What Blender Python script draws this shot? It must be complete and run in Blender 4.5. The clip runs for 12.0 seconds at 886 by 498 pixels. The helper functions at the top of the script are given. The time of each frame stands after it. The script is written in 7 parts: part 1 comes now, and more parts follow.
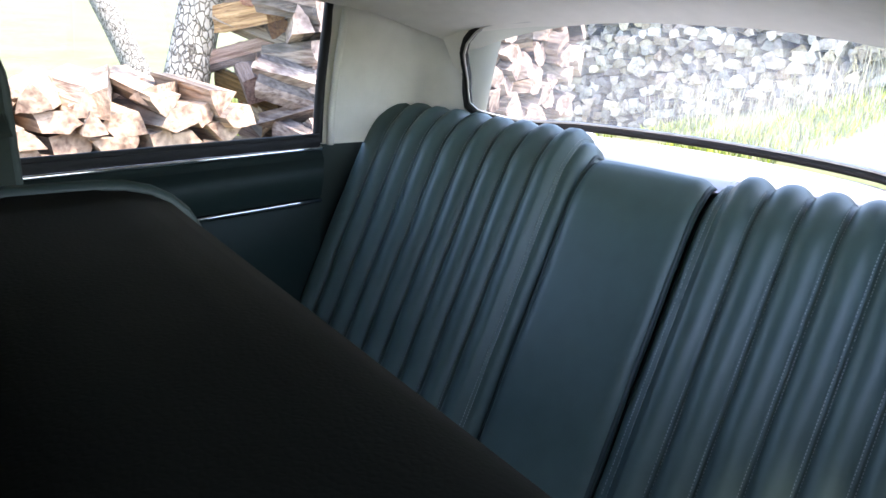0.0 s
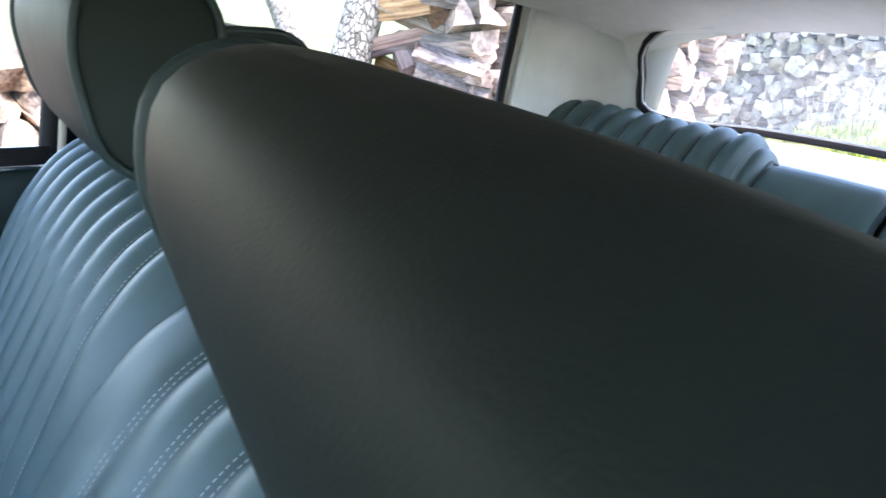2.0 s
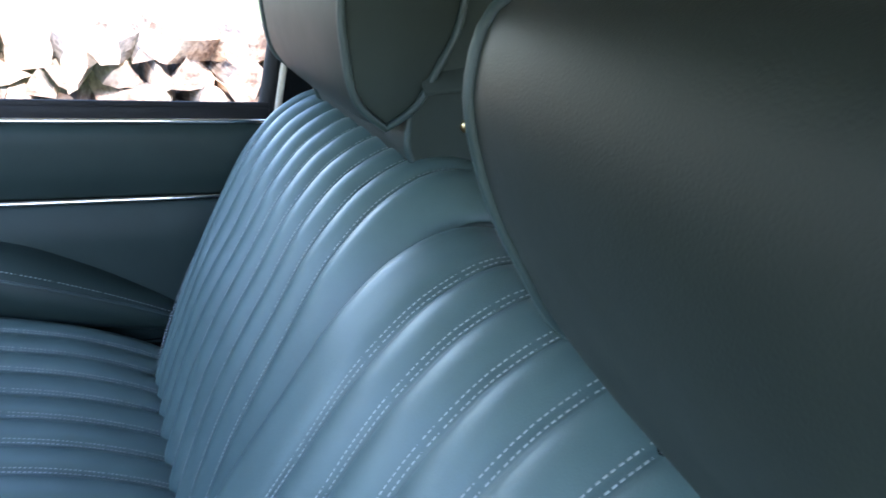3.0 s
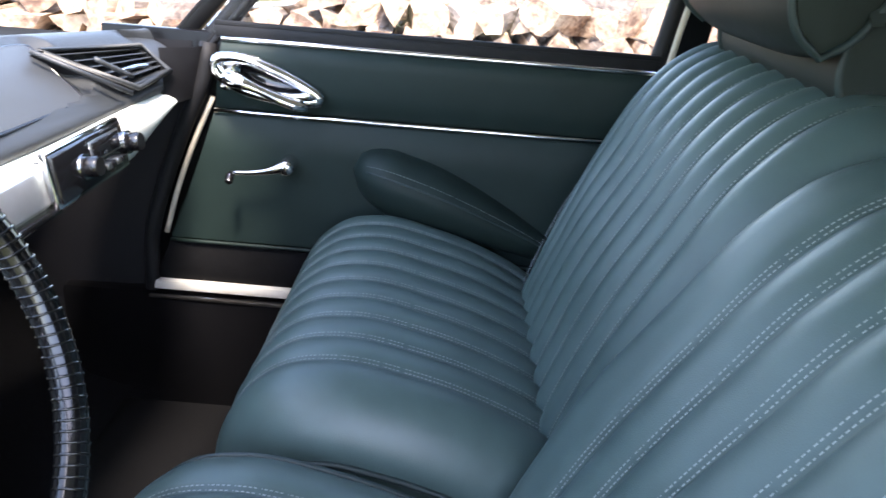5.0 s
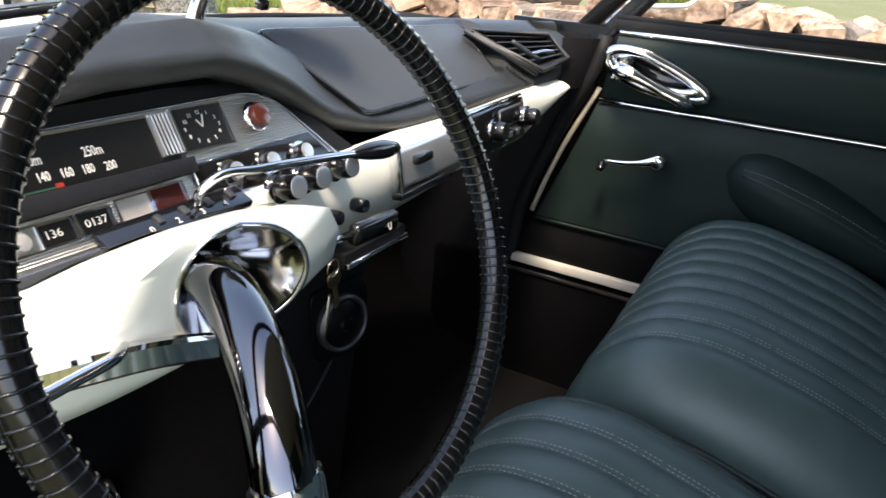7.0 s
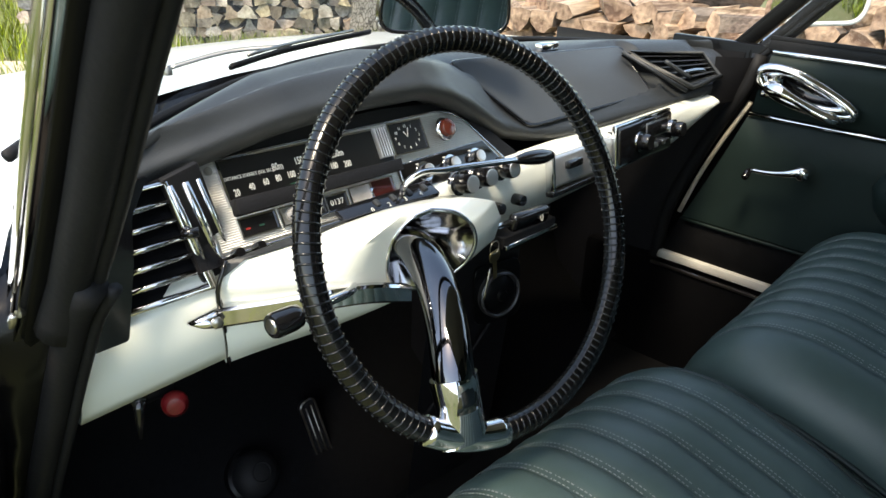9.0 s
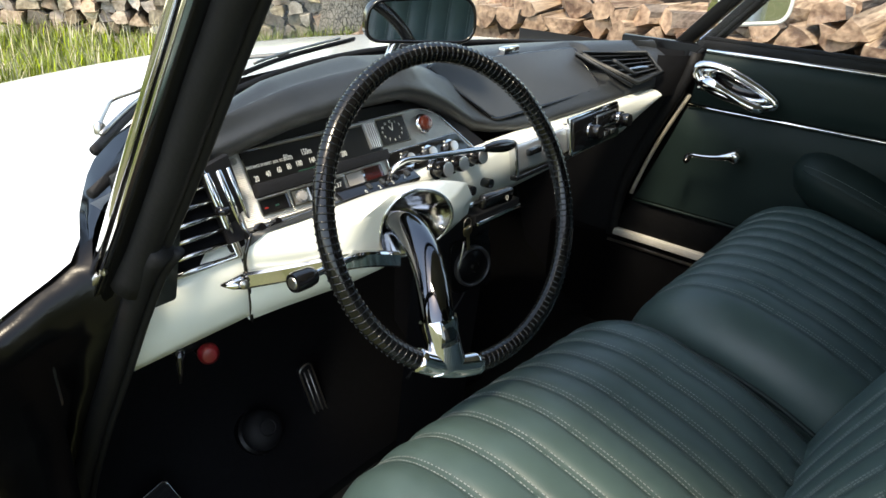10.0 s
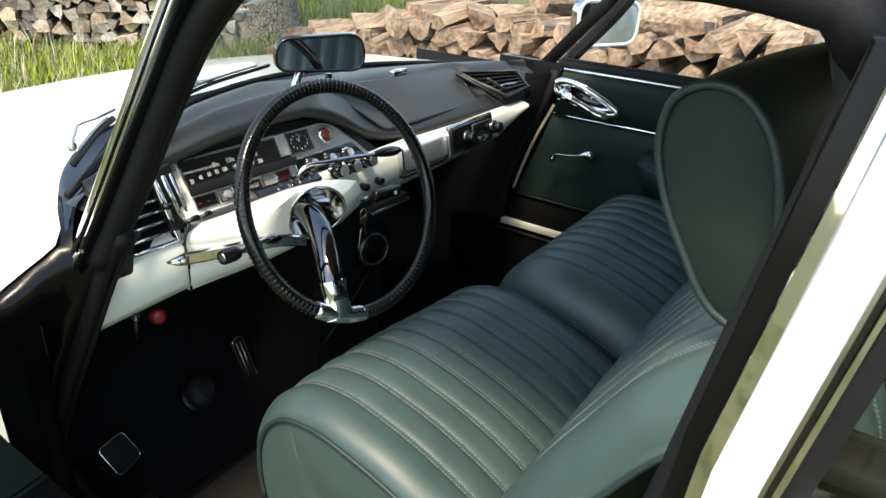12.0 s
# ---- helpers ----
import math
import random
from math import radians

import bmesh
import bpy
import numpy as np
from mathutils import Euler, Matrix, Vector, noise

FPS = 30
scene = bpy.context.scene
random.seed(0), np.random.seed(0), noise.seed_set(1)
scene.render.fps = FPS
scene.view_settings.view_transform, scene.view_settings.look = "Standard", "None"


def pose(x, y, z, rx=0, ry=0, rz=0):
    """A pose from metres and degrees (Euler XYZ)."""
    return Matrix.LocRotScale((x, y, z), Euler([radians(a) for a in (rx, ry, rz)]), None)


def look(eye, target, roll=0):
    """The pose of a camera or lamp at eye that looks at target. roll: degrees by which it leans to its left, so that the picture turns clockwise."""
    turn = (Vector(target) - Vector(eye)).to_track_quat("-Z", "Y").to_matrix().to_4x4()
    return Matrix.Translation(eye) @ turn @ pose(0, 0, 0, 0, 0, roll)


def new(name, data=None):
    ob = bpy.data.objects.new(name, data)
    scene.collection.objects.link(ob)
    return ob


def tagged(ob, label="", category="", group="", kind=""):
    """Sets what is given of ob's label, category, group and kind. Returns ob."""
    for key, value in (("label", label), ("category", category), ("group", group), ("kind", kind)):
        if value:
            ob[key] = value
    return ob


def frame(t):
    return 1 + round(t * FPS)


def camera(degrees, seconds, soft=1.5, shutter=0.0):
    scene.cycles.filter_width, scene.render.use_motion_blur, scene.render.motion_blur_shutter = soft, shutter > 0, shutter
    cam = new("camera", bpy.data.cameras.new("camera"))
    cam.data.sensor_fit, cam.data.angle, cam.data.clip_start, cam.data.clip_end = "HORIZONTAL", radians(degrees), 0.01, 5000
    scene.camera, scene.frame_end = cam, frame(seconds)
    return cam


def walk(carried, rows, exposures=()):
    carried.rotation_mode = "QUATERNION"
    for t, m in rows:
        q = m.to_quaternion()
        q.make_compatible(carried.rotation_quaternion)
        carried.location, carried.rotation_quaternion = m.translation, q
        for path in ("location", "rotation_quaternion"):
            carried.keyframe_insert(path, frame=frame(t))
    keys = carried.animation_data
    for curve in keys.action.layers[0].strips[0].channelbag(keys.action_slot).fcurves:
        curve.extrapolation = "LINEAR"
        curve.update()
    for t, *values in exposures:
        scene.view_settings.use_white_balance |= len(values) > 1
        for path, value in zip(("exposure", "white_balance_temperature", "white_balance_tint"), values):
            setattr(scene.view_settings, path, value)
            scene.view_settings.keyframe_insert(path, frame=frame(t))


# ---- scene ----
cam = camera(64.2, 12.0, shutter=0.25)
PATH = [
    (0, (-0.589, -0.202, 1.205), (0.703, -1.601, 0.593), 3.5),
    (0.5, (-0.583, -0.168, 1.215), (0.709, -1.565, 0.601), 3.54),
    (1, (-0.586, -0.128, 1.226), (0.741, -1.488, 0.601), 3.43),
    (1.5, (-0.570, -0.087, 1.226), (0.819, -1.381, 0.581), 3.34),
    (2, (-0.604, -0.042, 1.227), (0.905, -1.188, 0.558), 4.8),
    (2.5, (-0.594, 0.006, 1.215), (1.016, -1.003, 0.499), 5.8),
    (3, (-0.599, 0.057, 1.194), (1.081, -0.773, 0.467), 5.6),
    (3.2, (-0.605, 0.077, 1.187), (1.094, -0.69, 0.450), 5.5),
    (4.8, (-0.669, 0.165, 1.125), (1.16, 0.075, 0.322), 4.8),
    (5, (-0.678, 0.173, 1.123), (1.152, 0.177, 0.316), 4.7),
    (5.5, (-0.68, 0.168, 1.086), (1.14, 0.426, 0.298), 4.3),
    (6, (-0.719, 0.196, 1.08), (1.061, 0.651, 0.289), 4.2),
    (6.5, (-0.743, 0.217, 1.081), (0.964, 0.879, 0.275), 4.0),
    (7, (-0.761, 0.237, 1.067), (0.864, 1.077, 0.259), 4.1),
    (7.5, (-0.782, 0.22, 1.084), (0.733, 1.231, 0.256), 3.2),
    (7.7, (-0.804, 0.217, 1.08), (0.68, 1.282, 0.267), 3.2),
    (9.3, (-0.981, 0.065, 1.171), (0.362, 1.274, 0.313), 2.0),
    (9.5, (-1.017, 0.041, 1.177), (0.337, 1.235, 0.314), 1.9),
    (10, (-1.083, -0.01, 1.211), (0.312, 1.13, 0.341), 1.9),
    (10.5, (-1.153, -0.074, 1.249), (0.282, 1.016, 0.381), 1.9),
    (11, (-1.187, -0.165, 1.274), (0.289, 0.871, 0.408), 2.0),
    (11.5, (-1.247, -0.234, 1.316), (0.248, 0.772, 0.449), 2.5),
    (12, (-1.285, -0.282, 1.33), (0.216, 0.718, 0.466), 2.5),
]
walk(cam, [(t, look(eye, target, roll)) for t, eye, target, roll in PATH], [(0, 3.5, 6700, 18), (1.5, 3.4, 6700, 19), (2.2, 3.75, 6200, 19), (3, 4.0, 6100, 19), (5, 3.55, 7000, 19), (5.5, 3.4, 7500, 19), (6.5, 2.65, 7900, 18), (7.5, 2.3, 8000, 14), (9.5, 2.0, 8100, 9), (12, 1.85, 7900, 9)])

# ---------- world and light ----------
SUN_ELEV, SUN_AZ = radians(62), radians(-100)     # azimuth from +y towards +x
sunv = Vector((math.sin(SUN_AZ) * math.cos(SUN_ELEV), math.cos(SUN_AZ) * math.cos(SUN_ELEV), math.sin(SUN_ELEV)))
world = bpy.data.worlds.new("sky")
scene.world = world
world.use_nodes = True
wn = world.node_tree
sky = wn.nodes.new("ShaderNodeTexSky")
sky.sky_type, sky.sun_disc = "NISHITA", False
sky.sun_elevation, sky.sun_rotation = SUN_ELEV, SUN_AZ
bgn = wn.nodes["Background"]
bgn.inputs["Strength"].default_value = 0.15
wn.links.new(sky.outputs[0], bgn.inputs[0])
sun_data = bpy.data.lights.new("sun", "SUN")
sun_data.energy, sun_data.angle, sun_data.color = 1.25, radians(12), (1.0, 0.96, 0.88)
sun_ob = new("sun", sun_data)
sun_ob.matrix_world = look(sunv * 20, (0, 0, 0))

# ---------- materials ----------
def material(name, base, rough=0.5, metal=0.0, vary=0.0, scale=40.0, bump=0.0, bump_scale=300.0, coat=0.0,
             second=None, big=3.0, spec=0.5, island=0.0, objr=0.0, detail=4.0):
    """Principled surface: base colour broken up at two scales, with a fine relief."""
    m = bpy.data.materials.new(name)
    m.use_nodes = True
    nt = m.node_tree
    b = nt.nodes["Principled BSDF"]
    b.inputs["Roughness"].default_value = rough
    b.inputs["Metallic"].default_value = metal
    b.inputs["Specular IOR Level"].default_value = spec
    b.inputs["Coat Weight"].default_value = coat
    b.inputs["Coat Roughness"].default_value = 0.06
    b.inputs["Base Color"].default_value = (*base, 1)
    co = nt.nodes.new("ShaderNodeTexCoord")
    def noise_tex(s, d=detail):
        n = nt.nodes.new("ShaderNodeTexNoise")
        n.inputs["Scale"].default_value, n.inputs["Detail"].default_value = s, d
        nt.links.new(co.outputs["Object"], n.inputs["Vector"])
        return n.outputs["Fac"]
    def math_node(op, a, v):
        n = nt.nodes.new("ShaderNodeMath")
        n.operation = op
        nt.links.new(a, n.inputs[0])
        if isinstance(v, (int, float)):
            n.inputs[1].default_value = v
        else:
            nt.links.new(v, n.inputs[1])
        return n.outputs[0]
    if vary or second or island or objr:
        fac = math_node("ADD", noise_tex(scale), noise_tex(big, 2.0))
        fac = math_node("MULTIPLY", fac, 0.5)
        mix = nt.nodes.new("ShaderNodeMix")
        mix.data_type = "RGBA"
        lo = second or tuple(c * (1 - vary) for c in base)
        hi = base if second else tuple(min(1, c * (1 + vary)) for c in base)
        mix.inputs[6].default_value, mix.inputs[7].default_value = (*lo, 1), (*hi, 1)
        ramp = nt.nodes.new("ShaderNodeMapRange")
        ramp.inputs[1].default_value, ramp.inputs[2].default_value = 0.33, 0.67
        nt.links.new(fac, ramp.inputs[0])
        nt.links.new(ramp.outputs[0], mix.inputs[0])
        out = mix.outputs[2]
        if island or objr:
            hs = nt.nodes.new("ShaderNodeHueSaturation")
            nt.links.new(out, hs.inputs["Color"])
            if island:
                src = nt.nodes.new("ShaderNodeNewGeometry").outputs["Random Per Island"]
            else:
                src = nt.nodes.new("ShaderNodeObjectInfo").outputs["Random"]
            k = island or objr
            v = math_node("ADD", math_node("MULTIPLY", src, 2 * k), 1 - k)
            nt.links.new(v, hs.inputs["Value"])
            s2 = math_node("FRACT", math_node("MULTIPLY", src, 17.3), 0.0)
            nt.links.new(math_node("ADD", math_node("MULTIPLY", s2, 0.6), 0.7), hs.inputs["Saturation"])
            out = hs.outputs[0]
        nt.links.new(out, b.inputs["Base Color"])
        rr = nt.nodes.new("ShaderNodeMapRange")
        rr.inputs[3].default_value, rr.inputs[4].default_value = max(0.02, rough * 0.85), min(1, rough * 1.2)
        nt.links.new(fac, rr.inputs[0])
        nt.links.new(rr.outputs[0], b.inputs["Roughness"])
    if bump:
        bn = nt.nodes.new("ShaderNodeBump")
        bn.inputs["Strength"].default_value, bn.inputs["Distance"].default_value = bump, 0.002
        nt.links.new(noise_tex(bump_scale, 3.0), bn.inputs["Height"])
        nt.links.new(bn.outputs[0], b.inputs["Normal"])
    return m


def leather_material(name, base, rough, spec=0.45):
    m = material(name, base, rough, vary=0.12, scale=25, big=4, spec=spec)
    nt = m.node_tree
    b = nt.nodes["Principled BSDF"]
    co = nt.nodes.new("ShaderNodeTexCoord")
    vo = nt.nodes.new("ShaderNodeTexVoronoi")
    vo.feature, vo.inputs["Scale"].default_value = "DISTANCE_TO_EDGE", 420
    ns = nt.nodes.new("ShaderNodeTexNoise")
    ns.inputs["Scale"].default_value, ns.inputs["Detail"].default_value = 60, 5
    add = nt.nodes.new("ShaderNodeMath")
    add.operation = "ADD"
    nt.links.new(co.outputs["Object"], vo.inputs["Vector"])
    nt.links.new(co.outputs["Object"], ns.inputs["Vector"])
    nt.links.new(vo.outputs["Distance"], add.inputs[0])
    nt.links.new(ns.outputs["Fac"], add.inputs[1])
    bn = nt.nodes.new("ShaderNodeBump")
    bn.inputs["Strength"].default_value, bn.inputs["Distance"].default_value = 0.13, 0.0012
    nt.links.new(add.outputs[0], bn.inputs["Height"])
    nt.links.new(bn.outputs[0], b.inputs["Normal"])
    return m


def glass_material(name, tint=(1, 1, 1), rough=0.0, veil=0.0):
    m = bpy.data.materials.new(name)
    m.use_nodes = True
    nt = m.node_tree
    nt.nodes.remove(nt.nodes["Principled BSDF"])
    tr = nt.nodes.new("ShaderNodeBsdfTransparent")
    tr.inputs[0].default_value = (*tint, 1)
    gl = nt.nodes.new("ShaderNodeBsdfGlossy")
    gl.inputs["Roughness"].default_value = rough
    lw = nt.nodes.new("ShaderNodeLayerWeight")
    lw.inputs["Blend"].default_value = 0.5
    pw = nt.nodes.new("ShaderNodeMath")
    pw.operation, pw.inputs[1].default_value = "POWER", 5.0
    nt.links.new(lw.outputs["Facing"], pw.inputs[0])
    fr = nt.nodes.new("ShaderNodeMapRange")
    fr.inputs[3].default_value, fr.inputs[4].default_value = 0.05, 0.9
    nt.links.new(pw.outputs[0], fr.inputs[0])
    mx = nt.nodes.new("ShaderNodeMixShader")
    nt.links.new(fr.outputs[0], mx.inputs[0])
    nt.links.new(tr.outputs[0], mx.inputs[1])
    nt.links.new(gl.outputs[0], mx.inputs[2])
    out = mx.outputs[0]
    if veil:
        # glare haze put into the pane: a translucent veil lit by daylight behind
        tl = nt.nodes.new("ShaderNodeBsdfTranslucent")
        tl.inputs[0].default_value = (0.85, 0.86, 0.84, 1)
        co = nt.nodes.new("ShaderNodeTexCoord")
        ns = nt.nodes.new("ShaderNodeTexNoise")
        ns.inputs["Scale"].default_value, ns.inputs["Detail"].default_value = 9, 6
        nt.links.new(co.outputs["Object"], ns.inputs["Vector"])
        rg = nt.nodes.new("ShaderNodeMapRange")
        rg.inputs[3].default_value, rg.inputs[4].default_value = veil * 0.6, veil * 1.4
        nt.links.new(ns.outputs["Fac"], rg.inputs[0])
        dm = nt.nodes.new("ShaderNodeMixShader")
        nt.links.new(rg.outputs[0], dm.inputs[0])
        nt.links.new(out, dm.inputs[1])
        nt.links.new(tl.outputs[0], dm.inputs[2])
        out = dm.outputs[0]
    nt.links.new(out, nt.nodes["Material Output"].inputs[0])
    return m


LEATHER = leather_material("green_leather", (0.047, 0.078, 0.073), 0.42)
# darker than the seat leather, lowered further to put the doors' shade in
LEATHER_DOOR_SHADED = leather_material("door_leather_shaded", (0.011, 0.021, 0.0188), 0.55, 0.2)
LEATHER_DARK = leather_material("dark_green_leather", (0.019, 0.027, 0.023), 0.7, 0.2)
# seat leather again, darkened to hold the shade on the headrests
LEATHER_HEAD_SHADED = leather_material("headrest_leather_shaded", (0.0105, 0.0150, 0.0125), 0.52, 0.2)
# near-black copy of the headrest leather, shade on the driver's bracket in its colour
LEATHER_BRACKET_SHADED = leather_material("bracket_leather_shaded", (0.0045, 0.005, 0.004), 0.8, 0.08)
PIPING = leather_material("piping_leather", (0.017, 0.032, 0.031), 0.5)
THREAD = material("thread", (0.20, 0.23, 0.225), 0.8, vary=0.2)
VINYL = material("black_dash_vinyl", (0.026, 0.029, 0.031), 0.42, vary=0.2, scale=18, bump=0.25, bump_scale=700)
PANEL_GREY = material("dark_grey_pad", (0.050, 0.055, 0.060), 0.46, vary=0.12, scale=12, bump=0.3, bump_scale=900)
RUBBER = material("black_rubber", (0.009, 0.009, 0.010), 0.62, spec=0.25, vary=0.25, scale=30, bump=0.3, bump_scale=150)
BLACKPAINT = material("black_paint", (0.004, 0.004, 0.0045), 0.3, spec=0.18, vary=0.2, scale=15)
GLOSSBLACK = material("gloss_black", (0.006, 0.006, 0.007), 0.12, coat=0.4, vary=0.15)
MINT = material("pale_green_enamel", (0.82, 0.85, 0.78), 0.28, vary=0.04, scale=6, coat=0.3)
WHITE = material("white_car_paint", (0.80, 0.81, 0.78), 0.22, vary=0.03, scale=5, coat=0.5)
CHROME = material("chrome", (0.68, 0.68, 0.69), 0.06, metal=1.0, vary=0.05, scale=30)
STEEL = material("worn_steel", (0.42, 0.40, 0.37), 0.3, metal=1.0, vary=0.25, scale=25)
HEADLINER = material("cream_headlining", (0.64, 0.61, 0.545), 0.85, vary=0.06, scale=30, bump=0.5, bump_scale=600)
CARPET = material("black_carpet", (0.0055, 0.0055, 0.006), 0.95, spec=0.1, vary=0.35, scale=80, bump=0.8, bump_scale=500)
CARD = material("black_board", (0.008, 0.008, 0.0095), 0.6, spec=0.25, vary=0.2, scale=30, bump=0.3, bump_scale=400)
RED = material("red_plastic", (0.095, 0.004, 0.007), 0.28, vary=0.1)
AMBERRED = material("dark_red_lens", (0.075, 0.016, 0.010), 0.18, coat=0.5)
DIALBLACK = material("dial_black", (0.006, 0.006, 0.006), 0.3)
PRINT = material("white_print", (0.75, 0.75, 0.70), 0.6)
REDPRINT = material("red_print", (0.30, 0.02, 0.015), 0.5)
GREENBAR = material("dark_green_band", (0.02, 0.07, 0.045), 0.4)
BRASS = material("brass_key", (0.50, 0.40, 0.22), 0.3, metal=1.0, vary=0.15)
MIRROR = material("mirror_glass", (0.85, 0.86, 0.87), 0.015, metal=1.0)
GLASS = glass_material("window_glass", (0.93, 0.96, 0.94))
HAZY = glass_material("hazy_window_glass", (0.93, 0.96, 0.94), veil=0.06)
SEALBEIGE = material("beige_felt", (0.48, 0.43, 0.34), 0.9, vary=0.15, scale=60, bump=0.4)


# ---------- mesh builders ----------
def thing(name, label, category, group="", kind="", at=(0, 0, 0)):
    ob = new(name)
    ob.location = at
    return tagged(ob, label, category, group, kind)


def raw(name, verts, faces, mat, parent=None, label="", smooth=True, sharp=0):
    me = bpy.data.meshes.new(name)
    me.from_pydata([tuple(v) for v in verts], [], faces)
    me.materials.append(mat)
    if smooth:
        me.polygons.foreach_set("use_smooth", [True] * len(me.polygons))
    if sharp:
        me.set_sharp_from_angle(angle=radians(sharp))
    me.update()
    ob = new(name, me)
    if parent is not None:
        ob.parent = parent
    if label:
        tagged(ob, label)
    return ob


def part(name, bm, mat, parent=None, label="", smooth=True):
    me = bpy.data.meshes.new(name)
    bm.normal_update()
    bm.to_mesh(me)
    bm.free()
    me.materials.append(mat)
    if smooth:
        me.polygons.foreach_set("use_smooth", [True] * len(me.polygons))
        me.set_sharp_from_angle(angle=radians(38))
    ob = new(name, me)
    if parent is not None:
        ob.parent = parent
    if label:
        tagged(ob, label)
    return ob


def spline(pts, n):
    """n points evenly along a smooth curve through pts (any dimension)."""
    p = np.array(pts, float)
    if len(p) == 2:
        return [p[0] + (p[1] - p[0]) * i / (n - 1) for i in range(n)]
    d = np.r_[0, np.cumsum(np.linalg.norm(np.diff(p, axis=0), axis=1))]
    tang = np.gradient(p, d, axis=0)
    out = []
    for s in np.linspace(0, d[-1], n):
        i = min(np.searchsorted(d, s, "right") - 1, len(p) - 2)
        h = d[i + 1] - d[i]
        u = (s - d[i]) / h
        out.append((2 * u**3 - 3 * u**2 + 1) * p[i] + (u**3 - 2 * u**2 + u) * h * tang[i]
                   + (-2 * u**3 + 3 * u**2) * p[i + 1] + (u**3 - u**2) * h * tang[i + 1])
    return out


def tube_geo(pts, r, n=8, closed=False, flat=1.0):
    pts = [Vector(p) for p in pts]
    m = len(pts)
    rs = r if hasattr(r, "__len__") else [r] * m
    verts, faces = [], []
    up = None
    for i, p in enumerate(pts):
        a = pts[(i - 1) % m] if (closed or i > 0) else p
        b = pts[(i + 1) % m] if (closed or i < m - 1) else p
        t = (b - a).normalized()
        if up is None:
            up = t.orthogonal().normalized()
        up = (up - t * up.dot(t)).normalized()
        side = t.cross(up)
        for k in range(n):
            w = 2 * math.pi * k / n
            verts.append(p + rs[i] * (math.cos(w) * up + flat * math.sin(w) * side))
    for i in range(m if closed else m - 1):
        j = (i + 1) % m
        for k in range(n):
            faces.append((i * n + k, i * n + (k + 1) % n, j * n + (k + 1) % n, j * n + k))
    if not closed:
        faces.append(tuple(range(n - 1, -1, -1)))
        faces.append(tuple((m - 1) * n + k for k in range(n)))
    return verts, faces


def tube(name, pts, r, mat, parent=None, label="", n=8, closed=False, flat=1.0):
    v, f = tube_geo(pts, r, n, closed, flat)
    return raw(name, v, f, mat, parent, label)


def join_geo(parts):
    vs, fs = [], []
    for v, f in parts:
        o = len(vs)
        vs += list(v)
        fs += [tuple(i + o for i in q) for q in f]
    return vs, fs


def sheet_geo(rows, closed_v=False, closed_u=False):
    """A grid of points, rows[u][v], as a skin."""
    nu, nv = len(rows), len(rows[0])
    verts = [tuple(p) for r in rows for p in r]
    faces = []
    for i in range(nu if closed_u else nu - 1):
        for j in range(nv if closed_v else nv - 1):
            a, b = i, (i + 1) % nu
            c, d = j, (j + 1) % nv
            faces.append((a * nv + c, a * nv + d, b * nv + d, b * nv + c))
    return verts, faces


def box_bm(size, bevel=0.004, seg=2, m=None):
    bm = bmesh.new()
    bmesh.ops.create_cube(bm, size=1.0)
    bmesh.ops.scale(bm, vec=size, verts=bm.verts)
    if bevel:
        bmesh.ops.bevel(bm, geom=bm.edges[:], offset=min(bevel, min(size) * 0.45), segments=seg, profile=0.5, affect="EDGES")
    if m is not None:
        bmesh.ops.transform(bm, matrix=m, verts=bm.verts)
    return bm


def box(name, centre, size, mat, parent=None, label="", bevel=0.004, rot=(0, 0, 0), seg=2):
    return part(name, box_bm(size, bevel, seg, pose(*centre, *rot)), mat, parent, label)


def lathe_bm(profile, n=24, m=None):
    """A turned body round local z from (radius, height) pairs."""
    bm = bmesh.new()
    rings = []
    for r, h in profile:
        if r < 1e-6:
            rings.append([bm.verts.new((0, 0, h))])
        else:
            rings.append([bm.verts.new((r * math.cos(2 * math.pi * k / n), r * math.sin(2 * math.pi * k / n), h)) for k in range(n)])
    for a, b in zip(rings, rings[1:]):
        for k in range(n):
            if len(a) == 1 and len(b) == 1:
                continue
            if len(a) == 1:
                bm.faces.new((a[0], b[k], b[(k + 1) % n]))
            elif len(b) == 1:
                bm.faces.new((a[k], a[(k + 1) % n], b[0]))
            else:
                bm.faces.new((a[k], a[(k + 1) % n], b[(k + 1) % n], b[k]))
    bmesh.ops.recalc_face_normals(bm, faces=bm.faces)
    if m is not None:
        bmesh.ops.transform(bm, matrix=m, verts=bm.verts)
    return bm


def aim(at, way):
    """A pose at a place whose z axis looks along way."""
    return Matrix.Translation(at) @ Vector(way).to_track_quat("Z", "Y").to_matrix().to_4x4()


def prism_bm(outline, thick, m=None, bevel=0.0, seg=2):
    """A plate: outline in local x, y, thickness along local z from 0."""
    bm = bmesh.new()
    lo = [bm.verts.new((x, y, 0)) for x, y in outline]
    hi = [bm.verts.new((x, y, thick)) for x, y in outline]
    bm.faces.new(lo[::-1])
    top = bm.faces.new(hi)
    n = len(lo)
    for k in range(n):
        bm.faces.new((lo[k], lo[(k + 1) % n], hi[(k + 1) % n], hi[k]))
    if bevel:
        bmesh.ops.bevel(bm, geom=list(top.edges), offset=bevel, segments=seg, profile=0.5, affect="EDGES")
    bmesh.ops.recalc_face_normals(bm, faces=bm.faces)
    if m is not None:
        bmesh.ops.transform(bm, matrix=m, verts=bm.verts)
    return bm


def side_plane(x, flip=False):
    """Local x, y of an outline become car y, z at the given car x; thickness goes to +x (or -x)."""
    m = Matrix(((0, 0, -1 if flip else 1, x), (1, 0, 0, 0), (0, 1, 0, 0), (0, 0, 0, 1)))
    return m


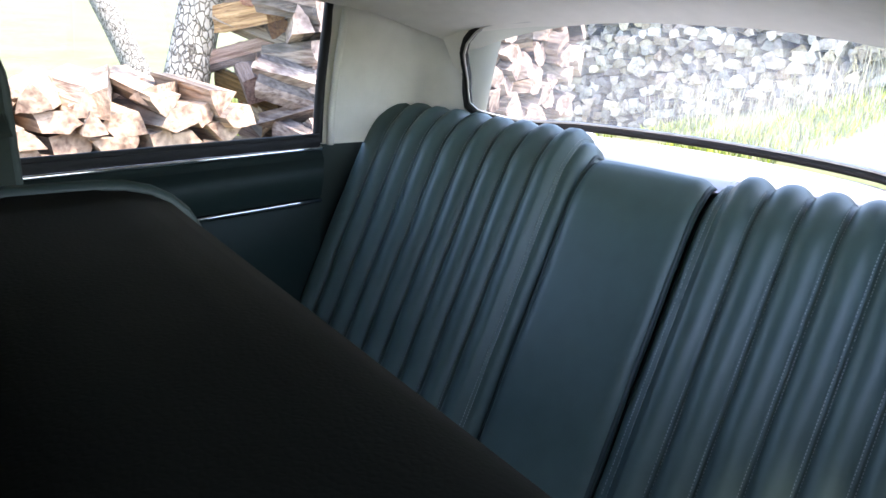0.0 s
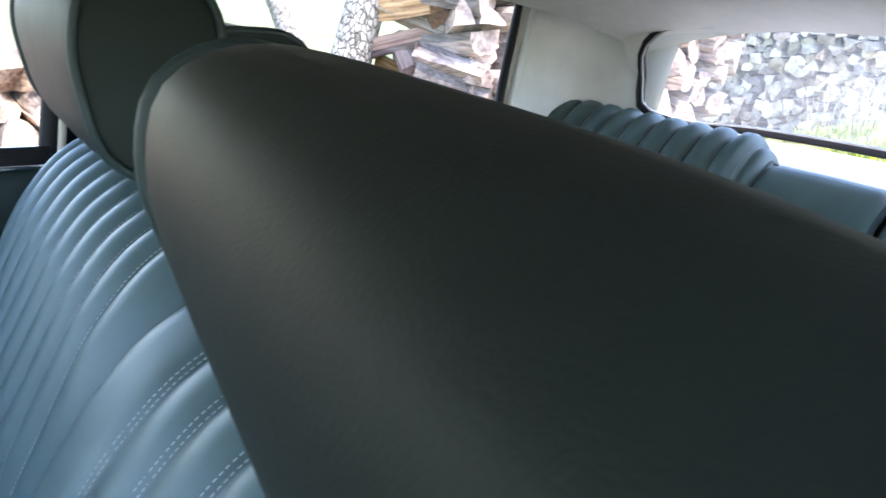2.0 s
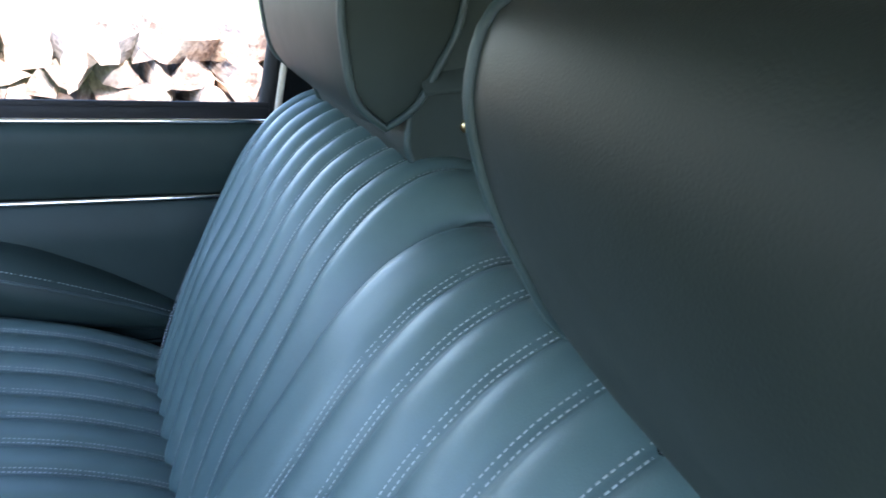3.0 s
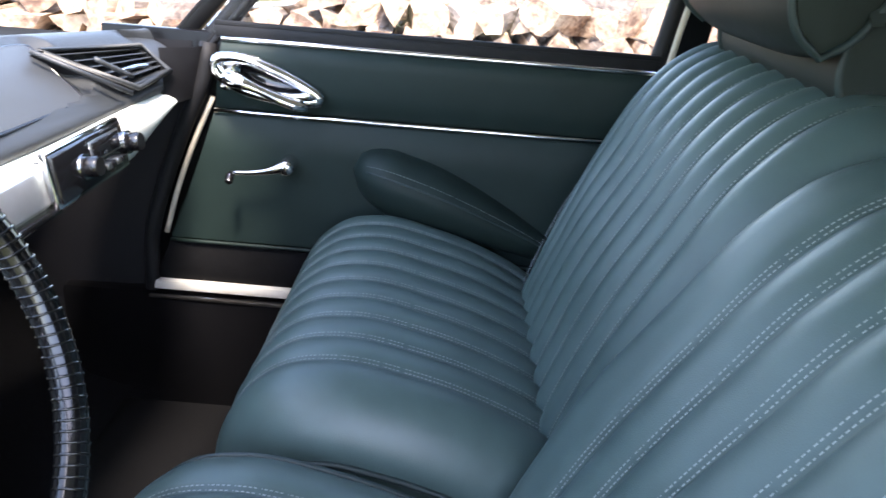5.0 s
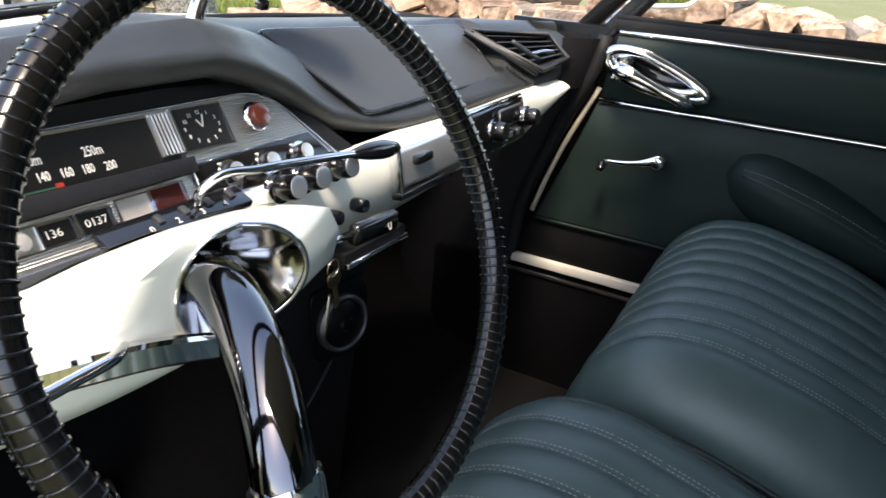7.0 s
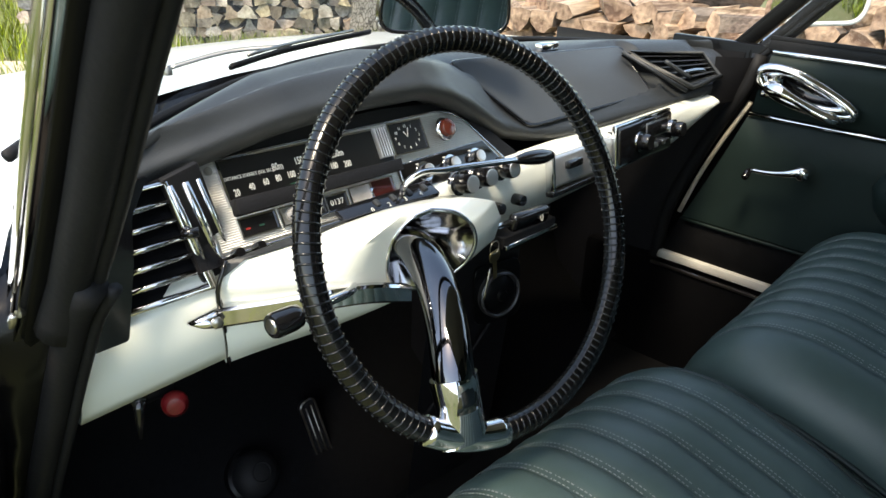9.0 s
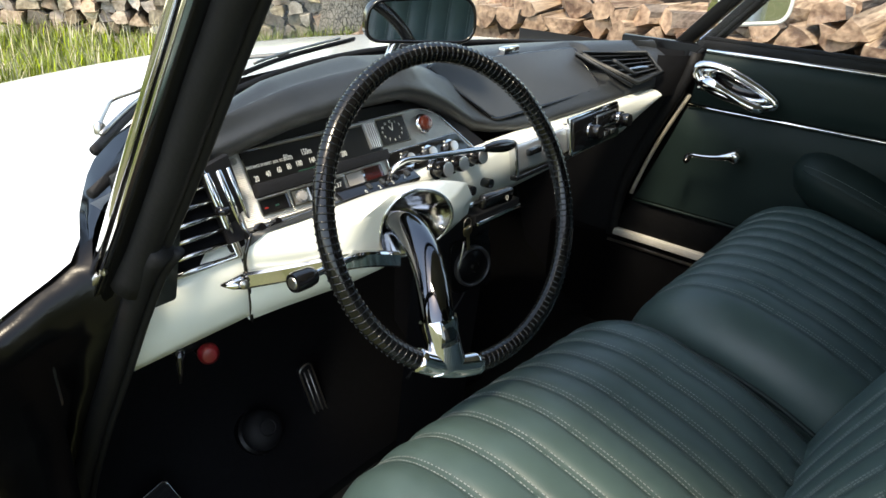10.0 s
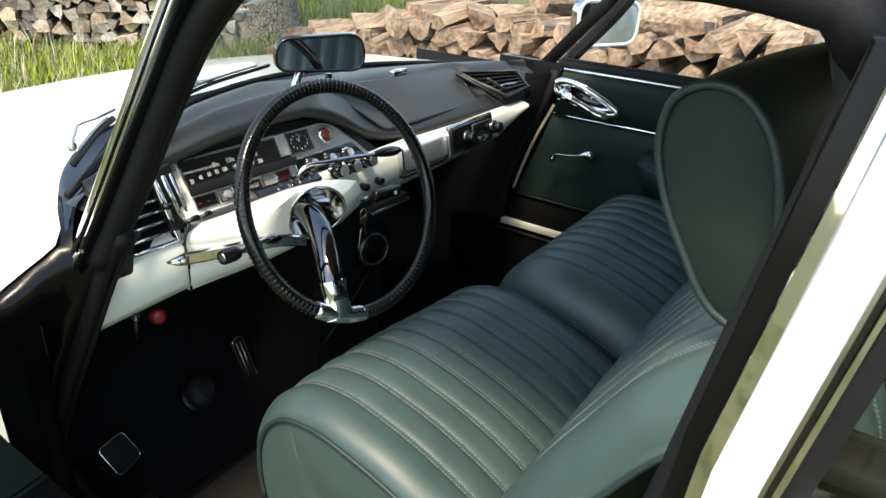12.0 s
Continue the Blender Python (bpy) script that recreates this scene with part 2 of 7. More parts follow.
def rounded(points, r, n=5):
    """A polygon with its corners rounded."""
    out = []
    m = len(points)
    for i in range(m):
        p, a, b = Vector(points[i]), Vector(points[i - 1]), Vector(points[(i + 1) % m])
        da, db = (a - p), (b - p)
        q = min(r, da.length * 0.45, db.length * 0.45)
        s, e = p + da.normalized() * q, p + db.normalized() * q
        for k in range(n + 1):
            t = k / n
            out.append(tuple((1 - t)**2 * s + 2 * t * (1 - t) * p + t * t * e))
    return out


# ---------- upholstery ----------
def channel(x, w, border_l, border_r, count, amp, flat=2.1):
    """Height of the quilting across a panel of width w at x from its middle."""
    a, b = -w / 2 + border_l, w / 2 - border_r
    if x < a or x > b:
        d = min(abs(x - a), abs(x - b)) / 0.03
        return amp * (1 - math.exp(-3 * d))
    f = (x - a) / (b - a) * count
    f -= math.floor(f)
    return amp * (1 - abs(2 * f - 1)**flat)


def padded(profile, w, round_r, count, border_l, border_r, amp, loop, nv=64, per=9, wave=0.0, roll=0.8, inner=0, inner_r=0.09, inner_roll=None, flat=2.1):
    """A quilted pad: a profile in (y, z) drawn out across x, with ribs along it and rolled ends."""
    a, b = -w / 2 + border_l, w / 2 - border_r
    xs = set()
    for k in range(count):
        for q in range(per):
            xs.add(round(a + (b - a) * (k + q / per) / count, 5))
    xs.add(round(b, 5))
    for k in range(9):
        s = math.sin(k / 8 * math.pi / 2)
        xs.add(round(-w / 2 + round_r * (1 - s), 5))
        xs.add(round(w / 2 - round_r * (1 - s), 5))
    for k in range(1, 6):
        xs.add(round(-w / 2 + round_r + (border_l - round_r) * k / 6, 5))
        xs.add(round(w / 2 - round_r - (border_r - round_r) * k / 6, 5))
    xs = sorted(xs)
    pr = profile + [profile[0]] if loop else profile
    pts = spline(pr, nv + (1 if loop else 0))
    if loop:
        pts = pts[:-1]
    m = len(pts)
    norm = []
    for i in range(m):
        p0 = pts[(i - 1) % m] if loop or i > 0 else pts[i]
        p1 = pts[(i + 1) % m] if loop or i < m - 1 else pts[i]
        t = (p1 - p0) / np.linalg.norm(p1 - p0)
        norm.append(np.array([t[1], -t[0]]) * (1 if loop else -1))
    rows = []
    for x in xs:
        er = inner_r if x * inner > 0 else round_r
        e = max(0.0, (abs(x) - (w / 2 - er)) / er)
        drop = er * (1 - math.sqrt(max(0, 1 - e * e))) * (inner_roll if inner_roll and x * inner > 0 else roll)
        h = channel(x, w, border_l, border_r, count, amp, flat) * (1 - e)
        row = []
        for i in range(m):
            wob = wave * noise.noise((x * 7, i * 0.13, 3.1))
            p = pts[i] + norm[i] * (h - drop + wob)
            row.append((x, p[0], p[1]))
        rows.append(row)
    v, f = sheet_geo(rows, closed_v=loop)
    nv_ = len(rows[0])
    if loop:
        f.append(tuple(range(nv_)))
        f.append(tuple((len(rows) - 1) * nv_ + k for k in range(nv_ - 1, -1, -1)))
    seams = [a + (b - a) * k / count for k in range(count + 1)]
    return v, f, pts, norm, seams


def stitch_geo(pts, norm, xs, i0, i1, gap=0.0055, off=0.0042, lift=0.0058):
    """Two rows of stitches beside every seam, along part of a profile."""
    v, f = [], []
    for x in xs:
        for side in (-1, 1):
            acc = 0.0
            for i in range(i0, i1):
                a, b = np.array(pts[i]), np.array(pts[i + 1])
                d = np.linalg.norm(b - a)
                t = (b - a) / d
                while acc < d:
                    c0, c1 = a + t * acc + norm[i] * lift, a + t * min(d, acc + gap * 0.62) + norm[i] * lift
                    n = norm[i] * 0.0008
                    xx = x + side * off
                    o = len(v)
                    for c in (c0, c1):
                        v += [(xx - 0.0009, c[0], c[1]), (xx, c[0] + n[0], c[1] + n[1]), (xx + 0.0009, c[0], c[1])]
                    f += [(o, o + 1, o + 4, o + 3), (o + 1, o + 2, o + 5, o + 4)]
                    acc += gap
                acc -= d
    return v, f


CUSHION = [(-0.10, 0.37), (-0.05, 0.458), (0.02, 0.515), (0.10, 0.555), (0.20, 0.588), (0.30, 0.604), (0.365, 0.592),
           (0.415, 0.552), (0.444, 0.495), (0.452, 0.425), (0.445, 0.36)]
BACK = [(0.03, 0.43), (0.002, 0.545), (-0.048, 0.69), (-0.102, 0.80), (-0.160, 0.905), (-0.210, 0.958), (-0.262, 0.984),
        (-0.322, 0.976), (-0.358, 0.925), (-0.358, 0.80), (-0.315, 0.55), (-0.27, 0.36), (-0.12, 0.34)]
EGG = [(-0.012, -0.108), (0.030, -0.088), (0.062, -0.035), (0.078, 0.022), (0.070, 0.066), (0.040, 0.092), (0.0, 0.098),
       (-0.042, 0.090), (-0.074, 0.062), (-0.082, 0.018), (-0.066, -0.035), (-0.042, -0.085)]


def headrest(parent, cy, cz, lean, x0, x1, turn, sy, sz):
    """An egg-shaped cushion on a leather-covered bracket, in the seat's own axes."""
    w = x1 - x0
    prof = [(y * sy * math.cos(lean) - z * sz * math.sin(lean), y * sy * math.sin(lean) + z * sz * math.cos(lean)) for y, z in EGG]
    m = pose((x0 + x1) / 2, cy, cz, 0, 0, turn)
    pts = [np.array(p) for p in spline(prof + [prof[0]], 49)[:-1]]
    rows = []
    for k in range(25):
        u = -1 + 2 * k / 24
        s = 1.0 + 0.09 * (1 - abs(u)**4)
        rows.append([m @ Vector((u * w / 2, p[0] * s, p[1] * s)) for p in pts])
    v, f = sheet_geo(rows, closed_v=True)
    cushion = raw("headrest_cushion", v, f, LEATHER_HEAD_SHADED, parent, "smooth green leather headrest roll with shade in its colour")
    for u in (-1, 1):
        ring = [m @ Vector((u * (w / 2 - 0.001), p[0], p[1])) for p in pts]
        inner = [m @ Vector((u * (w / 2 + 0.004), p[0] * 0.86, p[1] * 0.86)) for p in pts]
        mid = m @ Vector((u * (w / 2 + 0.006), 0, 0))
        vs = ring + inner + [mid]
        n = len(ring)
        fs = [(i, (i + 1) % n, n + (i + 1) % n, n + i) for i in range(n)] + [(n + i, n + (i + 1) % n, 2 * n) for i in range(n)]
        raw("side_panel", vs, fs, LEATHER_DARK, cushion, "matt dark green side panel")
        tube("piping", [m @ Vector((u * (w / 2 + 0.002), p[0] * 1.01, p[1] * 1.01)) for p in pts], 0.0048, PIPING, cushion, n=6, closed=True)
    return cushion


def bracket(parent, y0, y1, z0, z1, x0, x1, turn=0):
    """The leather box behind a headrest, with its strap and screws."""
    ol = rounded([(y0, z0), (y1, z0 + 0.02), (y1 - 0.01, z1), (y0 + 0.004, z1)], 0.055, 7)
    tm = pose((x0 + x1) / 2, (y0 + y1) / 2, 0, 0, 0, turn) @ pose(-(x0 + x1) / 2, -(y0 + y1) / 2, 0)
    # the turned driver's bracket takes the copy darkened for shade
    body = part("headrest_bracket", prism_bm(ol, x1 - x0, tm @ side_plane(x0), bevel=0.006), LEATHER_HEAD_SHADED if turn == 0 else LEATHER_BRACKET_SHADED, parent, "leather-covered headrest bracket")
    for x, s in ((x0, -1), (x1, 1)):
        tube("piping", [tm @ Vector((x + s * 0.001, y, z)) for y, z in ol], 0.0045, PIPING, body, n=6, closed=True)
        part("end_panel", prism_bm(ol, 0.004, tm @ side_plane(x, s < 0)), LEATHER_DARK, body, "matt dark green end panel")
        mid = sum((tm @ Vector((x + s * 0.004, y, z)) for y, z in ol), Vector()) / len(ol)
        tube("strap", [mid + Vector((0, -0.07, 0.03)), mid + Vector((s * 0.004, 0, 0.022)), mid + Vector((0, 0.07, 0.012))], 0.022, LEATHER_DARK, body, "flat dark leather strap", n=10, flat=0.12)
        for dy, fz in ((0.006, 0.35), (-0.020, 0.77)):
            part("screw", lathe_bm([(0.0001, 0.006), (0.005, 0.0055), (0.0085, 0.003), (0.0088, 0.0)], 16,
                                   tm @ aim((x + s * 0.004, (y0 + y1) / 2 + dy, z0 + fz * (z1 - z0)), (s, 0, 0))), BRASS, body, "domed brass screw")
    return body


def boxing(pts, nm, w, inset, depth, side):
    """Side walls of a cushion below its piping."""
    geo = []
    for s in (side,):
        rows = []
        for p, q in zip(pts, nm):
            a = p - q * inset
            rows.append([(s * (w / 2 - 0.002), a[0], a[1]), (s * (w / 2 + 0.004), a[0] - q[0] * depth * 0.4, a[1] - q[1] * depth * 0.4), (s * (w / 2 - 0.004), a[0] - q[0] * depth, a[1] - q[1] * depth)])
        geo.append(sheet_geo(rows))
    return join_geo(geo)


def lean_back(profile, angle, dy):
    """A backrest profile tipped back about its foot."""
    c, s = math.cos(angle), math.sin(angle)
    return [(y * c - (z - 0.45) * s + dy, y * s + (z - 0.45) * c + 0.45) for y, z in profile]


def front_seat(name, label, x, dy, mirror, head, recline=0.0, back_y=0.0, back_w=0.655, back_x=0.0, taper=0.0):
    w = 0.655
    seat = thing(name, label, "car seat", "front seats", at=(x, dy, 0))
    bl, br = (0.105, 0.075) if not mirror else (0.075, 0.105)
    kl, kr = (0.085, 0.072) if not mirror else (0.10, 0.125)
    v, f, pts, nm, seams = padded(CUSHION, w, 0.042, 8, bl, br, 0.0085, False, 60, wave=0.003, roll=0.55, inner=1 if mirror else -1, inner_r=0.075, inner_roll=1.1, flat=2.8)
    def sag(geo_v):
        """The driver's cushion has sunk towards the middle of the car."""
        return [(q[0], q[1], q[2] - (0.034 * min(1.0, max(0.0, (q[0] + 0.08) / 0.34)) if mirror else 0.0)) for q in geo_v]
    cush = raw("seat_cushion", sag(v), f, LEATHER, seat, "ribbed green leather seat cushion")
    sv, sf = stitch_geo(pts, nm, seams, 4, 50)
    raw("stitching", sag(sv), sf, THREAD, cush)
    for s in (-1, 1):
        bv, bf = boxing(pts, nm, w, 0.0825 if (s > 0) == mirror else 0.025, 0.12 if (s > 0) == mirror else 0.15, s)
        raw("boxing", sag(bv), bf, LEATHER, cush, "plain leather side wall")
    for s in (-1, 1):
        d = 0.0815 if (s > 0) == mirror else 0.024
        tube("piping", sag([(s * (w / 2 + 0.001), p[0] - q[0] * d, p[1] - q[1] * d) for p, q in zip(pts, nm)]), 0.0045, PIPING, cush, n=6)
    if mirror:
        # welted edge where the inner end turns down to its gusset
        tube("welt", sag([(w / 2 - 0.032, p[0] - q[0] * 0.010, p[1] - q[1] * 0.010) for p, q in zip(pts, nm)]), 0.0040, PIPING, cush, "dark green piped welt", n=6)
    broll = 0.95 if mirror else 0.5
    inset = 0.055 * broll + 0.0015
    v, f, pts, nm, seams = padded(lean_back(BACK, recline, back_y), back_w, 0.055, 8, kl, kr, 0.0145 if not mirror else 0.009, True, 96, wave=0.003, roll=broll)
    def waist(x, z):
        """Narrow the door side of the back towards its foot."""
        k = min(1.0, max(0.0, (0.92 - z) / 0.34))
        return x - taper * k * k * (3 - 2 * k) * max(0.0, x / (back_w / 2)) ** 2
    back = raw("backrest", [(waist(p[0], p[2]) + back_x, p[1], p[2]) for p in v], f, LEATHER, seat, "ribbed green leather backrest")
    raw("stitching", *stitch_geo(pts, nm, [q + back_x for q in seams], 4, 50), THREAD, back)
    for s in (-1, 1):
        tube("piping", [(back_x + waist(s * (back_w / 2 - 0.001), p[1]), p[0] - q[0] * inset, p[1] - q[1] * inset) for p, q in zip(pts, nm)], 0.0045, PIPING, back, n=6, closed=True)
        loop = [(back_x + waist(s * (back_w / 2 - 0.003), p[1]), p[0] - q[0] * inset, p[1] - q[1] * inset) for p, q in zip(pts, nm)]
        hub = (back_x + s * (back_w / 2 + 0.002), sum(p[1] for p in loop) / len(loop), sum(p[2] for p in loop) / len(loop))
        raw("side_panel", loop + [hub], [(i, (i + 1) % len(loop), len(loop)) for i in range(len(loop))], LEATHER, back, "plain leather side wall")
    box("seat_base", (0, 0.16, 0.26), (0.60, 0.50, 0.26), LEATHER_DARK, seat, "dark seat base", 0.02)
    headrest(seat, *head[0])
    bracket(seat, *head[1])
    return seat


def rear_bench():
    bench = thing("rear_bench", "dark green ribbed leather rear bench with a folded centre armrest", "car seat")
    prof = [(-1.03, 0.40), (-1.09, 0.50), (-1.16, 0.64), (-1.225, 0.768), (-1.285, 0.886), (-1.335, 0.966), (-1.388, 1.0),
            (-1.44, 0.978), (-1.465, 0.91), (-1.44, 0.7), (-1.34, 0.45), (-1.2, 0.36)]
    for x, bl, br, sink in ((0.424, 0.03, 0.085, 0.0), (-0.424, 0.085, 0.03, 0.028)):
        v, f, pts, nm, seams = padded([(y, z - sink * max(0.0, (z - 0.5) / 0.5)) for y, z in prof], 0.61, 0.05, 8, bl, br, 0.0215, True, 96, wave=0.003)
        b = raw("backrest", [(p[0] + x, p[1], p[2]) for p in v], f, LEATHER, bench, "ribbed green leather rear backrest")
        sv, sf = stitch_geo(pts, nm, seams, 4, 54)
        raw("stitching", [(p[0] + x, p[1], p[2]) for p in sv], sf, THREAD, b)
        for s in (-1, 1):
            tube("piping", [(x + s * 0.3015, p[0] - q[0] * 0.026, p[1] - q[1] * 0.026) for p, q in zip(pts, nm)], 0.0045, PIPING, b, n=6, closed=True)
    arm = [(y + 0.012, z - 0.024) for y, z in prof]
    v, f, pts, nm, seams = padded(arm, 0.236, 0.03, 1, 0.10, 0.10, 0.0, True, 96, wave=0.004)
    a = raw("centre_armrest", v, f, LEATHER, bench, "plain folded leather armrest")
    for s in (-1, 1):
        tube("piping", [(s * 0.114, p[0] - q[0] * 0.016, p[1] - q[1] * 0.016) for p, q in zip(pts, nm)], 0.0055, PIPING, a, n=6, closed=True)
    cus = [(-1.16, 0.36), (-1.10, 0.42), (-1.02, 0.455), (-0.9, 0.475), (-0.8, 0.48), (-0.72, 0.46), (-0.675, 0.41), (-0.665, 0.33)]
    v, f, pts, nm, seams = padded(cus, 1.30, 0.06, 18, 0.08, 0.08, 0.009, False, 40)
    raw("seat_cushion", v, f, LEATHER, bench, "ribbed green leather rear cushion")
    box("seat_base", (0, -0.92, 0.24), (1.24, 0.48, 0.2), CARD, bench, "black seat base", 0.02)
    return bench


# ---------- the car's shell ----------
PALESILL = material("pale_sill_plate", (0.55, 0.53, 0.48), 0.4, vary=0.12, scale=20)
GROUND = -0.15


def bonnet_height(x, y):
    """Height of the bonnet and front wings."""
    c = 0.925 - 0.06 * max(0, y - 1.0) - 0.16 * max(0, y - 1.35)**1.8
    a = abs(x) / 0.92
    return c - 0.075 * a**2 - 0.30 * max(0, a - 0.72)**1.6 / 0.28**1.6 * 0.30


def bonnet_back(x):
    """Where the bonnet's rear edge lies along the car."""
    return float(np.interp(abs(x), (0, 0.30, 0.45, 0.56, 0.626, 0.689, 0.746, 0.788, 0.82, 0.90), (1.155, 1.145, 1.115, 1.055, 1.002, 0.936, 0.852, 0.768, 0.768, 0.79)))


def car_shell():
    shell = thing("car_body", "white saloon car body with cream headlining", "car body", kind="structure")
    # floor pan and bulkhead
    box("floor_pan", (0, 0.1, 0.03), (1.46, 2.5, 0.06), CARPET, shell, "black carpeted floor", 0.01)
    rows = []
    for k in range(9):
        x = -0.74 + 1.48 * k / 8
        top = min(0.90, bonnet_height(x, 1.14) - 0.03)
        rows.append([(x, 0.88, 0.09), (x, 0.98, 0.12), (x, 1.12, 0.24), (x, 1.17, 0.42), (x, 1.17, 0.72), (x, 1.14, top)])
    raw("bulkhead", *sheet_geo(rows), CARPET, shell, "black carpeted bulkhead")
    # headlining: arched across, falling to the rear
    rows = []
    for y, zc, hw in ((0.50, 1.29, 0.62), (0.3, 1.33, 0.62), (0.0, 1.35, 0.62), (-0.5, 1.355, 0.61), (-0.9, 1.335, 0.60), (-1.2, 1.30, 0.57), (-1.38, 1.255, 0.55), (-1.46, 1.225, 0.53)):
        rows.append([(x * hw, y, zc - 0.085 * abs(x)**2.6) for x in np.linspace(-1, 1, 17)])
    raw("headlining", *sheet_geo(rows), HEADLINER, shell, "cream fabric headlining")
    rows = [[(p[0] * 1.13, p[1] * 1.03, p[2] + 0.035) for p in r] for r in rows]
    raw("roof_panel", *sheet_geo(rows), WHITE, shell, "white roof panel")
    for s in (-1, 1):
        rail = [(s * 0.755, 0.45, 1.225), (s * 0.735, 0.3, 1.278), (s * 0.718, 0.0, 1.294), (s * 0.708, -0.17, 1.293), (s * 0.705, -0.222, 1.281), (s * 0.704, -0.25, 1.245)]
        tube("roof_rail", spline(rail, 16), 0.022, RUBBER, shell, "black rubber door seal", n=10)
        rail2 = [(s * 0.70, -0.30, 1.262), (s * 0.695, -0.6, 1.275), (s * 0.68, -1.0, 1.262), (s * 0.665, -1.19, 1.245)]
        tube("roof_rail", spline(rail2, 16), 0.020, RUBBER, shell, "black rubber door seal", n=10)
        rows = []
        for y, z0 in ((0.48, 1.22), (0.2, 1.275), (-0.15, 1.284), (-0.6, 1.282), (-1.0, 1.262), (-1.25, 1.237)):
            rows.append([(s * 0.70, y, z0 + 0.015), (s * 0.675, y, z0 + 0.002), (s * 0.645, y, z0 + 0.006), (s * 0.60, y, z0 + 0.02)])
        raw("cant_rail", *sheet_geo(rows), HEADLINER, shell, "cream roof edge trim")
    # sills
    for s in (-1, 1):
        box("sill", (s * 0.745, 0.05, 0.17 if s > 0 else 0.095), (0.09, 1.95, 0.37 if s > 0 else 0.22), BLACKPAINT, shell, "black door sill", 0.02)
        box("sill_strip", (s * 0.712, 0.30, 0.374 if s > 0 else 0.205), (0.03, 1.04, 0.022), PALESILL if s > 0 else BLACKPAINT, shell, "pale sill strip", 0.004)
        box("sill_bead", (s * 0.699, 0.30, 0.345 if s > 0 else 0.19), (0.008, 1.04, 0.008), STEEL, shell, "bright metal sill bead", 0.002)
        box("rear_wing", (s * 0.79, -2.02, 0.47), (0.10, 0.86, 0.80), WHITE, shell, "white rear wing", 0.05)
    box("bulkhead_rear", (0, -1.55, 0.5), (1.4, 0.04, 0.8), CARPET, shell, "black rear bulkhead", 0.01)
    # tail
    rows = []
    for y, z, hw in ((-1.70, 0.962, 0.76), (-1.76, 0.950, 0.77), (-1.95, 0.90, 0.77), (-2.3, 0.78, 0.74), (-2.55, 0.6, 0.70), (-2.6, 0.3, 0.66)):
        rows.append([(x * hw, y + 0.10 * x * x, z - 0.09 * abs(x)**3) for x in np.linspace(-1, 1, 15)])
    raw("boot_lid", *sheet_geo(rows), WHITE, shell, "white boot lid")
    # outer skins of the closed doors on the far side, and the quarter panels
    for name, y0, y1, s in (("front_door_skin", 0.74, -0.245, 1), ("rear_door_skin", -0.252, -1.17, 1), ("quarter_panel", -1.177, -1.62, 1), ("quarter_panel", -1.177, -1.62, -1)):
        rows = [[(s * x, y, z) for x, z in ((0.795, 0.16), (0.815, 0.30), (0.822, 0.50), (0.815, 0.72), (0.792, 0.86), (0.766, 0.905))] for y in np.linspace(y0, y1, 9)]
        raw(name, *sheet_geo(rows), WHITE, shell, "white outer body panel")
    return shell


car_shell()


def front_body():
    f = thing("car_bonnet", "white car bonnet and front wings", "bonnet", kind="structure")
    rows = []
    for v in np.linspace(0, 1, 30):
        row = []
        for u in np.linspace(-1, 1, 73):
            back = bonnet_back(u * 0.9)
            y = back + (2.75 - back) * v
            hw = 0.90 - 0.05 * max(0, y - 1.5)**2
            row.append((u * hw, y, bonnet_height(u * 0.90, y)))
        rows.append(row)
    raw("bonnet_skin", *sheet_geo(rows), WHITE, f, "glossy white bonnet")
    for s in (-1, 1):
        rows = []
        for y in np.linspace(0.80, 2.75, 20):
            hw = 0.90 - 0.05 * max(0, y - 1.5)**2
            z = bonnet_height(0.90, max(y, 0.86))
            rows.append([(s * (hw - 0.004), y, z), (s * (hw + 0.015), y, z - 0.12), (s * (hw + 0.012), y, z - 0.3), (s * (hw - 0.03), y, 0.12)])
        raw("front_wing", *sheet_geo(rows), WHITE, f, "white front wing")
    # scuttle grille under the windscreen
    rows = []
    for x in np.linspace(-0.787, 0.787, 61):
        e, h = bonnet_back(x), bonnet_height(x, bonnet_back(x))
        g = 1.12 - 0.56 * x * x if abs(x) < 0.745 else 0.809 - (abs(x) - 0.745) * 1.6
        foot = 0.908 - 0.06 * x * x
        rows.append([(x, e + 0.012, h - 0.002), (x, e - 0.004, h - 0.018), (x, e * 0.6 + g * 0.4, h - 0.034), (x, e * 0.25 + g * 0.75, min(h, foot) - 0.022), (x, g - 0.012, foot)])
    raw("scuttle", *sheet_geo(rows), GLOSSBLACK, f, "glossy black scuttle trough")
    return f


front_body()


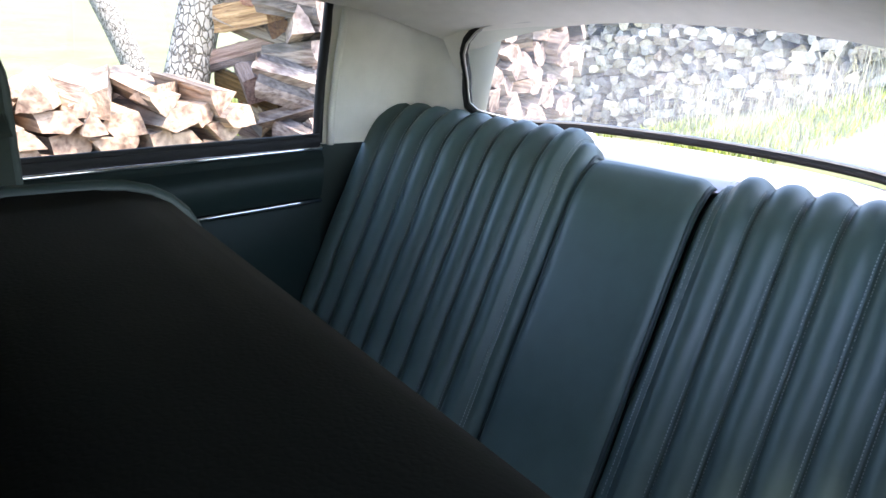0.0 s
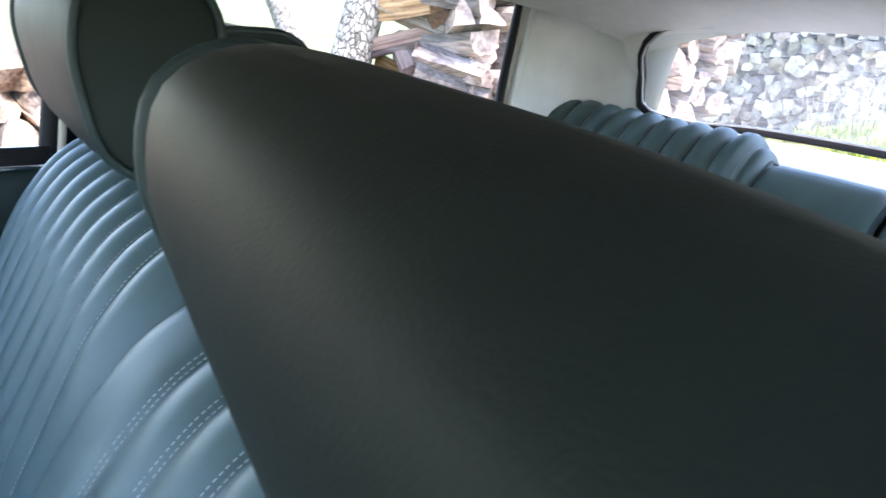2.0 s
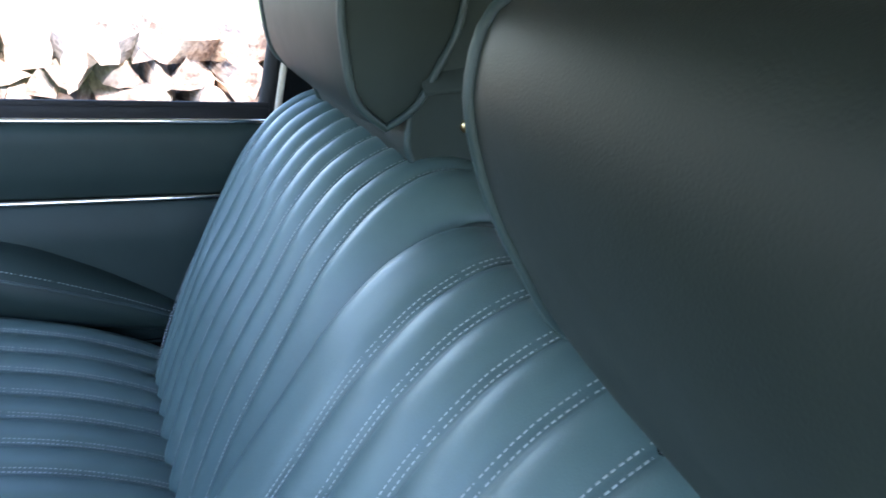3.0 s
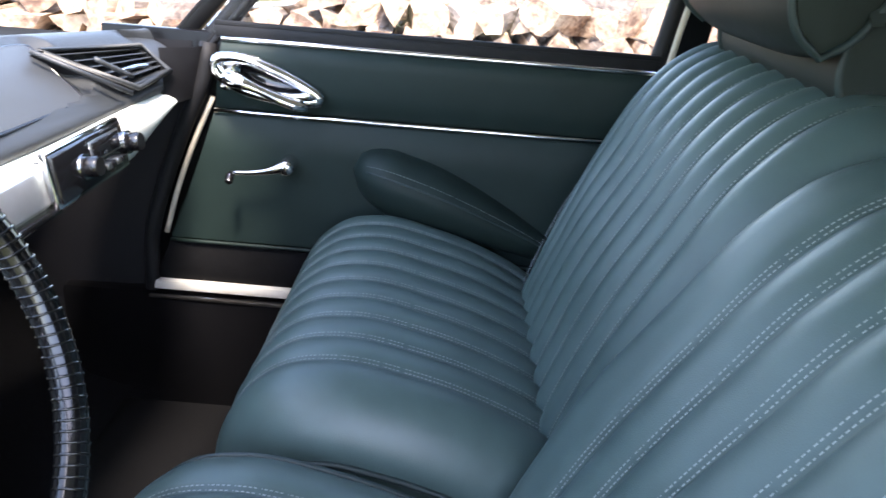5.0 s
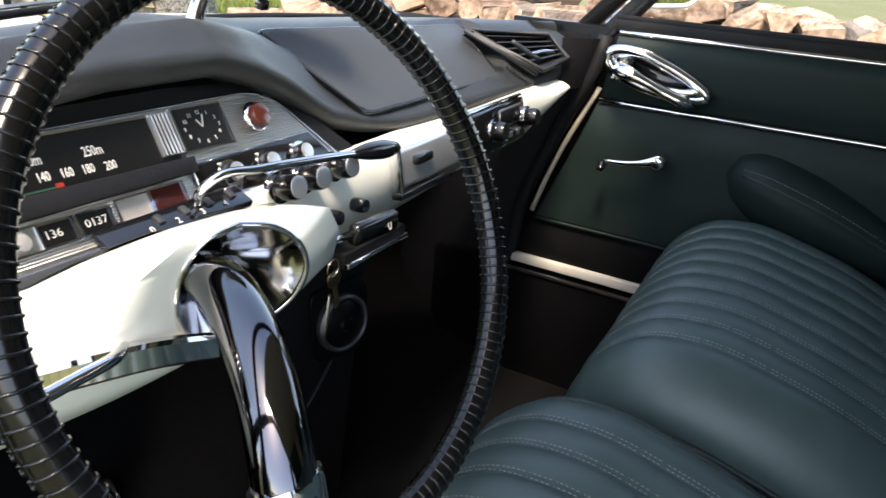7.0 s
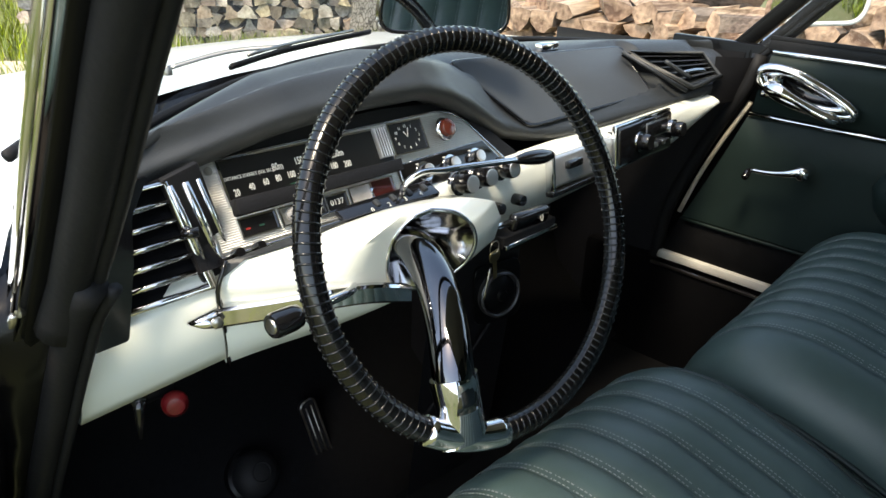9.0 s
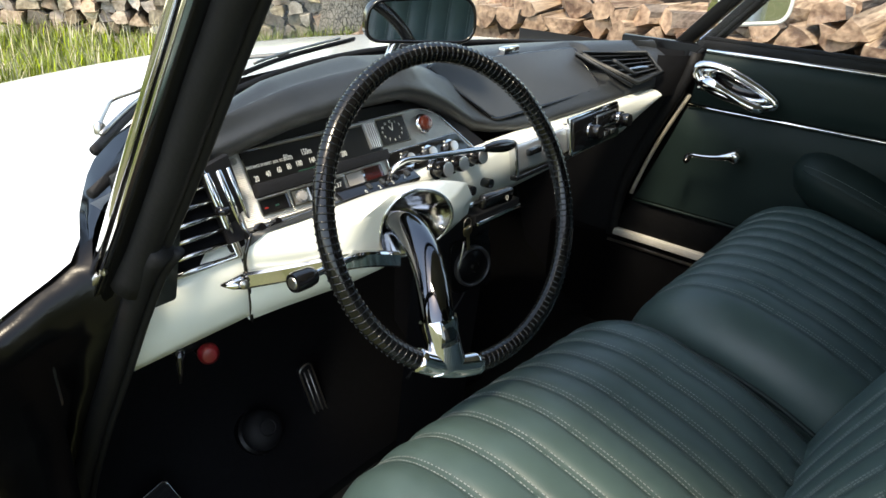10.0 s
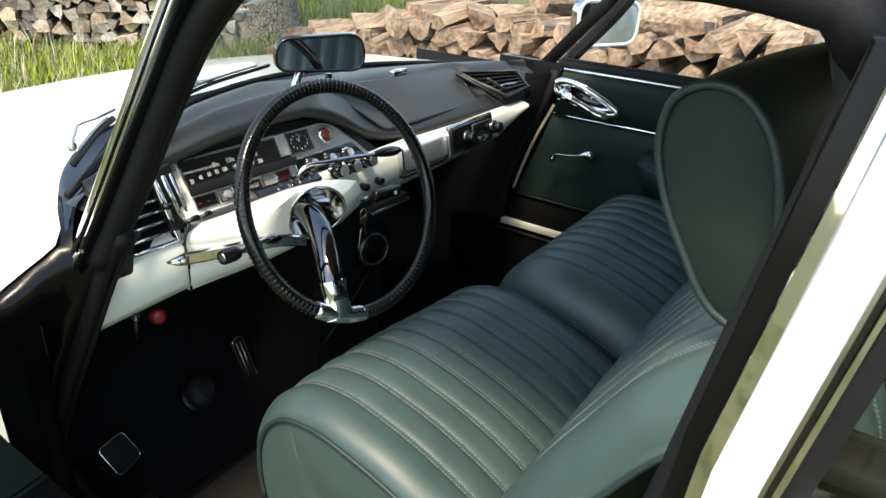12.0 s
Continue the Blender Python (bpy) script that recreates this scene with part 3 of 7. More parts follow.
def pillars():
    for s, nm in ((-1, "pillar_front_left"), (1, "pillar_front_right")):
        p = thing(nm, "slim windscreen pillar with chrome edge and black rubber seal", "pillar", kind="structure")
        a, b = (Vector((s * 0.770, 0.752, 0.80)), Vector((s * 0.770, 0.386, 1.275))) if s < 0 else (Vector((s * 0.765, 0.82, 0.80)), Vector((s * 0.768, 0.43, 1.235)))
        d = (b - a).normalized()
        fwd = Vector((0, d.z, -d.y)).normalized()
        def strip(name, off_x, off_f, wx, wf, mat, lab, lo=0.0, hi=1.0):
            pts = []
            for t in (lo, hi):
                c = a + (b - a) * t + Vector((s * off_x, 0, 0)) + fwd * off_f
                pts += [c - Vector((wx / 2, 0, 0)) - fwd * wf / 2, c + Vector((wx / 2, 0, 0)) - fwd * wf / 2,
                        c + Vector((wx / 2, 0, 0)) + fwd * wf / 2, c - Vector((wx / 2, 0, 0)) + fwd * wf / 2]
            bm = bmesh.new()
            vs = [bm.verts.new(q) for q in pts]
            for q in ((3, 2, 1, 0), (4, 5, 6, 7), (0, 1, 5, 4), (1, 2, 6, 5), (2, 3, 7, 6), (3, 0, 4, 7)):
                bm.faces.new([vs[i] for i in q])
            bmesh.ops.bevel(bm, geom=bm.edges[:], offset=min(wx, wf) * 0.3, segments=2, profile=0.5, affect="EDGES")
            bmesh.ops.recalc_face_normals(bm, faces=bm.faces)
            part(name, bm, mat, p, lab)
        strip("pillar_core", 0.0, 0.0, 0.03, 0.024 if s < 0 else 0.036, BLACKPAINT, "black pillar", -0.1, 1.0)
        strip("chrome_edge", 0.017, -0.007, 0.010, 0.005, CHROME, "thin chrome pillar bead", 0.0, 1.0)
        strip("chrome_moulding", 0.017, 0.006, 0.012, 0.010, CHROME, "broad bright pillar moulding", 0.0, 1.0)
        strip("windscreen_trim", -0.004, 0.014, 0.022, 0.008, STEEL if s < 0 else RUBBER, "dull grey windscreen edge", 0.0, 1.0)
        if s < 0:
            up = spline([(s * 0.757, 0.722, 0.808), (s * 0.757, 0.704, 0.832), (s * 0.757, 0.592, 0.976), (s * 0.757, 0.504, 1.095), (s * 0.755, 0.424, 1.198), (s * 0.748, 0.352, 1.268)], 24)
        else:
            up = spline([(s * 0.757, 0.735, 0.828), (s * 0.757, 0.605, 0.976), (s * 0.757, 0.505, 1.095), (s * 0.757, 0.44, 1.19)], 24)
        tube("door_seal", up, [0.0225, 0.0205, 0.0185] + [0.0170] * 21 if s < 0 else 0.0195, RUBBER, p, "thick black rubber door seal", n=16)
        tube("seal_bead", [(q[0] - s * 0.018, q[1] - 0.004, q[2] - 0.010) for q in up], 0.007, RUBBER, p, n=8)
        low = spline([(s * 0.748, 0.655, 0.872), (s * 0.751, 0.688, 0.838), (s * 0.756, 0.737, 0.765), (s * 0.765, 0.80, 0.655), (s * 0.775, 0.90, 0.49), (s * 0.785, 1.0, 0.30), (s * 0.79, 1.06, 0.12)], 30)
        tube("lower_seal", low, 0.0145, RUBBER, p, "black rubber seal round the door opening", n=12)
        tube("seal_bead", [(q[0] - s * 0.016, q[1] - 0.008, q[2] - 0.006) for q in low], 0.006, RUBBER, p, n=8)
        part("screw", lathe_bm([(0.0, 0.002), (0.0025, 0.002), (0.004, 0.001), (0.004, -0.004)], 12, aim((s * 0.790, 0.712, 0.838), (s, -0.5, 0))), STEEL, p, "small bright screw")
    for s, nm, y0 in ((-1, "pillar_centre_left", -0.175), (1, "pillar_centre_right", -0.185)):
        p = thing(nm, "black centre door pillar with rubber seal", "pillar", kind="structure")
        ol = [(y0 + 0.035, 0.30), (y0 - 0.02, 0.85), (y0 - 0.08, 1.27), (y0 - 0.135, 1.27), (y0 - 0.09, 0.85), (y0 - 0.05, 0.30)] if s > 0 else [(-0.10, 0.30), (-0.192, 0.85), (-0.262, 1.27), (-0.29, 1.27), (-0.222, 0.85), (-0.14, 0.30)]
        part("pillar_post", prism_bm(rounded(ol, 0.012, 2), 0.05, side_plane(s * 0.712, s < 0), bevel=0.006), BLACKPAINT, p, "black centre post")
        if s < 0:
            seal = spline([(-0.715, -0.085, 0.35), (-0.707, -0.176, 0.80), (-0.704, -0.214, 1.03), (-0.702, -0.241, 1.19), (-0.700, -0.243, 1.225), (-0.700, -0.232, 1.258)], 28)
        else:
            seal = spline([(s * 0.712, y0 + 0.075, 0.35), (s * 0.709, y0 - 0.002, 0.85), (s * 0.707, y0 - 0.046, 1.16), (s * 0.705, y0 - 0.052, 1.22), (s * 0.703, y0 - 0.046, 1.255)], 24)
        tube("door_seal", seal, 0.0185 if s < 0 else 0.015, RUBBER, p, "black rubber door seal", n=14, flat=0.85)
        tube("seal_bead", [(q[0] + s * 0.010, q[1] - 0.018, q[2]) for q in seal], 0.006, RUBBER, p, n=8)
        tube("felt_edge", spline([(s * 0.685, y0 - 0.015, 0.5), (s * 0.682, y0 - 0.028, 0.9), (s * 0.672, y0 - 0.07, 1.21)], 14), 0.006, SEALBEIGE, p, "beige felt edge", n=8)
    for s, nm in ((-1, "pillar_rear_left"), (1, "pillar_rear_right")):
        p = thing(nm, "wide cream-trimmed rear pillar", "pillar", kind="structure")
        rows = []
        for z in np.linspace(0.925, 1.25, 9):
            t = (z - 0.84) / 0.41
            row = []
            for k, (x, y) in enumerate(((0.712, -1.165), (0.702, -1.185), (0.694, -1.24), (0.686, -1.32), (0.664, -1.392), (0.605, -1.432), (0.535, -1.448), (0.495, -1.48))):
                row.append((s * (x - 0.055 * t * t), y - 0.01 * t, z))
            rows.append(row)
        raw("pillar_trim", *sheet_geo(rows), HEADLINER, p, "padded cream rear pillar trim")
        rows = [[(s * x, y, z) for x, y in ((0.725, -1.155), (0.73, -1.18), (0.735, -1.24), (0.735, -1.40))] for z in (0.36, 0.6, 0.93)]
        raw("wheel_arch_trim", *sheet_geo(rows), LEATHER_DARK, p, "dark green trim beside the bench")
        tube("window_seal", spline([(s * 0.706, -1.165, 0.93), (s * 0.702, -1.165, 1.0), (s * 0.672, -1.172, 1.245)], 12), 0.011, RUBBER, p, "black window seal", n=8)
        tube("trim_roll", spline([(s * 0.692, -1.19, 0.925), (s * 0.687, -1.19, 1.0), (s * 0.648, -1.20, 1.25)], 12), 0.008, HEADLINER, p, "cream trim roll", n=8)


pillars()


def windows():
    w = thing("windscreen", "curved clear windscreen glass", "windscreen", kind="structure")
    rows = []
    for u in np.linspace(-1, 1, 21):
        x = u * 0.745
        rows.append([Vector((x * (1 - 0.06 * t), (1.12 - 0.56 * x * x) * (1 - t) + (0.55 - 0.2 * x * x) * t, 0.925 - 0.06 * x * x + (0.35 + 0.02 * (1 - u * u)) * t)) for t in np.linspace(0, 1, 7)])
    g = raw("pane", *sheet_geo(rows), GLASS, w, "clear windscreen pane")
    g.visible_shadow = False
    tube("windscreen_rubber", [tuple(r[0]) for r in rows], 0.007, RUBBER, w, "black rubber along the glass foot", n=8)
    w = thing("rear_window", "curved rear window in a black rubber frame", "rear window", kind="structure")
    bot = spline([(0.508, -1.435, 1.09), (0.503, -1.445, 1.02), (0.45, -1.505, 0.995), (0.30, -1.60, 0.995), (0.0, -1.66, 0.995), (-0.30, -1.60, 0.995), (-0.45, -1.505, 0.995), (-0.503, -1.445, 1.02), (-0.508, -1.435, 1.09)], 41)
    top = spline([(0.508, -1.435, 1.09), (0.495, -1.405, 1.16), (0.45, -1.405, 1.205), (0.36, -1.425, 1.222), (0.0, -1.48, 1.238), (-0.36, -1.425, 1.222), (-0.45, -1.405, 1.205), (-0.495, -1.405, 1.16), (-0.508, -1.435, 1.09)], 41)
    rows = [[tuple(b * (1 - t) + a * t) for t in np.linspace(0, 1, 7)] for a, b in zip(top, bot)]
    g = raw("pane", *sheet_geo(rows), HAZY, w, "curved rear pane")
    g.visible_shadow = False
    ring = [tuple(p) for p in bot] + [tuple(p) for p in top[-2:0:-1]]
    tube("window_rubber", ring, 0.011, RUBBER, w, "black rubber frame", n=8, closed=True)
    tube("frame_bead", [(p[0] * 0.985, p[1] + 0.006, p[2] + (0.008 if p[2] < 1.08 else -0.008)) for p in ring], 0.003, STEEL, w, "thin bright bead", n=6, closed=True)
    # trim round the rear window up to the roof
    rows = []
    for k, p in enumerate(top):
        e = 0.53 * p[0] / 0.505
        rows.append([(p[0], p[1] + 0.012, p[2] + 0.004), (e, p[1] + 0.02, p[2] + 0.02), (e * 1.02, -1.375, 1.262 - 0.07 * abs(p[0] / 0.5)**2.6)])
    raw("window_surround", *sheet_geo(rows), HEADLINER, w, "cream rear window surround")
    # parcel shelf
    s = thing("parcel_shelf", "pale lilac-grey padded rear parcel shelf", "parcel shelf", kind="structure")
    rows = []
    for p in bot:
        rows.append([(p[0] * 1.25, -1.38, 0.955), (p[0] * 1.15, -1.43, 0.962), (p[0], p[1] + 0.012, min(p[2], 1.0) - 0.016)])
    raw("shelf_top", *sheet_geo(rows), SHELF, s, "pale shelf covering")


SHELF = material("pale_shelf_cloth", (0.42, 0.42, 0.46), 0.7, vary=0.06, scale=30, bump=0.4, bump_scale=500)
windows()


# ---------- doors ----------
def door_card(door, s, y0, y1, front_curve, belt, trim_z, low):
    """Inner skin of a closed door: padded upper panel, trim strip, lower card."""
    x = s * 0.68
    ny = 24
    def panel(name, zs, xs, mat, lab):
        rows = []
        for k in range(ny + 1):
            t = k / ny
            rows.append([(s * xx, y0 + (front_curve(z) - y0) * t, z) for z, xx in zip(zs, xs)])
        return raw(name, *sheet_geo(rows), mat, door, lab)
    panel("upper_panel", (trim_z + 0.004, trim_z + 0.012, trim_z + 0.05, trim_z + 0.10, belt - 0.022, belt - 0.006, belt - 0.002), (0.698, 0.690, 0.682, 0.680, 0.681, 0.688, 0.70), LEATHER_DOOR_SHADED, "padded green leather upper door panel")
    panel("lower_card", (low, low + 0.10, low + 0.2, trim_z - 0.012, trim_z - 0.006), (0.702, 0.699, 0.695, 0.692, 0.70), LEATHER_DOOR_SHADED, "green leather door card")
    panel("kick_strip", (0.385, 0.40, low - 0.012, low - 0.004), (0.712, 0.706, 0.704, 0.708), CARPET, "black carpet kick strip")
    panel("shadow_gap", (0.38, 0.6, belt), (0.722, 0.722, 0.722), BLACKPAINT, "black door inner frame")
    def strip(name, z, xx, r, mat, lab, flat=1.0, ya=None, yb=None):
        pts = [(s * xx, (y0 if ya is None else ya) + ((front_curve(z) if yb is None else yb) - (y0 if ya is None else ya)) * t, z) for t in np.linspace(0, 1, 14)]
        return tube(name, pts, r, mat, door, lab, n=8, flat=flat)
    strip("belt_strip", belt + 0.001, 0.691, 0.006, CHROME, "chrome belt strip")
    strip("trim_strip", trim_z - 0.001, 0.692, 0.005, CHROME, "thin chrome trim strip")
    strip("card_bead", low - 0.006, 0.700, 0.004, LEATHER_DOOR_SHADED, "leather bead")
    box("window_channel", (s * 0.715, (y0 + y1) / 2, belt + 0.014), (0.05, y1 - y0, 0.024), RUBBER, door, "black window channel", 0.006)
    box("channel_lip", (s * 0.697, (y0 + y1) / 2, belt + 0.028), (0.008, y1 - y0, 0.012), RUBBER, door, "rubber window lip", 0.003)
    box("outer_skin", (s * 0.79, (y0 + y1) / 2, 0.60), (0.03, y1 - y0 + 0.02, 0.66), WHITE, door, "white outer door skin", 0.012)


def front_curve(z):
    """Front edge of a front door at a height."""
    return 0.625 + 0.02 * (0.92 - z) / 0.15 + 0.30 * max(0, 0.80 - z)**1.15


def handle(door, s):
    """Chrome boat-shaped release: a ring with a hollow and a lever in it."""
    cx = s * 0.672
    ring = []
    for k in range(40):
        a = 2 * math.pi * k / 40
        c, sn = math.cos(a), math.sin(a)
        y = 0.535 + 0.098 * c
        half = 0.037 - 0.018 * (-c + 1) / 2
        ring.append((cx - s * 0.006 * (1 + c), y, 0.845 + 0.026 * c + half * sn))
    esc = tube("door_handle", ring, 0.0115, CHROME, door, "chrome oval door release", n=10, closed=True)
    # chrome dish rising from the rim to an oval opening, dark inside
    n = len(ring)
    def loop(k, dy, dz, out):
        return [(cx - s * out, 0.535 + dy + (p[1] - 0.535) * k, 0.842 + dz + (p[2] - 0.842) * k) for p in ring]
    loops = [loop(0.97, 0, 0, 0.004), loop(0.88, -0.003, 0.001, 0.016), loop(0.74, -0.008, 0.004, 0.019), loop(0.66, -0.010, 0.006, 0.017), loop(0.60, -0.010, 0.006, 0.008)]
    v, f = sheet_geo(loops, closed_v=True)
    raw("dish", v, f, CHROME, esc, "polished chrome dish")
    deep = loop(0.58, -0.010, 0.006, -0.002)
    v, f = sheet_geo([loops[-1], deep], closed_v=True)
    raw("hollow", v + [(s * 0.676, 0.525, 0.848)], f + [(n + i, n + (i + 1) % n, 2 * n) for i in range(n)], GLOSSBLACK, esc, "dark hollow")
    lever = spline([(cx - s * 0.014, 0.612, 0.850), (cx - s * 0.026, 0.580, 0.846), (cx - s * 0.026, 0.54, 0.832), (cx - s * 0.020, 0.49, 0.812), (cx - s * 0.010, 0.455, 0.802)], 16)
    tube("lever", lever, [0.014, 0.017, 0.018, 0.016, 0.013, 0.011, 0.010, 0.010, 0.010, 0.011, 0.012, 0.012, 0.013, 0.013, 0.011, 0.007], CHROME, esc, "chrome release lever", n=10, flat=0.8)
    part("pivot", lathe_bm([(0.0, 0.016), (0.012, 0.014), (0.016, 0.008), (0.017, 0.0)], 16, aim((cx, 0.608, 0.858), (-s, 0, 0))), CHROME, esc)
    part("lock_tongue", box_bm((0.012, 0.02, 0.016), 0.004, 2, pose(cx - s * 0.014, 0.612, 0.834)), CHROME, esc)


def crank(door, s):
    hub = part("window_winder", lathe_bm([(0.0, 0.046), (0.008, 0.0455), (0.014, 0.042), (0.0175, 0.034), (0.0185, 0.018), (0.0185, 0.0)], 24, aim((s * 0.694, 0.50, 0.68), (-s, 0, 0))), CHROME, door, "chrome window winder")
    tube("winder_arm", spline([(s * 0.662, 0.497, 0.686), (s * 0.655, 0.52, 0.677), (s * 0.652, 0.56, 0.668), (s * 0.652, 0.61, 0.664)], 10), [0.013, 0.012, 0.010, 0.008, 0.0065, 0.006, 0.0055, 0.005, 0.005, 0.005], CHROME, hub, "chrome winder arm", n=10)
    part("winder_knob", lathe_bm([(0.0, 0.0), (0.006, 0.001), (0.009, 0.008), (0.008, 0.022), (0.004, 0.026), (0.0, 0.027)], 14, aim((s * 0.650, 0.608, 0.665), (-s * 0.7, 0, -0.7))), GLOSSBLACK, hub, "black winder knob")


def armrest(door, s):
    """Leaf-shaped padded armrest."""
    rows = []
    for k in range(27):
        t = k / 26
        y = 0.372 - 0.45 * t
        env = math.sqrt(max(0, 1 - (1 - min(1, t / 0.22))**2)) * (1 - 0.75 * max(0, (t - 0.35) / 0.65)**1.4)
        top = 0.732 - 0.085 * t - 0.055 * t * t
        h = 0.142 * env
        row = []
        for q in range(15):
            a = math.pi * q / 14
            zz = top - 0.055 - 0.02 * t + h * math.cos(a) / 2
            out = 0.082 * env * math.sin(a)**0.75 * (1.0 if a < 1.4 else 1 - 0.45 * (a - 1.4) / 1.74)
            row.append((s * (0.697 - out), y, zz))
        rows.append(row)
    ar = raw("armrest", *sheet_geo(rows), LEATHER_DOOR_SHADED, door, "padded leather armrest")
    seam = [tuple(Vector(r[5]) + Vector((-s * 0.002, 0, 0))) for r in rows[2:]]
    tube("piping", seam, 0.0025, PIPING, ar, n=6)
    raw("stitching", *dash_line([tuple(Vector(r[4]) + Vector((-s * 0.0015, 0, 0))) for r in rows[2:]], 0.004, 0.003, 0.0007), THREAD, ar)


def dash_line(pts, length, gap, r):
    """A row of short stitches along a line."""
    pts = [Vector(p) for p in pts]
    geo = []
    acc = 0.0
    for a, b in zip(pts, pts[1:]):
        d = (b - a).length
        t = (b - a).normalized()
        while acc < d:
            geo.append(tube_geo([a + t * acc, a + t * min(d, acc + length)], r, 4))
            acc += length + gap
        acc -= d
    return join_geo(geo)


def passenger_door():
    d = thing("passenger_door", "closed front car door trimmed in green leather with chrome strips", "car door", "car doors")
    door_card(d, 1, -0.205, 0.64, front_curve, 0.915, 0.778, 0.492)
    handle(d, 1)
    crank(d, 1)
    armrest(d, 1)
    pts = [(0.706, front_curve(z) + 0.014 + 0.012 * math.sin(math.pi * (0.80 - z) / 0.3), z) for z in np.linspace(0.80, 0.50, 12)]
    tube("door_edge_seal", pts, 0.0055, SEALBEIGE, d, "beige door edge seal", n=8)
    box("door_front_edge", (0.748, 0.70, 0.65), (0.02, 0.36, 0.54), BLACKPAINT, d, "black door front edge", 0.004)
    return d


def rear_door(s):
    d = thing("rear_door", "closed rear car door trimmed in green leather", "car door", "car doors")
    door_card(d, s, -1.165, -0.29, lambda z: -0.29, 0.918, 0.800, 0.49)
    return d


passenger_door()
rear_door(1)
rear_door(-1)

# ---------- seats ----------
front_seat("passenger_seat", "green ribbed leather front seat with egg-shaped headrest", 0.330, 0.0, False,
           ((-0.217, 1.141, radians(9), -0.2185, 0.190, 0, 0.822, 0.981), (-0.396, -0.236, 0.958, 1.181, -0.213, 0.185)), 0.0, 0.0, 0.628, -0.0135, 0.085)
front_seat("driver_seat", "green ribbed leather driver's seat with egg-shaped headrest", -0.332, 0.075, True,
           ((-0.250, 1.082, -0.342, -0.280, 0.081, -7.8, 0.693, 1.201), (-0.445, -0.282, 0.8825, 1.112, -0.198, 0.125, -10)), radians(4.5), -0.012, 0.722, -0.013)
rear_bench()


# ---------- dashboard ----------
def lip(x):
    """Front edge of the black hood over the dials, then of the padded facia: y, z."""
    ys = np.interp(x, [-0.74, -0.62, -0.4, -0.15, -0.02, 0.05, 0.10, 0.2, 0.5, 0.7], [0.765, 0.785, 0.785, 0.785, 0.782, 0.775, 0.765, 0.755, 0.73, 0.69])
    zs = np.interp(x, [-0.74, -0.617, -0.558, -0.457, -0.344, -0.218, -0.165, -0.112, -0.034, 0.04, 0.09, 0.15, 0.5, 0.7], [0.895, 0.915, 0.924, 0.940, 0.948, 0.946, 0.930, 0.904, 0.855, 0.833, 0.825, 0.822, 0.83, 0.85])
    return float(ys), float(zs)


LID = [Vector(p) for p in ((-0.088, 0.862, 0.946), (0.452, 0.862, 0.916), (0.428, 0.766, 0.840), (0.034, 0.782, 0.838))]
LID_N = (LID[1] - LID[0]).cross(LID[2] - LID[0]).normalized()
LID_N = LID_N if LID_N.z > 0 else -LID_N


def lid_point(u, v):
    """A place on the glovebox lid: u across the car, v from its far edge to its near edge."""
    return (LID[0] * (1 - u) + LID[1] * u) * (1 - v) + (LID[3] * (1 - u) + LID[2] * u) * v


def under_lid(p):
    """A point of the pad, sunk beneath the lid where the lid covers it."""
    x, y, z = p
    v = (0.866 - y) / 0.09
    if not -0.15 < v < 1.1:
        return (x, y, z)
    left = LID[0].x * (1 - v) + LID[3].x * v
    if not left - 0.012 < x < 0.46:
        return (x, y, z)
    top = LID[0].z - (LID_N.x * (x - LID[0].x) + LID_N.y * (y - LID[0].y)) / LID_N.z
    return (x, y, min(z, top - 0.002))


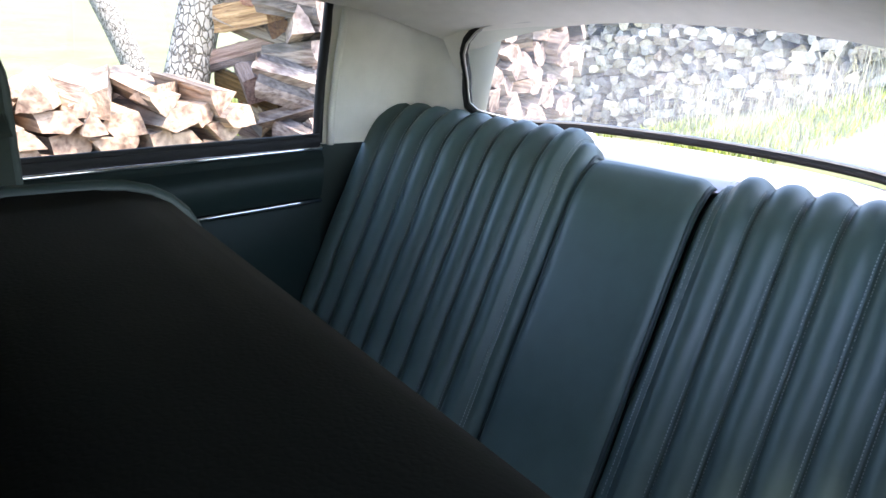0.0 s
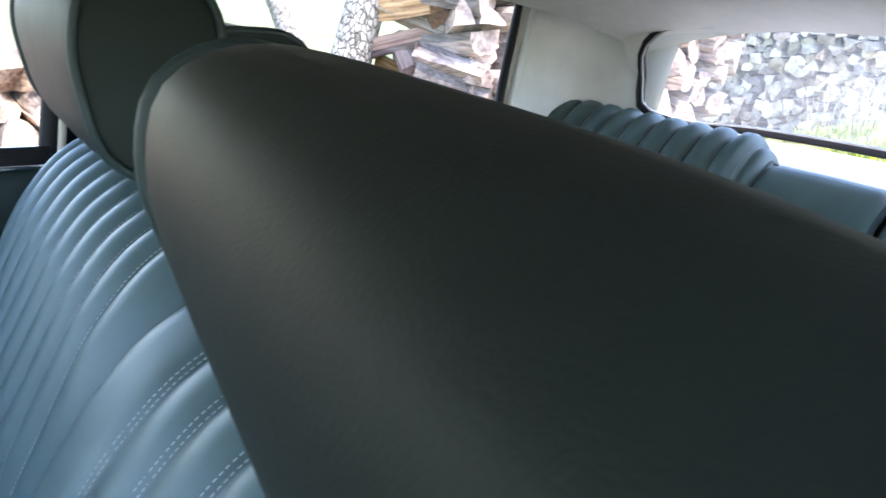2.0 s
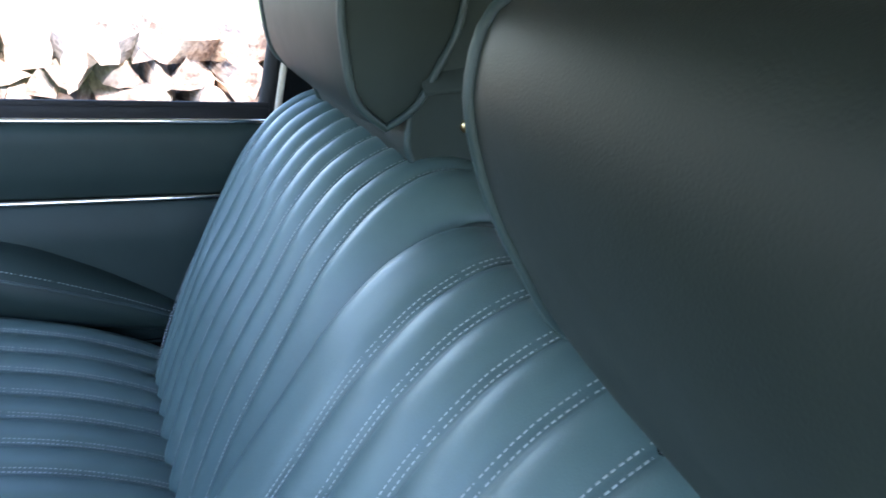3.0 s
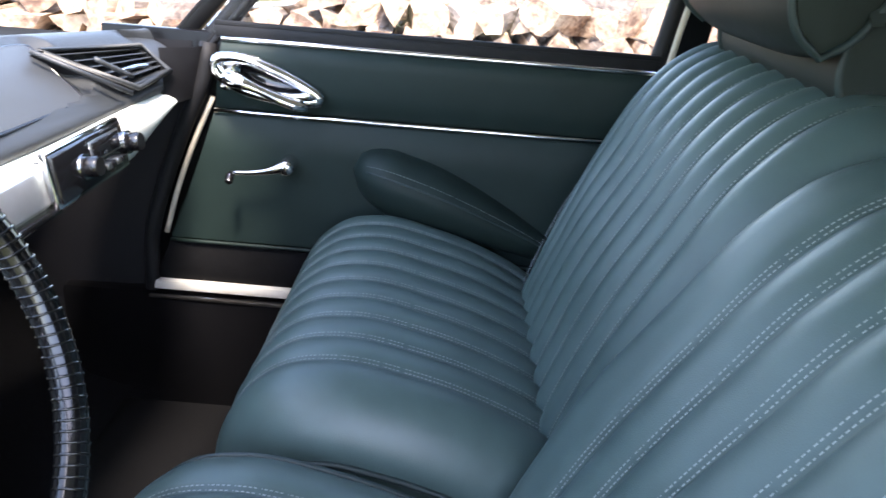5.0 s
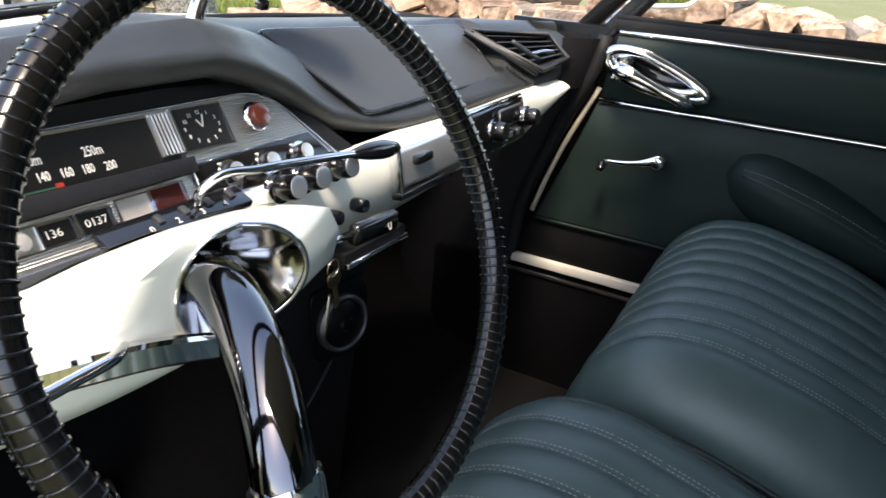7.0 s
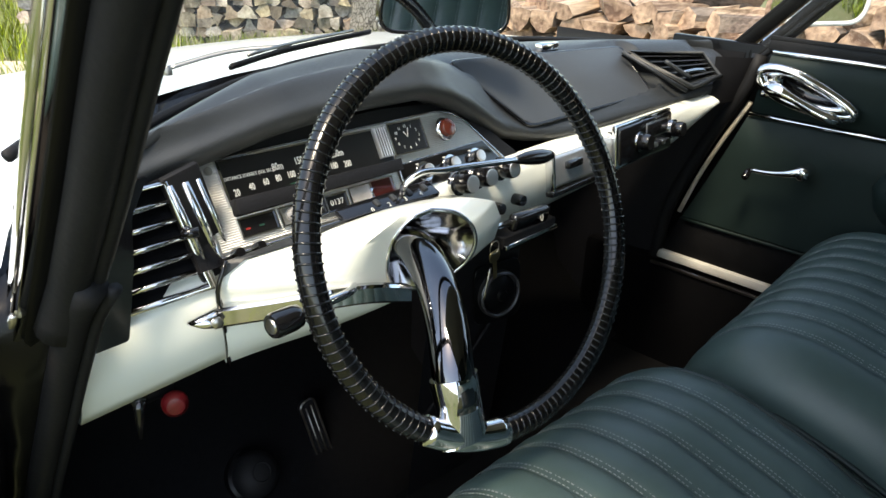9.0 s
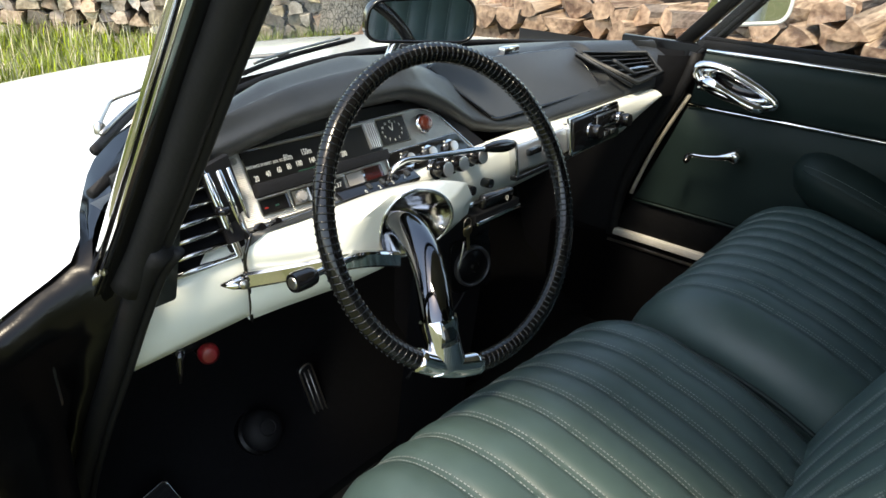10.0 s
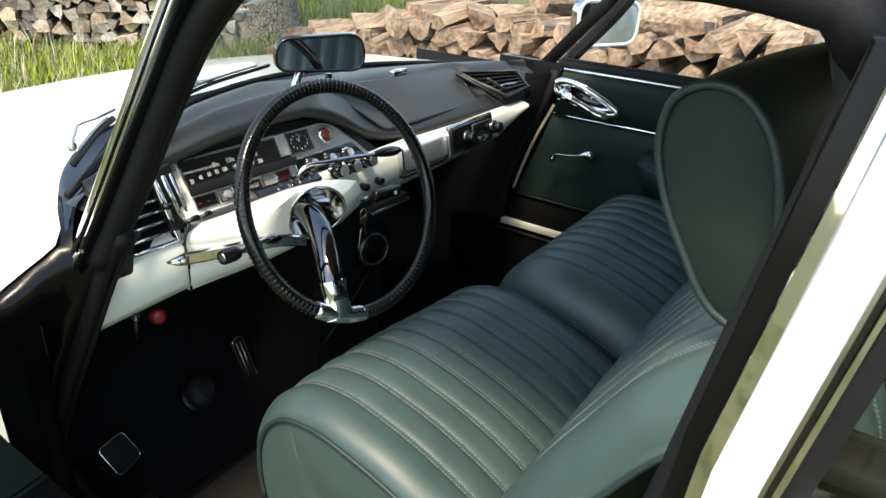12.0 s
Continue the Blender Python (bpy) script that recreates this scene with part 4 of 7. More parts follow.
def facia():
    d = thing("dashboard", "black padded dashboard over a pale green enamel strip", "dashboard")
    rows = []
    for x in np.linspace(-0.735, 0.715, 120):
        yb, zb = 1.08 - 0.62 * x * x, 0.915 - 0.05 * x * x
        ly, lz = lip(x)
        k = min(1, max(0, (x + 0.06) / 0.14))
        ridge = (0.875 + 0.02 * k - 0.20 * x * x, float(np.interp(x, [-0.74, -0.6, -0.42, -0.2, -0.05, 0.1, 0.7], [0.905, 0.934, 0.960, 0.962, 0.945, 0.937, 0.917])))
        mid = ((ridge[0] + ly) / 2 + 0.012 * (1 - k), (ridge[1] + lz) / 2 + 0.016 * (1 - k) + 0.003)
        row = [(x, yb, zb), (x, (yb + ridge[0]) / 2, ridge[1] + 0.002), (x, ridge[0], ridge[1]), (x, *mid),
               (x, ly + 0.012, lz + 0.006), (x, ly, lz - 0.004), (x, ly + 0.004, lz - 0.018), (x, ly + 0.03 + 0.05 * (1 - k), lz - 0.024 - 0.006 * (1 - k))]
        rows.append([under_lid(tuple(q)) for q in spline(row, 40)])
    raw("dash_pad", *sheet_geo(rows), VINYL, d, "black vinyl dash pad")
    # large lid flush in the facia before the passenger, its inner edge running along the hood
    outline = [tuple(lid_point(u, v)) for u, v in rounded([(0, 0), (1, 0), (1, 1), (0, 1)], 0.07, 6)]
    n = len(outline)
    bm = bmesh.new()
    lo = [bm.verts.new(Vector(p) - LID_N * 0.012) for p in outline]
    hi = [bm.verts.new(Vector(p) + LID_N * 0.004) for p in outline]
    top_face = bm.faces.new(hi)
    for k in range(n):
        bm.faces.new((lo[k], lo[(k + 1) % n], hi[(k + 1) % n], hi[k]))
    bmesh.ops.bevel(bm, geom=list(top_face.edges), offset=0.003, segments=2, profile=0.5, affect="EDGES")
    bmesh.ops.recalc_face_normals(bm, faces=bm.faces)
    part("glovebox_lid", bm, PANEL_GREY, d, "grey padded glovebox lid")
    mid = sum((Vector(p) for p in outline), Vector()) / n
    tube("lid_groove", [Vector(p) + (Vector(p) - mid).normalized() * 0.003 + LID_N * 0.0005 for p in outline], 0.0035, GLOSSBLACK, d, n=6, closed=True)
    box("lid_catch", (0.212, 0.882, 0.936), (0.056, 0.018, 0.021), CHROME, d, "small metal lid catch", 0.003)
    # enamel strip: upper and lower edge across the car
    xs = np.linspace(-0.735, 0.60, 70)
    top_e = lambda x: (float(np.interp(x, [-0.735, -0.66, -0.58, -0.45, -0.2, 0.0, 0.3, 0.6], [0.80, 0.785, 0.775, 0.76, 0.75, 0.742, 0.735, 0.70])),
                       float(np.interp(x, [-0.735, -0.67, -0.58, -0.45, -0.2, 0.0, 0.3, 0.6], [0.736, 0.752, 0.785, 0.80, 0.802, 0.80, 0.805, 0.82])))
    bot_e = lambda x: (float(np.interp(x, [-0.735, -0.58, -0.3, 0.0, 0.3, 0.5, 0.6], [0.81, 0.77, 0.76, 0.755, 0.75, 0.73, 0.70])),
                       float(np.interp(x, [-0.735, -0.58, -0.3, 0.0, 0.3, 0.5, 0.6], [0.63, 0.662, 0.68, 0.690, 0.705, 0.728, 0.80])))
    rows = []
    for x in xs:
        (ty, tz), (by, bz) = top_e(x), bot_e(x)
        row = [(x, ty + 0.03, tz + 0.004), (x, ty, tz)]
        for t in (0.15, 0.3, 0.5, 0.7, 0.85):
            row.append((x, ty * (1 - t) + by * t - 0.016 * math.sin(math.pi * t), tz * (1 - t) + bz * t))
        row += [(x, by, bz), (x, by + 0.05, bz + 0.004)]
        rows.append(row)
    raw("enamel_strip", *sheet_geo(rows), MINT, d, "pale green enamelled metal strip")
    (ty, tz), (by, bz) = top_e(-0.578), bot_e(-0.578)
    tube("strip_joint", [(-0.580 + 0.012 * t, ty * (1 - t) + by * t - 0.016 * math.sin(math.pi * t) - 0.001, tz * (1 - t) + bz * t) for t in np.linspace(0.2, 1, 9)], 0.0032, RUBBER, d, "black joint in the enamel strip", n=6)
    return d


facia()


DARKCHROME = material("dark_polished_metal", (0.55, 0.55, 0.56), 0.09, metal=1.0, vary=0.2, scale=20)


def column():
    c = thing("steering_column", "chrome curved single-spoke steering column in a white cowl", "steering column")
    # enamel hood drawn out from the dashboard to the oval mouth, right side foremost
    base = [(-0.366, 0.722, 0.812), (-0.30, 0.712, 0.812), (-0.245, 0.702, 0.806), (-0.205, 0.696, 0.775), (-0.196, 0.705, 0.735), (-0.245, 0.735, 0.702), (-0.385, 0.752, 0.690), (-0.48, 0.752, 0.690),
            (-0.575, 0.745, 0.715), (-0.59, 0.742, 0.775), (-0.575, 0.742, 0.803), (-0.47, 0.735, 0.808)]
    ring = [(-0.366, 0.630, 0.841), (-0.343, 0.612, 0.836), (-0.325, 0.602, 0.818), (-0.318, 0.600, 0.795), (-0.323, 0.608, 0.768), (-0.340, 0.626, 0.744), (-0.366, 0.648, 0.729), (-0.392, 0.660, 0.735),
            (-0.408, 0.660, 0.752), (-0.414, 0.656, 0.780), (-0.410, 0.651, 0.808), (-0.392, 0.641, 0.832)]
    n = 72
    bl = [np.array(base[k // 6]) * (1 - k % 6 / 6) + np.array(base[(k // 6 + 1) % 12]) * (k % 6 / 6) for k in range(n)]
    fine = spline(ring + ring[:1], 721)
    near = [0] + [min(range(720), key=lambda i: float(np.sum((fine[i] - np.array(r))**2))) for r in ring[1:]]
    rl = [np.array(fine[int(near[k // 6] + ((near[(k // 6 + 1) % 12] - near[k // 6]) % 720) * (k % 6) / 6) % 720]) for k in range(n)]
    mid = np.array([-0.366, 0.69, 0.785])
    rows = []
    shoulder = [(-0.366, 0.640, 0.845), (-0.305, 0.628, 0.840), (-0.256, 0.622, 0.825), (-0.240, 0.622, 0.797), (-0.243, 0.628, 0.766), (-0.290, 0.640, 0.737), (-0.366, 0.655, 0.724), (-0.425, 0.652, 0.738),
                (-0.468, 0.655, 0.757), (-0.480, 0.657, 0.780), (-0.455, 0.655, 0.812), (-0.405, 0.646, 0.837)]
    sl = [np.array(shoulder[k // 6]) * (1 - k % 6 / 6) + np.array(shoulder[(k // 6 + 1) % 12]) * (k % 6 / 6) for k in range(n)]
    for t in np.linspace(0, 1, 7):
        rows.append([tuple(b * (1 - t) + r * t + 0.003 * math.sin(math.pi * t) * (r - mid) / np.linalg.norm(r - mid)) for b, r in zip(bl, sl)])
    for t in (0.5, 1.0):
        rows.append([tuple(b * (1 - t) + r * t) for b, r in zip(sl, rl)])
    raw("cowl", *sheet_geo(rows, closed_v=True), MINT, c, "pale enamelled column cowl", sharp=48)
    # matt black ledge between the dials and the enamel, with a swept edge
    ledge = []
    for kk in range(56, 85):
        depth = float(np.interp(kk, (56, 60, 63, 66, 70, 74, 78, 82, 84), (0.02, 0.15, 0.30, 0.27, 0.14, 0.06, 0.12, 0.22, 0.02)))
        b, r = bl[kk % n], sl[kk % n]
        out = (r - mid) / np.linalg.norm(r - mid)
        ledge.append([tuple(b * (1 - t) + r * t + (0.003 * math.sin(math.pi * t) + 0.002) * out + np.array([0, 0, 0.0015])) for t in np.linspace(0, depth, 7)])
    raw("ledge", *sheet_geo(ledge), VINYL, c, "matt black anti-glare ledge")
    # lower half: from the trim band down to the free lower edge
    up = spline([(-0.585, 0.748, 0.735), (-0.54, 0.708, 0.742), (-0.486, 0.667, 0.750), (-0.45, 0.655, 0.746), (-0.415, 0.650, 0.735), (-0.380, 0.651, 0.727)], 26)
    low = spline([(-0.576, 0.766, 0.658), (-0.535, 0.748, 0.667), (-0.49, 0.718, 0.682), (-0.455, 0.695, 0.694), (-0.415, 0.672, 0.709), (-0.380, 0.660, 0.720)], 26)
    rows = []
    for a, b in zip(up, low):
        h = np.linalg.norm(a - b)
        rows.append([tuple(a * (1 - t) + b * t + np.array([-0.02, -0.10, -0.02]) * h * math.sin(math.pi * t) * 1.2) for t in np.linspace(0, 1, 8)] + [tuple(b + np.array([0.01, 0.05, 0.004]))])
    raw("cowl_skirt", *sheet_geo(rows), MINT, c, "pale enamelled lower cowl", sharp=40)
    tube("joint_gap", spline([(-0.578, 0.738, 0.807), (-0.593, 0.736, 0.776), (-0.588, 0.741, 0.736), (-0.580, 0.752, 0.700), (-0.575, 0.762, 0.657)], 14), 0.0028, GLOSSBLACK, c, "dark joint beside the cowl", n=6)
    tube("mouth_edge", [tuple(q) for q in rl], 0.0028, CHROME, c, "polished mouth edge", n=8, closed=True)
    deep = np.array([-0.345, 0.712, 0.780])
    rows = [[tuple(deep + (q - deep) * (1 - 0.72 * t**0.8) + np.array([0, 0.012 * t, 0])) for q in rl] for t in np.linspace(0, 1, 7)]
    raw("mouth_lining", *sheet_geo(rows, closed_v=True), DARKCHROME, c, "polished metal mouth lining")
    raw("mouth_core", rows[-1] + [tuple(deep)], [(k, (k + 1) % n, n) for k in range(n)], GLOSSBLACK, c, "black cowl hollow")
    return c


column()


def steering_wheel():
    C, nrm, R = Vector((-0.404, 0.517, 0.855)), Vector((-0.138, -1.0, 0.421)).normalized(), 0.2045
    FOOT = -1.98
    w = thing("steering_wheel", "black tape-wrapped steering wheel with one chrome spoke", "steering wheel", at=(0, 0, 0))
    up = (Vector((0, 0, 1)) - nrm * nrm.z).normalized()
    rt = up.cross(nrm) * -1
    if rt.x < 0:
        rt = -rt
    ring = [C + R * (math.cos(a) * rt + math.sin(a) * up) for a in np.linspace(0, 2 * math.pi, 97)[:-1]]
    rim = tube("rim", ring, 0.0125, WRAP, w, "black wrapped rim", n=14, closed=True)
    geo = []
    rnd = random.Random(4)
    turns = 146
    for k in range(turns):
        a0 = 2 * math.pi * k / turns
        if FOOT - 0.25 < ((a0 + math.pi) % (2 * math.pi) - math.pi) < FOOT + 0.25:
            continue
        pts = []
        for q in range(13):
            b = 2 * math.pi * q / 12
            a = a0 + (b / (2 * math.pi)) * 0.022 + rnd.uniform(-0.0015, 0.0015)
            o = math.cos(a) * rt + math.sin(a) * up
            pts.append(C + R * o + 0.0126 * (math.cos(b) * o + math.sin(b) * nrm))
        geo.append(tube_geo(pts, 0.0012, 6))
    raw("wrap_ridge", *join_geo(geo), WRAP, rim, "ridges of wound black tape")
    # spoke: a bent tube from the column mouth to the foot of the rim
    foot = C + R * (math.cos(FOOT) * rt + math.sin(FOOT) * up)
    lean = Vector((0.10, 0.38, 0.92)).normalized()
    side = lean.cross(nrm).normalized()
    top = foot + lean * 0.062
    pts = spline([(-0.366, 0.735, 0.758), (-0.374, 0.690, 0.780), (-0.390, 0.640, 0.797), (-0.416, 0.589, 0.802), (-0.448, 0.538, 0.792), (-0.472, 0.503, 0.769), tuple(top), tuple(foot + lean * 0.03)], 34)
    tube("spoke", pts, [0.0245 - 0.0025 * min(1, k / 24) for k in range(34)], SPOKE, w, "curved chrome spoke with dark reflections in its colour", n=24)
    rows = []
    for t, hw, th in ((0.0, 0.031, 0.016), (0.12, 0.0285, 0.017), (0.35, 0.0255, 0.019), (0.65, 0.025, 0.021), (0.92, 0.0265, 0.023), (1.0, 0.0265, 0.0215)):
        c = foot + lean * (-0.004 + 0.068 * t)
        rows.append([c + side * hw * math.cos(a) + nrm * th * math.sin(a) for a in np.linspace(0, 2 * math.pi, 25)[:-1]])
    v, f = sheet_geo(rows, closed_v=True)
    raw("spoke_sleeve", v, f + [tuple(range(24)), tuple(range(5 * 24 + 23, 5 * 24 - 1, -1))], CHROME, w, "flared chrome sleeve", sharp=40)
    clip = [C + R * (math.cos(a) * rt + math.sin(a) * up) for a in np.linspace(FOOT - 0.25, FOOT + 0.25, 14)]
    tube("rim_clip", clip, 0.0155, CHROME, w, "chrome rim clip", n=14)
    return w


# chrome like the sleeve, base colour lowered to paint in dark reflections
SPOKE = material("spoke_chrome_darkened", (0.13, 0.13, 0.14), 0.06, metal=1.0, vary=0.06, scale=20)
WRAP = material("black_wrap", (0.004, 0.004, 0.0045), 0.15, vary=0.2, scale=40)
steering_wheel()



# ---------- instruments and switches ----------
PO = Vector((-0.57, 0.757, 0.805))
PU, PV = Vector((1, 0, -0.03)).normalized(), Vector((0, 0.471, 0.882)).normalized()
PN = PU.cross(PV).normalized()


def on_panel(u, v, w=0.0):
    """A pose on the instrument face: local x along it, y up it, z towards the driver."""
    p = PO + PU * u + PV * v + PN * w
    return Matrix(((PU.x, PV.x, PN.x, p.x), (PU.y, PV.y, PN.y, p.y), (PU.z, PV.z, PN.z, p.z), (0, 0, 0, 1)))


def lettering(text, size, m, mat, parent, name="lettering", squash=1.0):
    """Raised print in the built-in font, centred on the pose m."""
    cu = bpy.data.curves.new(name, "FONT")
    cu.body, cu.size, cu.align_x, cu.align_y = text, size, "CENTER", "CENTER"
    cu.extrude, cu.resolution_u = 0.0002, 2
    tmp = bpy.data.objects.new(name, cu)
    me = bpy.data.meshes.new_from_object(tmp)
    bpy.data.objects.remove(tmp)
    me.transform(m @ Matrix.Diagonal((squash, 1, 1, 1)))
    me.materials.clear()
    me.materials.append(mat)
    ob = new(name, me)
    ob.parent = parent
    return ob


def plate(name, outline, w0, w1, mat, parent, label="", bevel=0.0, r=0.0):
    ol = rounded(outline, r, 4) if r else outline
    return part(name, prism_bm(ol, w1 - w0, on_panel(0, 0, w0), bevel), mat, parent, label)


def rect(u0, u1, v0, v1):
    return [(u0, v0), (u1, v0), (u1, v1), (u0, v1)]


def frame_of(name, u0, u1, v0, v1, width, w0, w1, mat, parent, label=""):
    """A flat rectangular bezel."""
    bm = bmesh.new()
    m = on_panel(0, 0, 0)
    rings = []
    for d, w in ((0, w0), (0, w1), (width, w1), (width, w0)):
        rings.append([bm.verts.new(m @ Vector((u, v, w))) for u, v in rect(u0 - d * -1 - width, u1 - d + width, v0 + d - width, v1 - d + width)])
    for a, b in zip(rings, rings[1:]):
        for k in range(4):
            bm.faces.new((a[k], a[(k + 1) % 4], b[(k + 1) % 4], b[k]))
    bmesh.ops.recalc_face_normals(bm, faces=bm.faces)
    return part(name, bm, mat, parent, label, smooth=False)


SATIN = material("satin_aluminium", (0.80, 0.80, 0.80), 0.32, metal=0.85, vary=0.05, scale=60)


def knob(name, m, r, length, parent, label, cap=SATIN, grip=GLOSSBLACK, ring=0.0):
    """A turned knob: body, bright cap, optional bright ring behind it."""
    k = part(name, lathe_bm([(0.0, 0.0), (r * 0.85, 0.0), (r, length * 0.15), (r, length * 0.8), (r * 0.9, length), (0.0, length)], 24, m), grip, parent, label)
    if cap is not None:
        part("cap", lathe_bm([(r * 0.88, length), (r * 0.86, length + 0.0016), (r * 0.6, length + 0.0022), (0.0, length + 0.001)], 24, m), cap, k, "bright knob cap")
    if ring:
        part("collar", lathe_bm([(ring * 0.7, 0.0), (ring * 0.72, 0.003), (ring, 0.003), (ring * 1.04, 0.0), (ring * 1.0, -0.004)], 24, m), CHROME, k, "chrome collar")
    return k


RIBBED = material("ribbed_aluminium_face", (0.60, 0.59, 0.56), 0.32, metal=0.9, vary=0.08, scale=50)
SMOKE = material("dark_glossy_window", (0.010, 0.010, 0.011), 0.08, coat=0.5)
LENSRED = material("red_lamp_lens", (0.04, 0.005, 0.004), 0.15, coat=0.5, vary=0.15, scale=90)
LENSGREY = material("grey_lamp_window", (0.30, 0.29, 0.28), 0.25, coat=0.3, vary=0.1)


def instruments():
    p = thing("instrument_panel", "ribbed aluminium instrument panel with strip speedometer and square clock", "instrument panel")
    face = [(-0.005, -0.004), (0.524, 0.0), (0.522, 0.012), (0.476, 0.064), (0.452, 0.092), (0.425, 0.107), (0.395, 0.112), (0.30, 0.110), (0.10, 0.107), (-0.005, 0.104)]
    plate("back_board", [(-0.03, -0.012), (0.575, -0.008), (0.56, 0.02), (0.49, 0.085), (0.43, 0.125), (0.3, 0.13), (-0.03, 0.12)], -0.012, -0.004, CARD, p, "black backing board")
    plate("face", rounded(face, 0.008, 4), -0.004, 0.0, RIBBED, p, "ribbed aluminium face", bevel=0.001)
    tube("face_rim", [on_panel(0, 0, 0.0005) @ Vector((u, v, 0)) for u, v in rounded(face, 0.008, 4)], 0.0016, CHROME, p, "chrome face rim", n=6, closed=True)
    # fine ribs pressed into the face
    geo = []
    for k in range(38):
        v = 0.002 + k * 0.0028
        u1 = 0.52 - max(0, v - 0.01) * 0.86 if v > 0.01 else 0.52
        a, b = on_panel(0, v, 0.0) @ Vector((0, 0, 0)), on_panel(u1, v, 0.0) @ Vector((0, 0, 0))
        geo.append(tube_geo([a, b], 0.0010, 6))
    raw("face_ribs", *join_geo(geo), RIBBED, p)["kind"] = "stuff"
    # speedometer
    sp = plate("speedometer", rect(0.028, 0.285, 0.052, 0.102), 0.001, 0.004, DIALBLACK, p, "black strip speedometer", r=0.003)
    frame_of("bezel", 0.028, 0.285, 0.052, 0.102, 0.0025, 0.001, 0.006, CHROME, sp, "chrome bezel")
    plate("wedge", [(0.027, 0.0385), (0.030, 0.036), (0.290, 0.040), (0.292, 0.056), (0.029, 0.056)], 0.002, 0.014, CARD, sp, "black padded bar under the scale", bevel=0.003)
    plate("green_band", rect(0.112, 0.150, 0.0575, 0.0592), 0.004, 0.0044, GREENBAR, sp)
    plate("red_band", rect(0.150, 0.157, 0.0573, 0.0615), 0.004, 0.0046, REDPRINT, sp)
    for txt, u, v, sz in (("20", 0.040, 0.0625, 0.0105), ("40", 0.061, 0.0655, 0.0105), ("60", 0.081, 0.0672, 0.0105), ("80", 0.099, 0.0682, 0.0105), ("100", 0.118, 0.0688, 0.0105), ("140", 0.143, 0.0686, 0.0105),
                          ("160", 0.164, 0.0680, 0.0105), ("180", 0.184, 0.0672, 0.0105), ("200", 0.206, 0.0660, 0.0105), ("80m", 0.103, 0.0820, 0.0115), ("150m", 0.138, 0.0835, 0.0115), ("250m", 0.195, 0.0820, 0.0115)):
        lettering(txt, sz * 1.15, on_panel(u, v, 0.0043), PRINT, sp, squash=0.66)
    lettering("DISTANCE D'ARRET (SOL SEC)", 0.0058, on_panel(0.063, 0.080, 0.0043), PRINT, sp, squash=0.85)
    # bright divider and clock
    dv = plate("divider", rect(0.262, 0.288, 0.062, 0.104), 0.001, 0.008, RIBBED, p, "bright ribbed divider", bevel=0.001)
    for k in range(5):
        plate("rib", rect(0.2655 + k * 0.0045, 0.2675 + k * 0.0045, 0.063, 0.103), 0.008, 0.0092, CHROME, dv)
    ck = plate("clock", rect(0.292, 0.356, 0.062, 0.105), 0.001, 0.004, DIALBLACK, p, "square black clock with white numerals", r=0.003)
    frame_of("bezel", 0.292, 0.356, 0.062, 0.105, 0.002, 0.001, 0.006, CHROME, ck, "chrome bezel")
    for h in range(1, 13):
        a = math.pi / 2 - h * math.pi / 6
        lettering(str(h), 0.0062, on_panel(0.324 + 0.023 * math.cos(a), 0.0835 + 0.0155 * math.sin(a), 0.0043), PRINT, ck, squash=0.9)
    for a, l in ((2.15, 0.010), (1.20, 0.014)):
        m = on_panel(0.324, 0.0835, 0.0046)
        tube("clock_hand", [m @ Vector((0, 0, 0)), m @ Vector((l * math.cos(a), l * math.sin(a), 0))], 0.0007, PRINT, ck, n=4)
    # warning lamp
    lamp = part("stop_lamp", lathe_bm([(0.0165, 0.0), (0.018, 0.003), (0.0165, 0.006), (0.0145, 0.007)], 28, on_panel(0.404, 0.083)), CHROME, p, "round dark red warning lamp")
    part("lens", lathe_bm([(0.0145, 0.004), (0.0145, 0.010), (0.012, 0.0135), (0.006, 0.0150), (0.0, 0.0152)], 28, on_panel(0.404, 0.083)), AMBERRED, lamp, "domed dark red lens")
    # black plate of three knobs
    cp = plate("control_plate", rounded([(0.291, 0.010), (0.511, 0.0075), (0.474, 0.052), (0.291, 0.0475)], 0.004, 3), 0.001, 0.004, GLOSSBLACK, p, "black plate with heater knobs", bevel=0.001)
    tube("plate_rim", [on_panel(0, 0, 0.003) @ Vector((u, v, 0)) for u, v in rounded([(0.290, 0.009), (0.513, 0.0065), (0.475, 0.053), (0.290, 0.0485)], 0.004, 3)], 0.0014, CHROME, cp, n=6, closed=True)
    for u in (0.334, 0.390, 0.448):
        knob("control_knob", on_panel(u, 0.030, 0.004), 0.0105, 0.012, cp, "chrome and black turning knob", ring=0.0145)
        plate("pointer", rect(u - 0.012, u - 0.004, 0.042, 0.0435), 0.004, 0.0045, PRINT, cp)
    part("screw", lathe_bm([(0.006, 0.0), (0.006, 0.003), (0.003, 0.004), (0.0, 0.004)], 16, on_panel(0.512, 0.010, 0.0)), CHROME, p)
    part("screw", lathe_bm([(0.005, 0.0), (0.005, 0.003), (0.0, 0.004)], 16, on_panel(0.016, 0.094, 0.0)), STEEL, p)
    # lower row of small windows
    for u0, u1, v0, v1, mt, nm in ((0.030, 0.078, 0.012, 0.032, SMOKE, "gauge_window"), (0.086, 0.118, 0.012, 0.032, RIBBED, "lamp_cell"), (0.120, 0.150, 0.013, 0.031, DIALBLACK, "odometer"),
                                   (0.156, 0.186, 0.013, 0.031, DIALBLACK, "odometer"), (0.194, 0.228, 0.015, 0.034, LENSGREY, "warning_window"), (0.232, 0.270, 0.015, 0.035, LENSRED, "warning_window")):
        c = plate(nm, rect(u0, u1, v0, v1), 0.0005, 0.0025, mt, p)
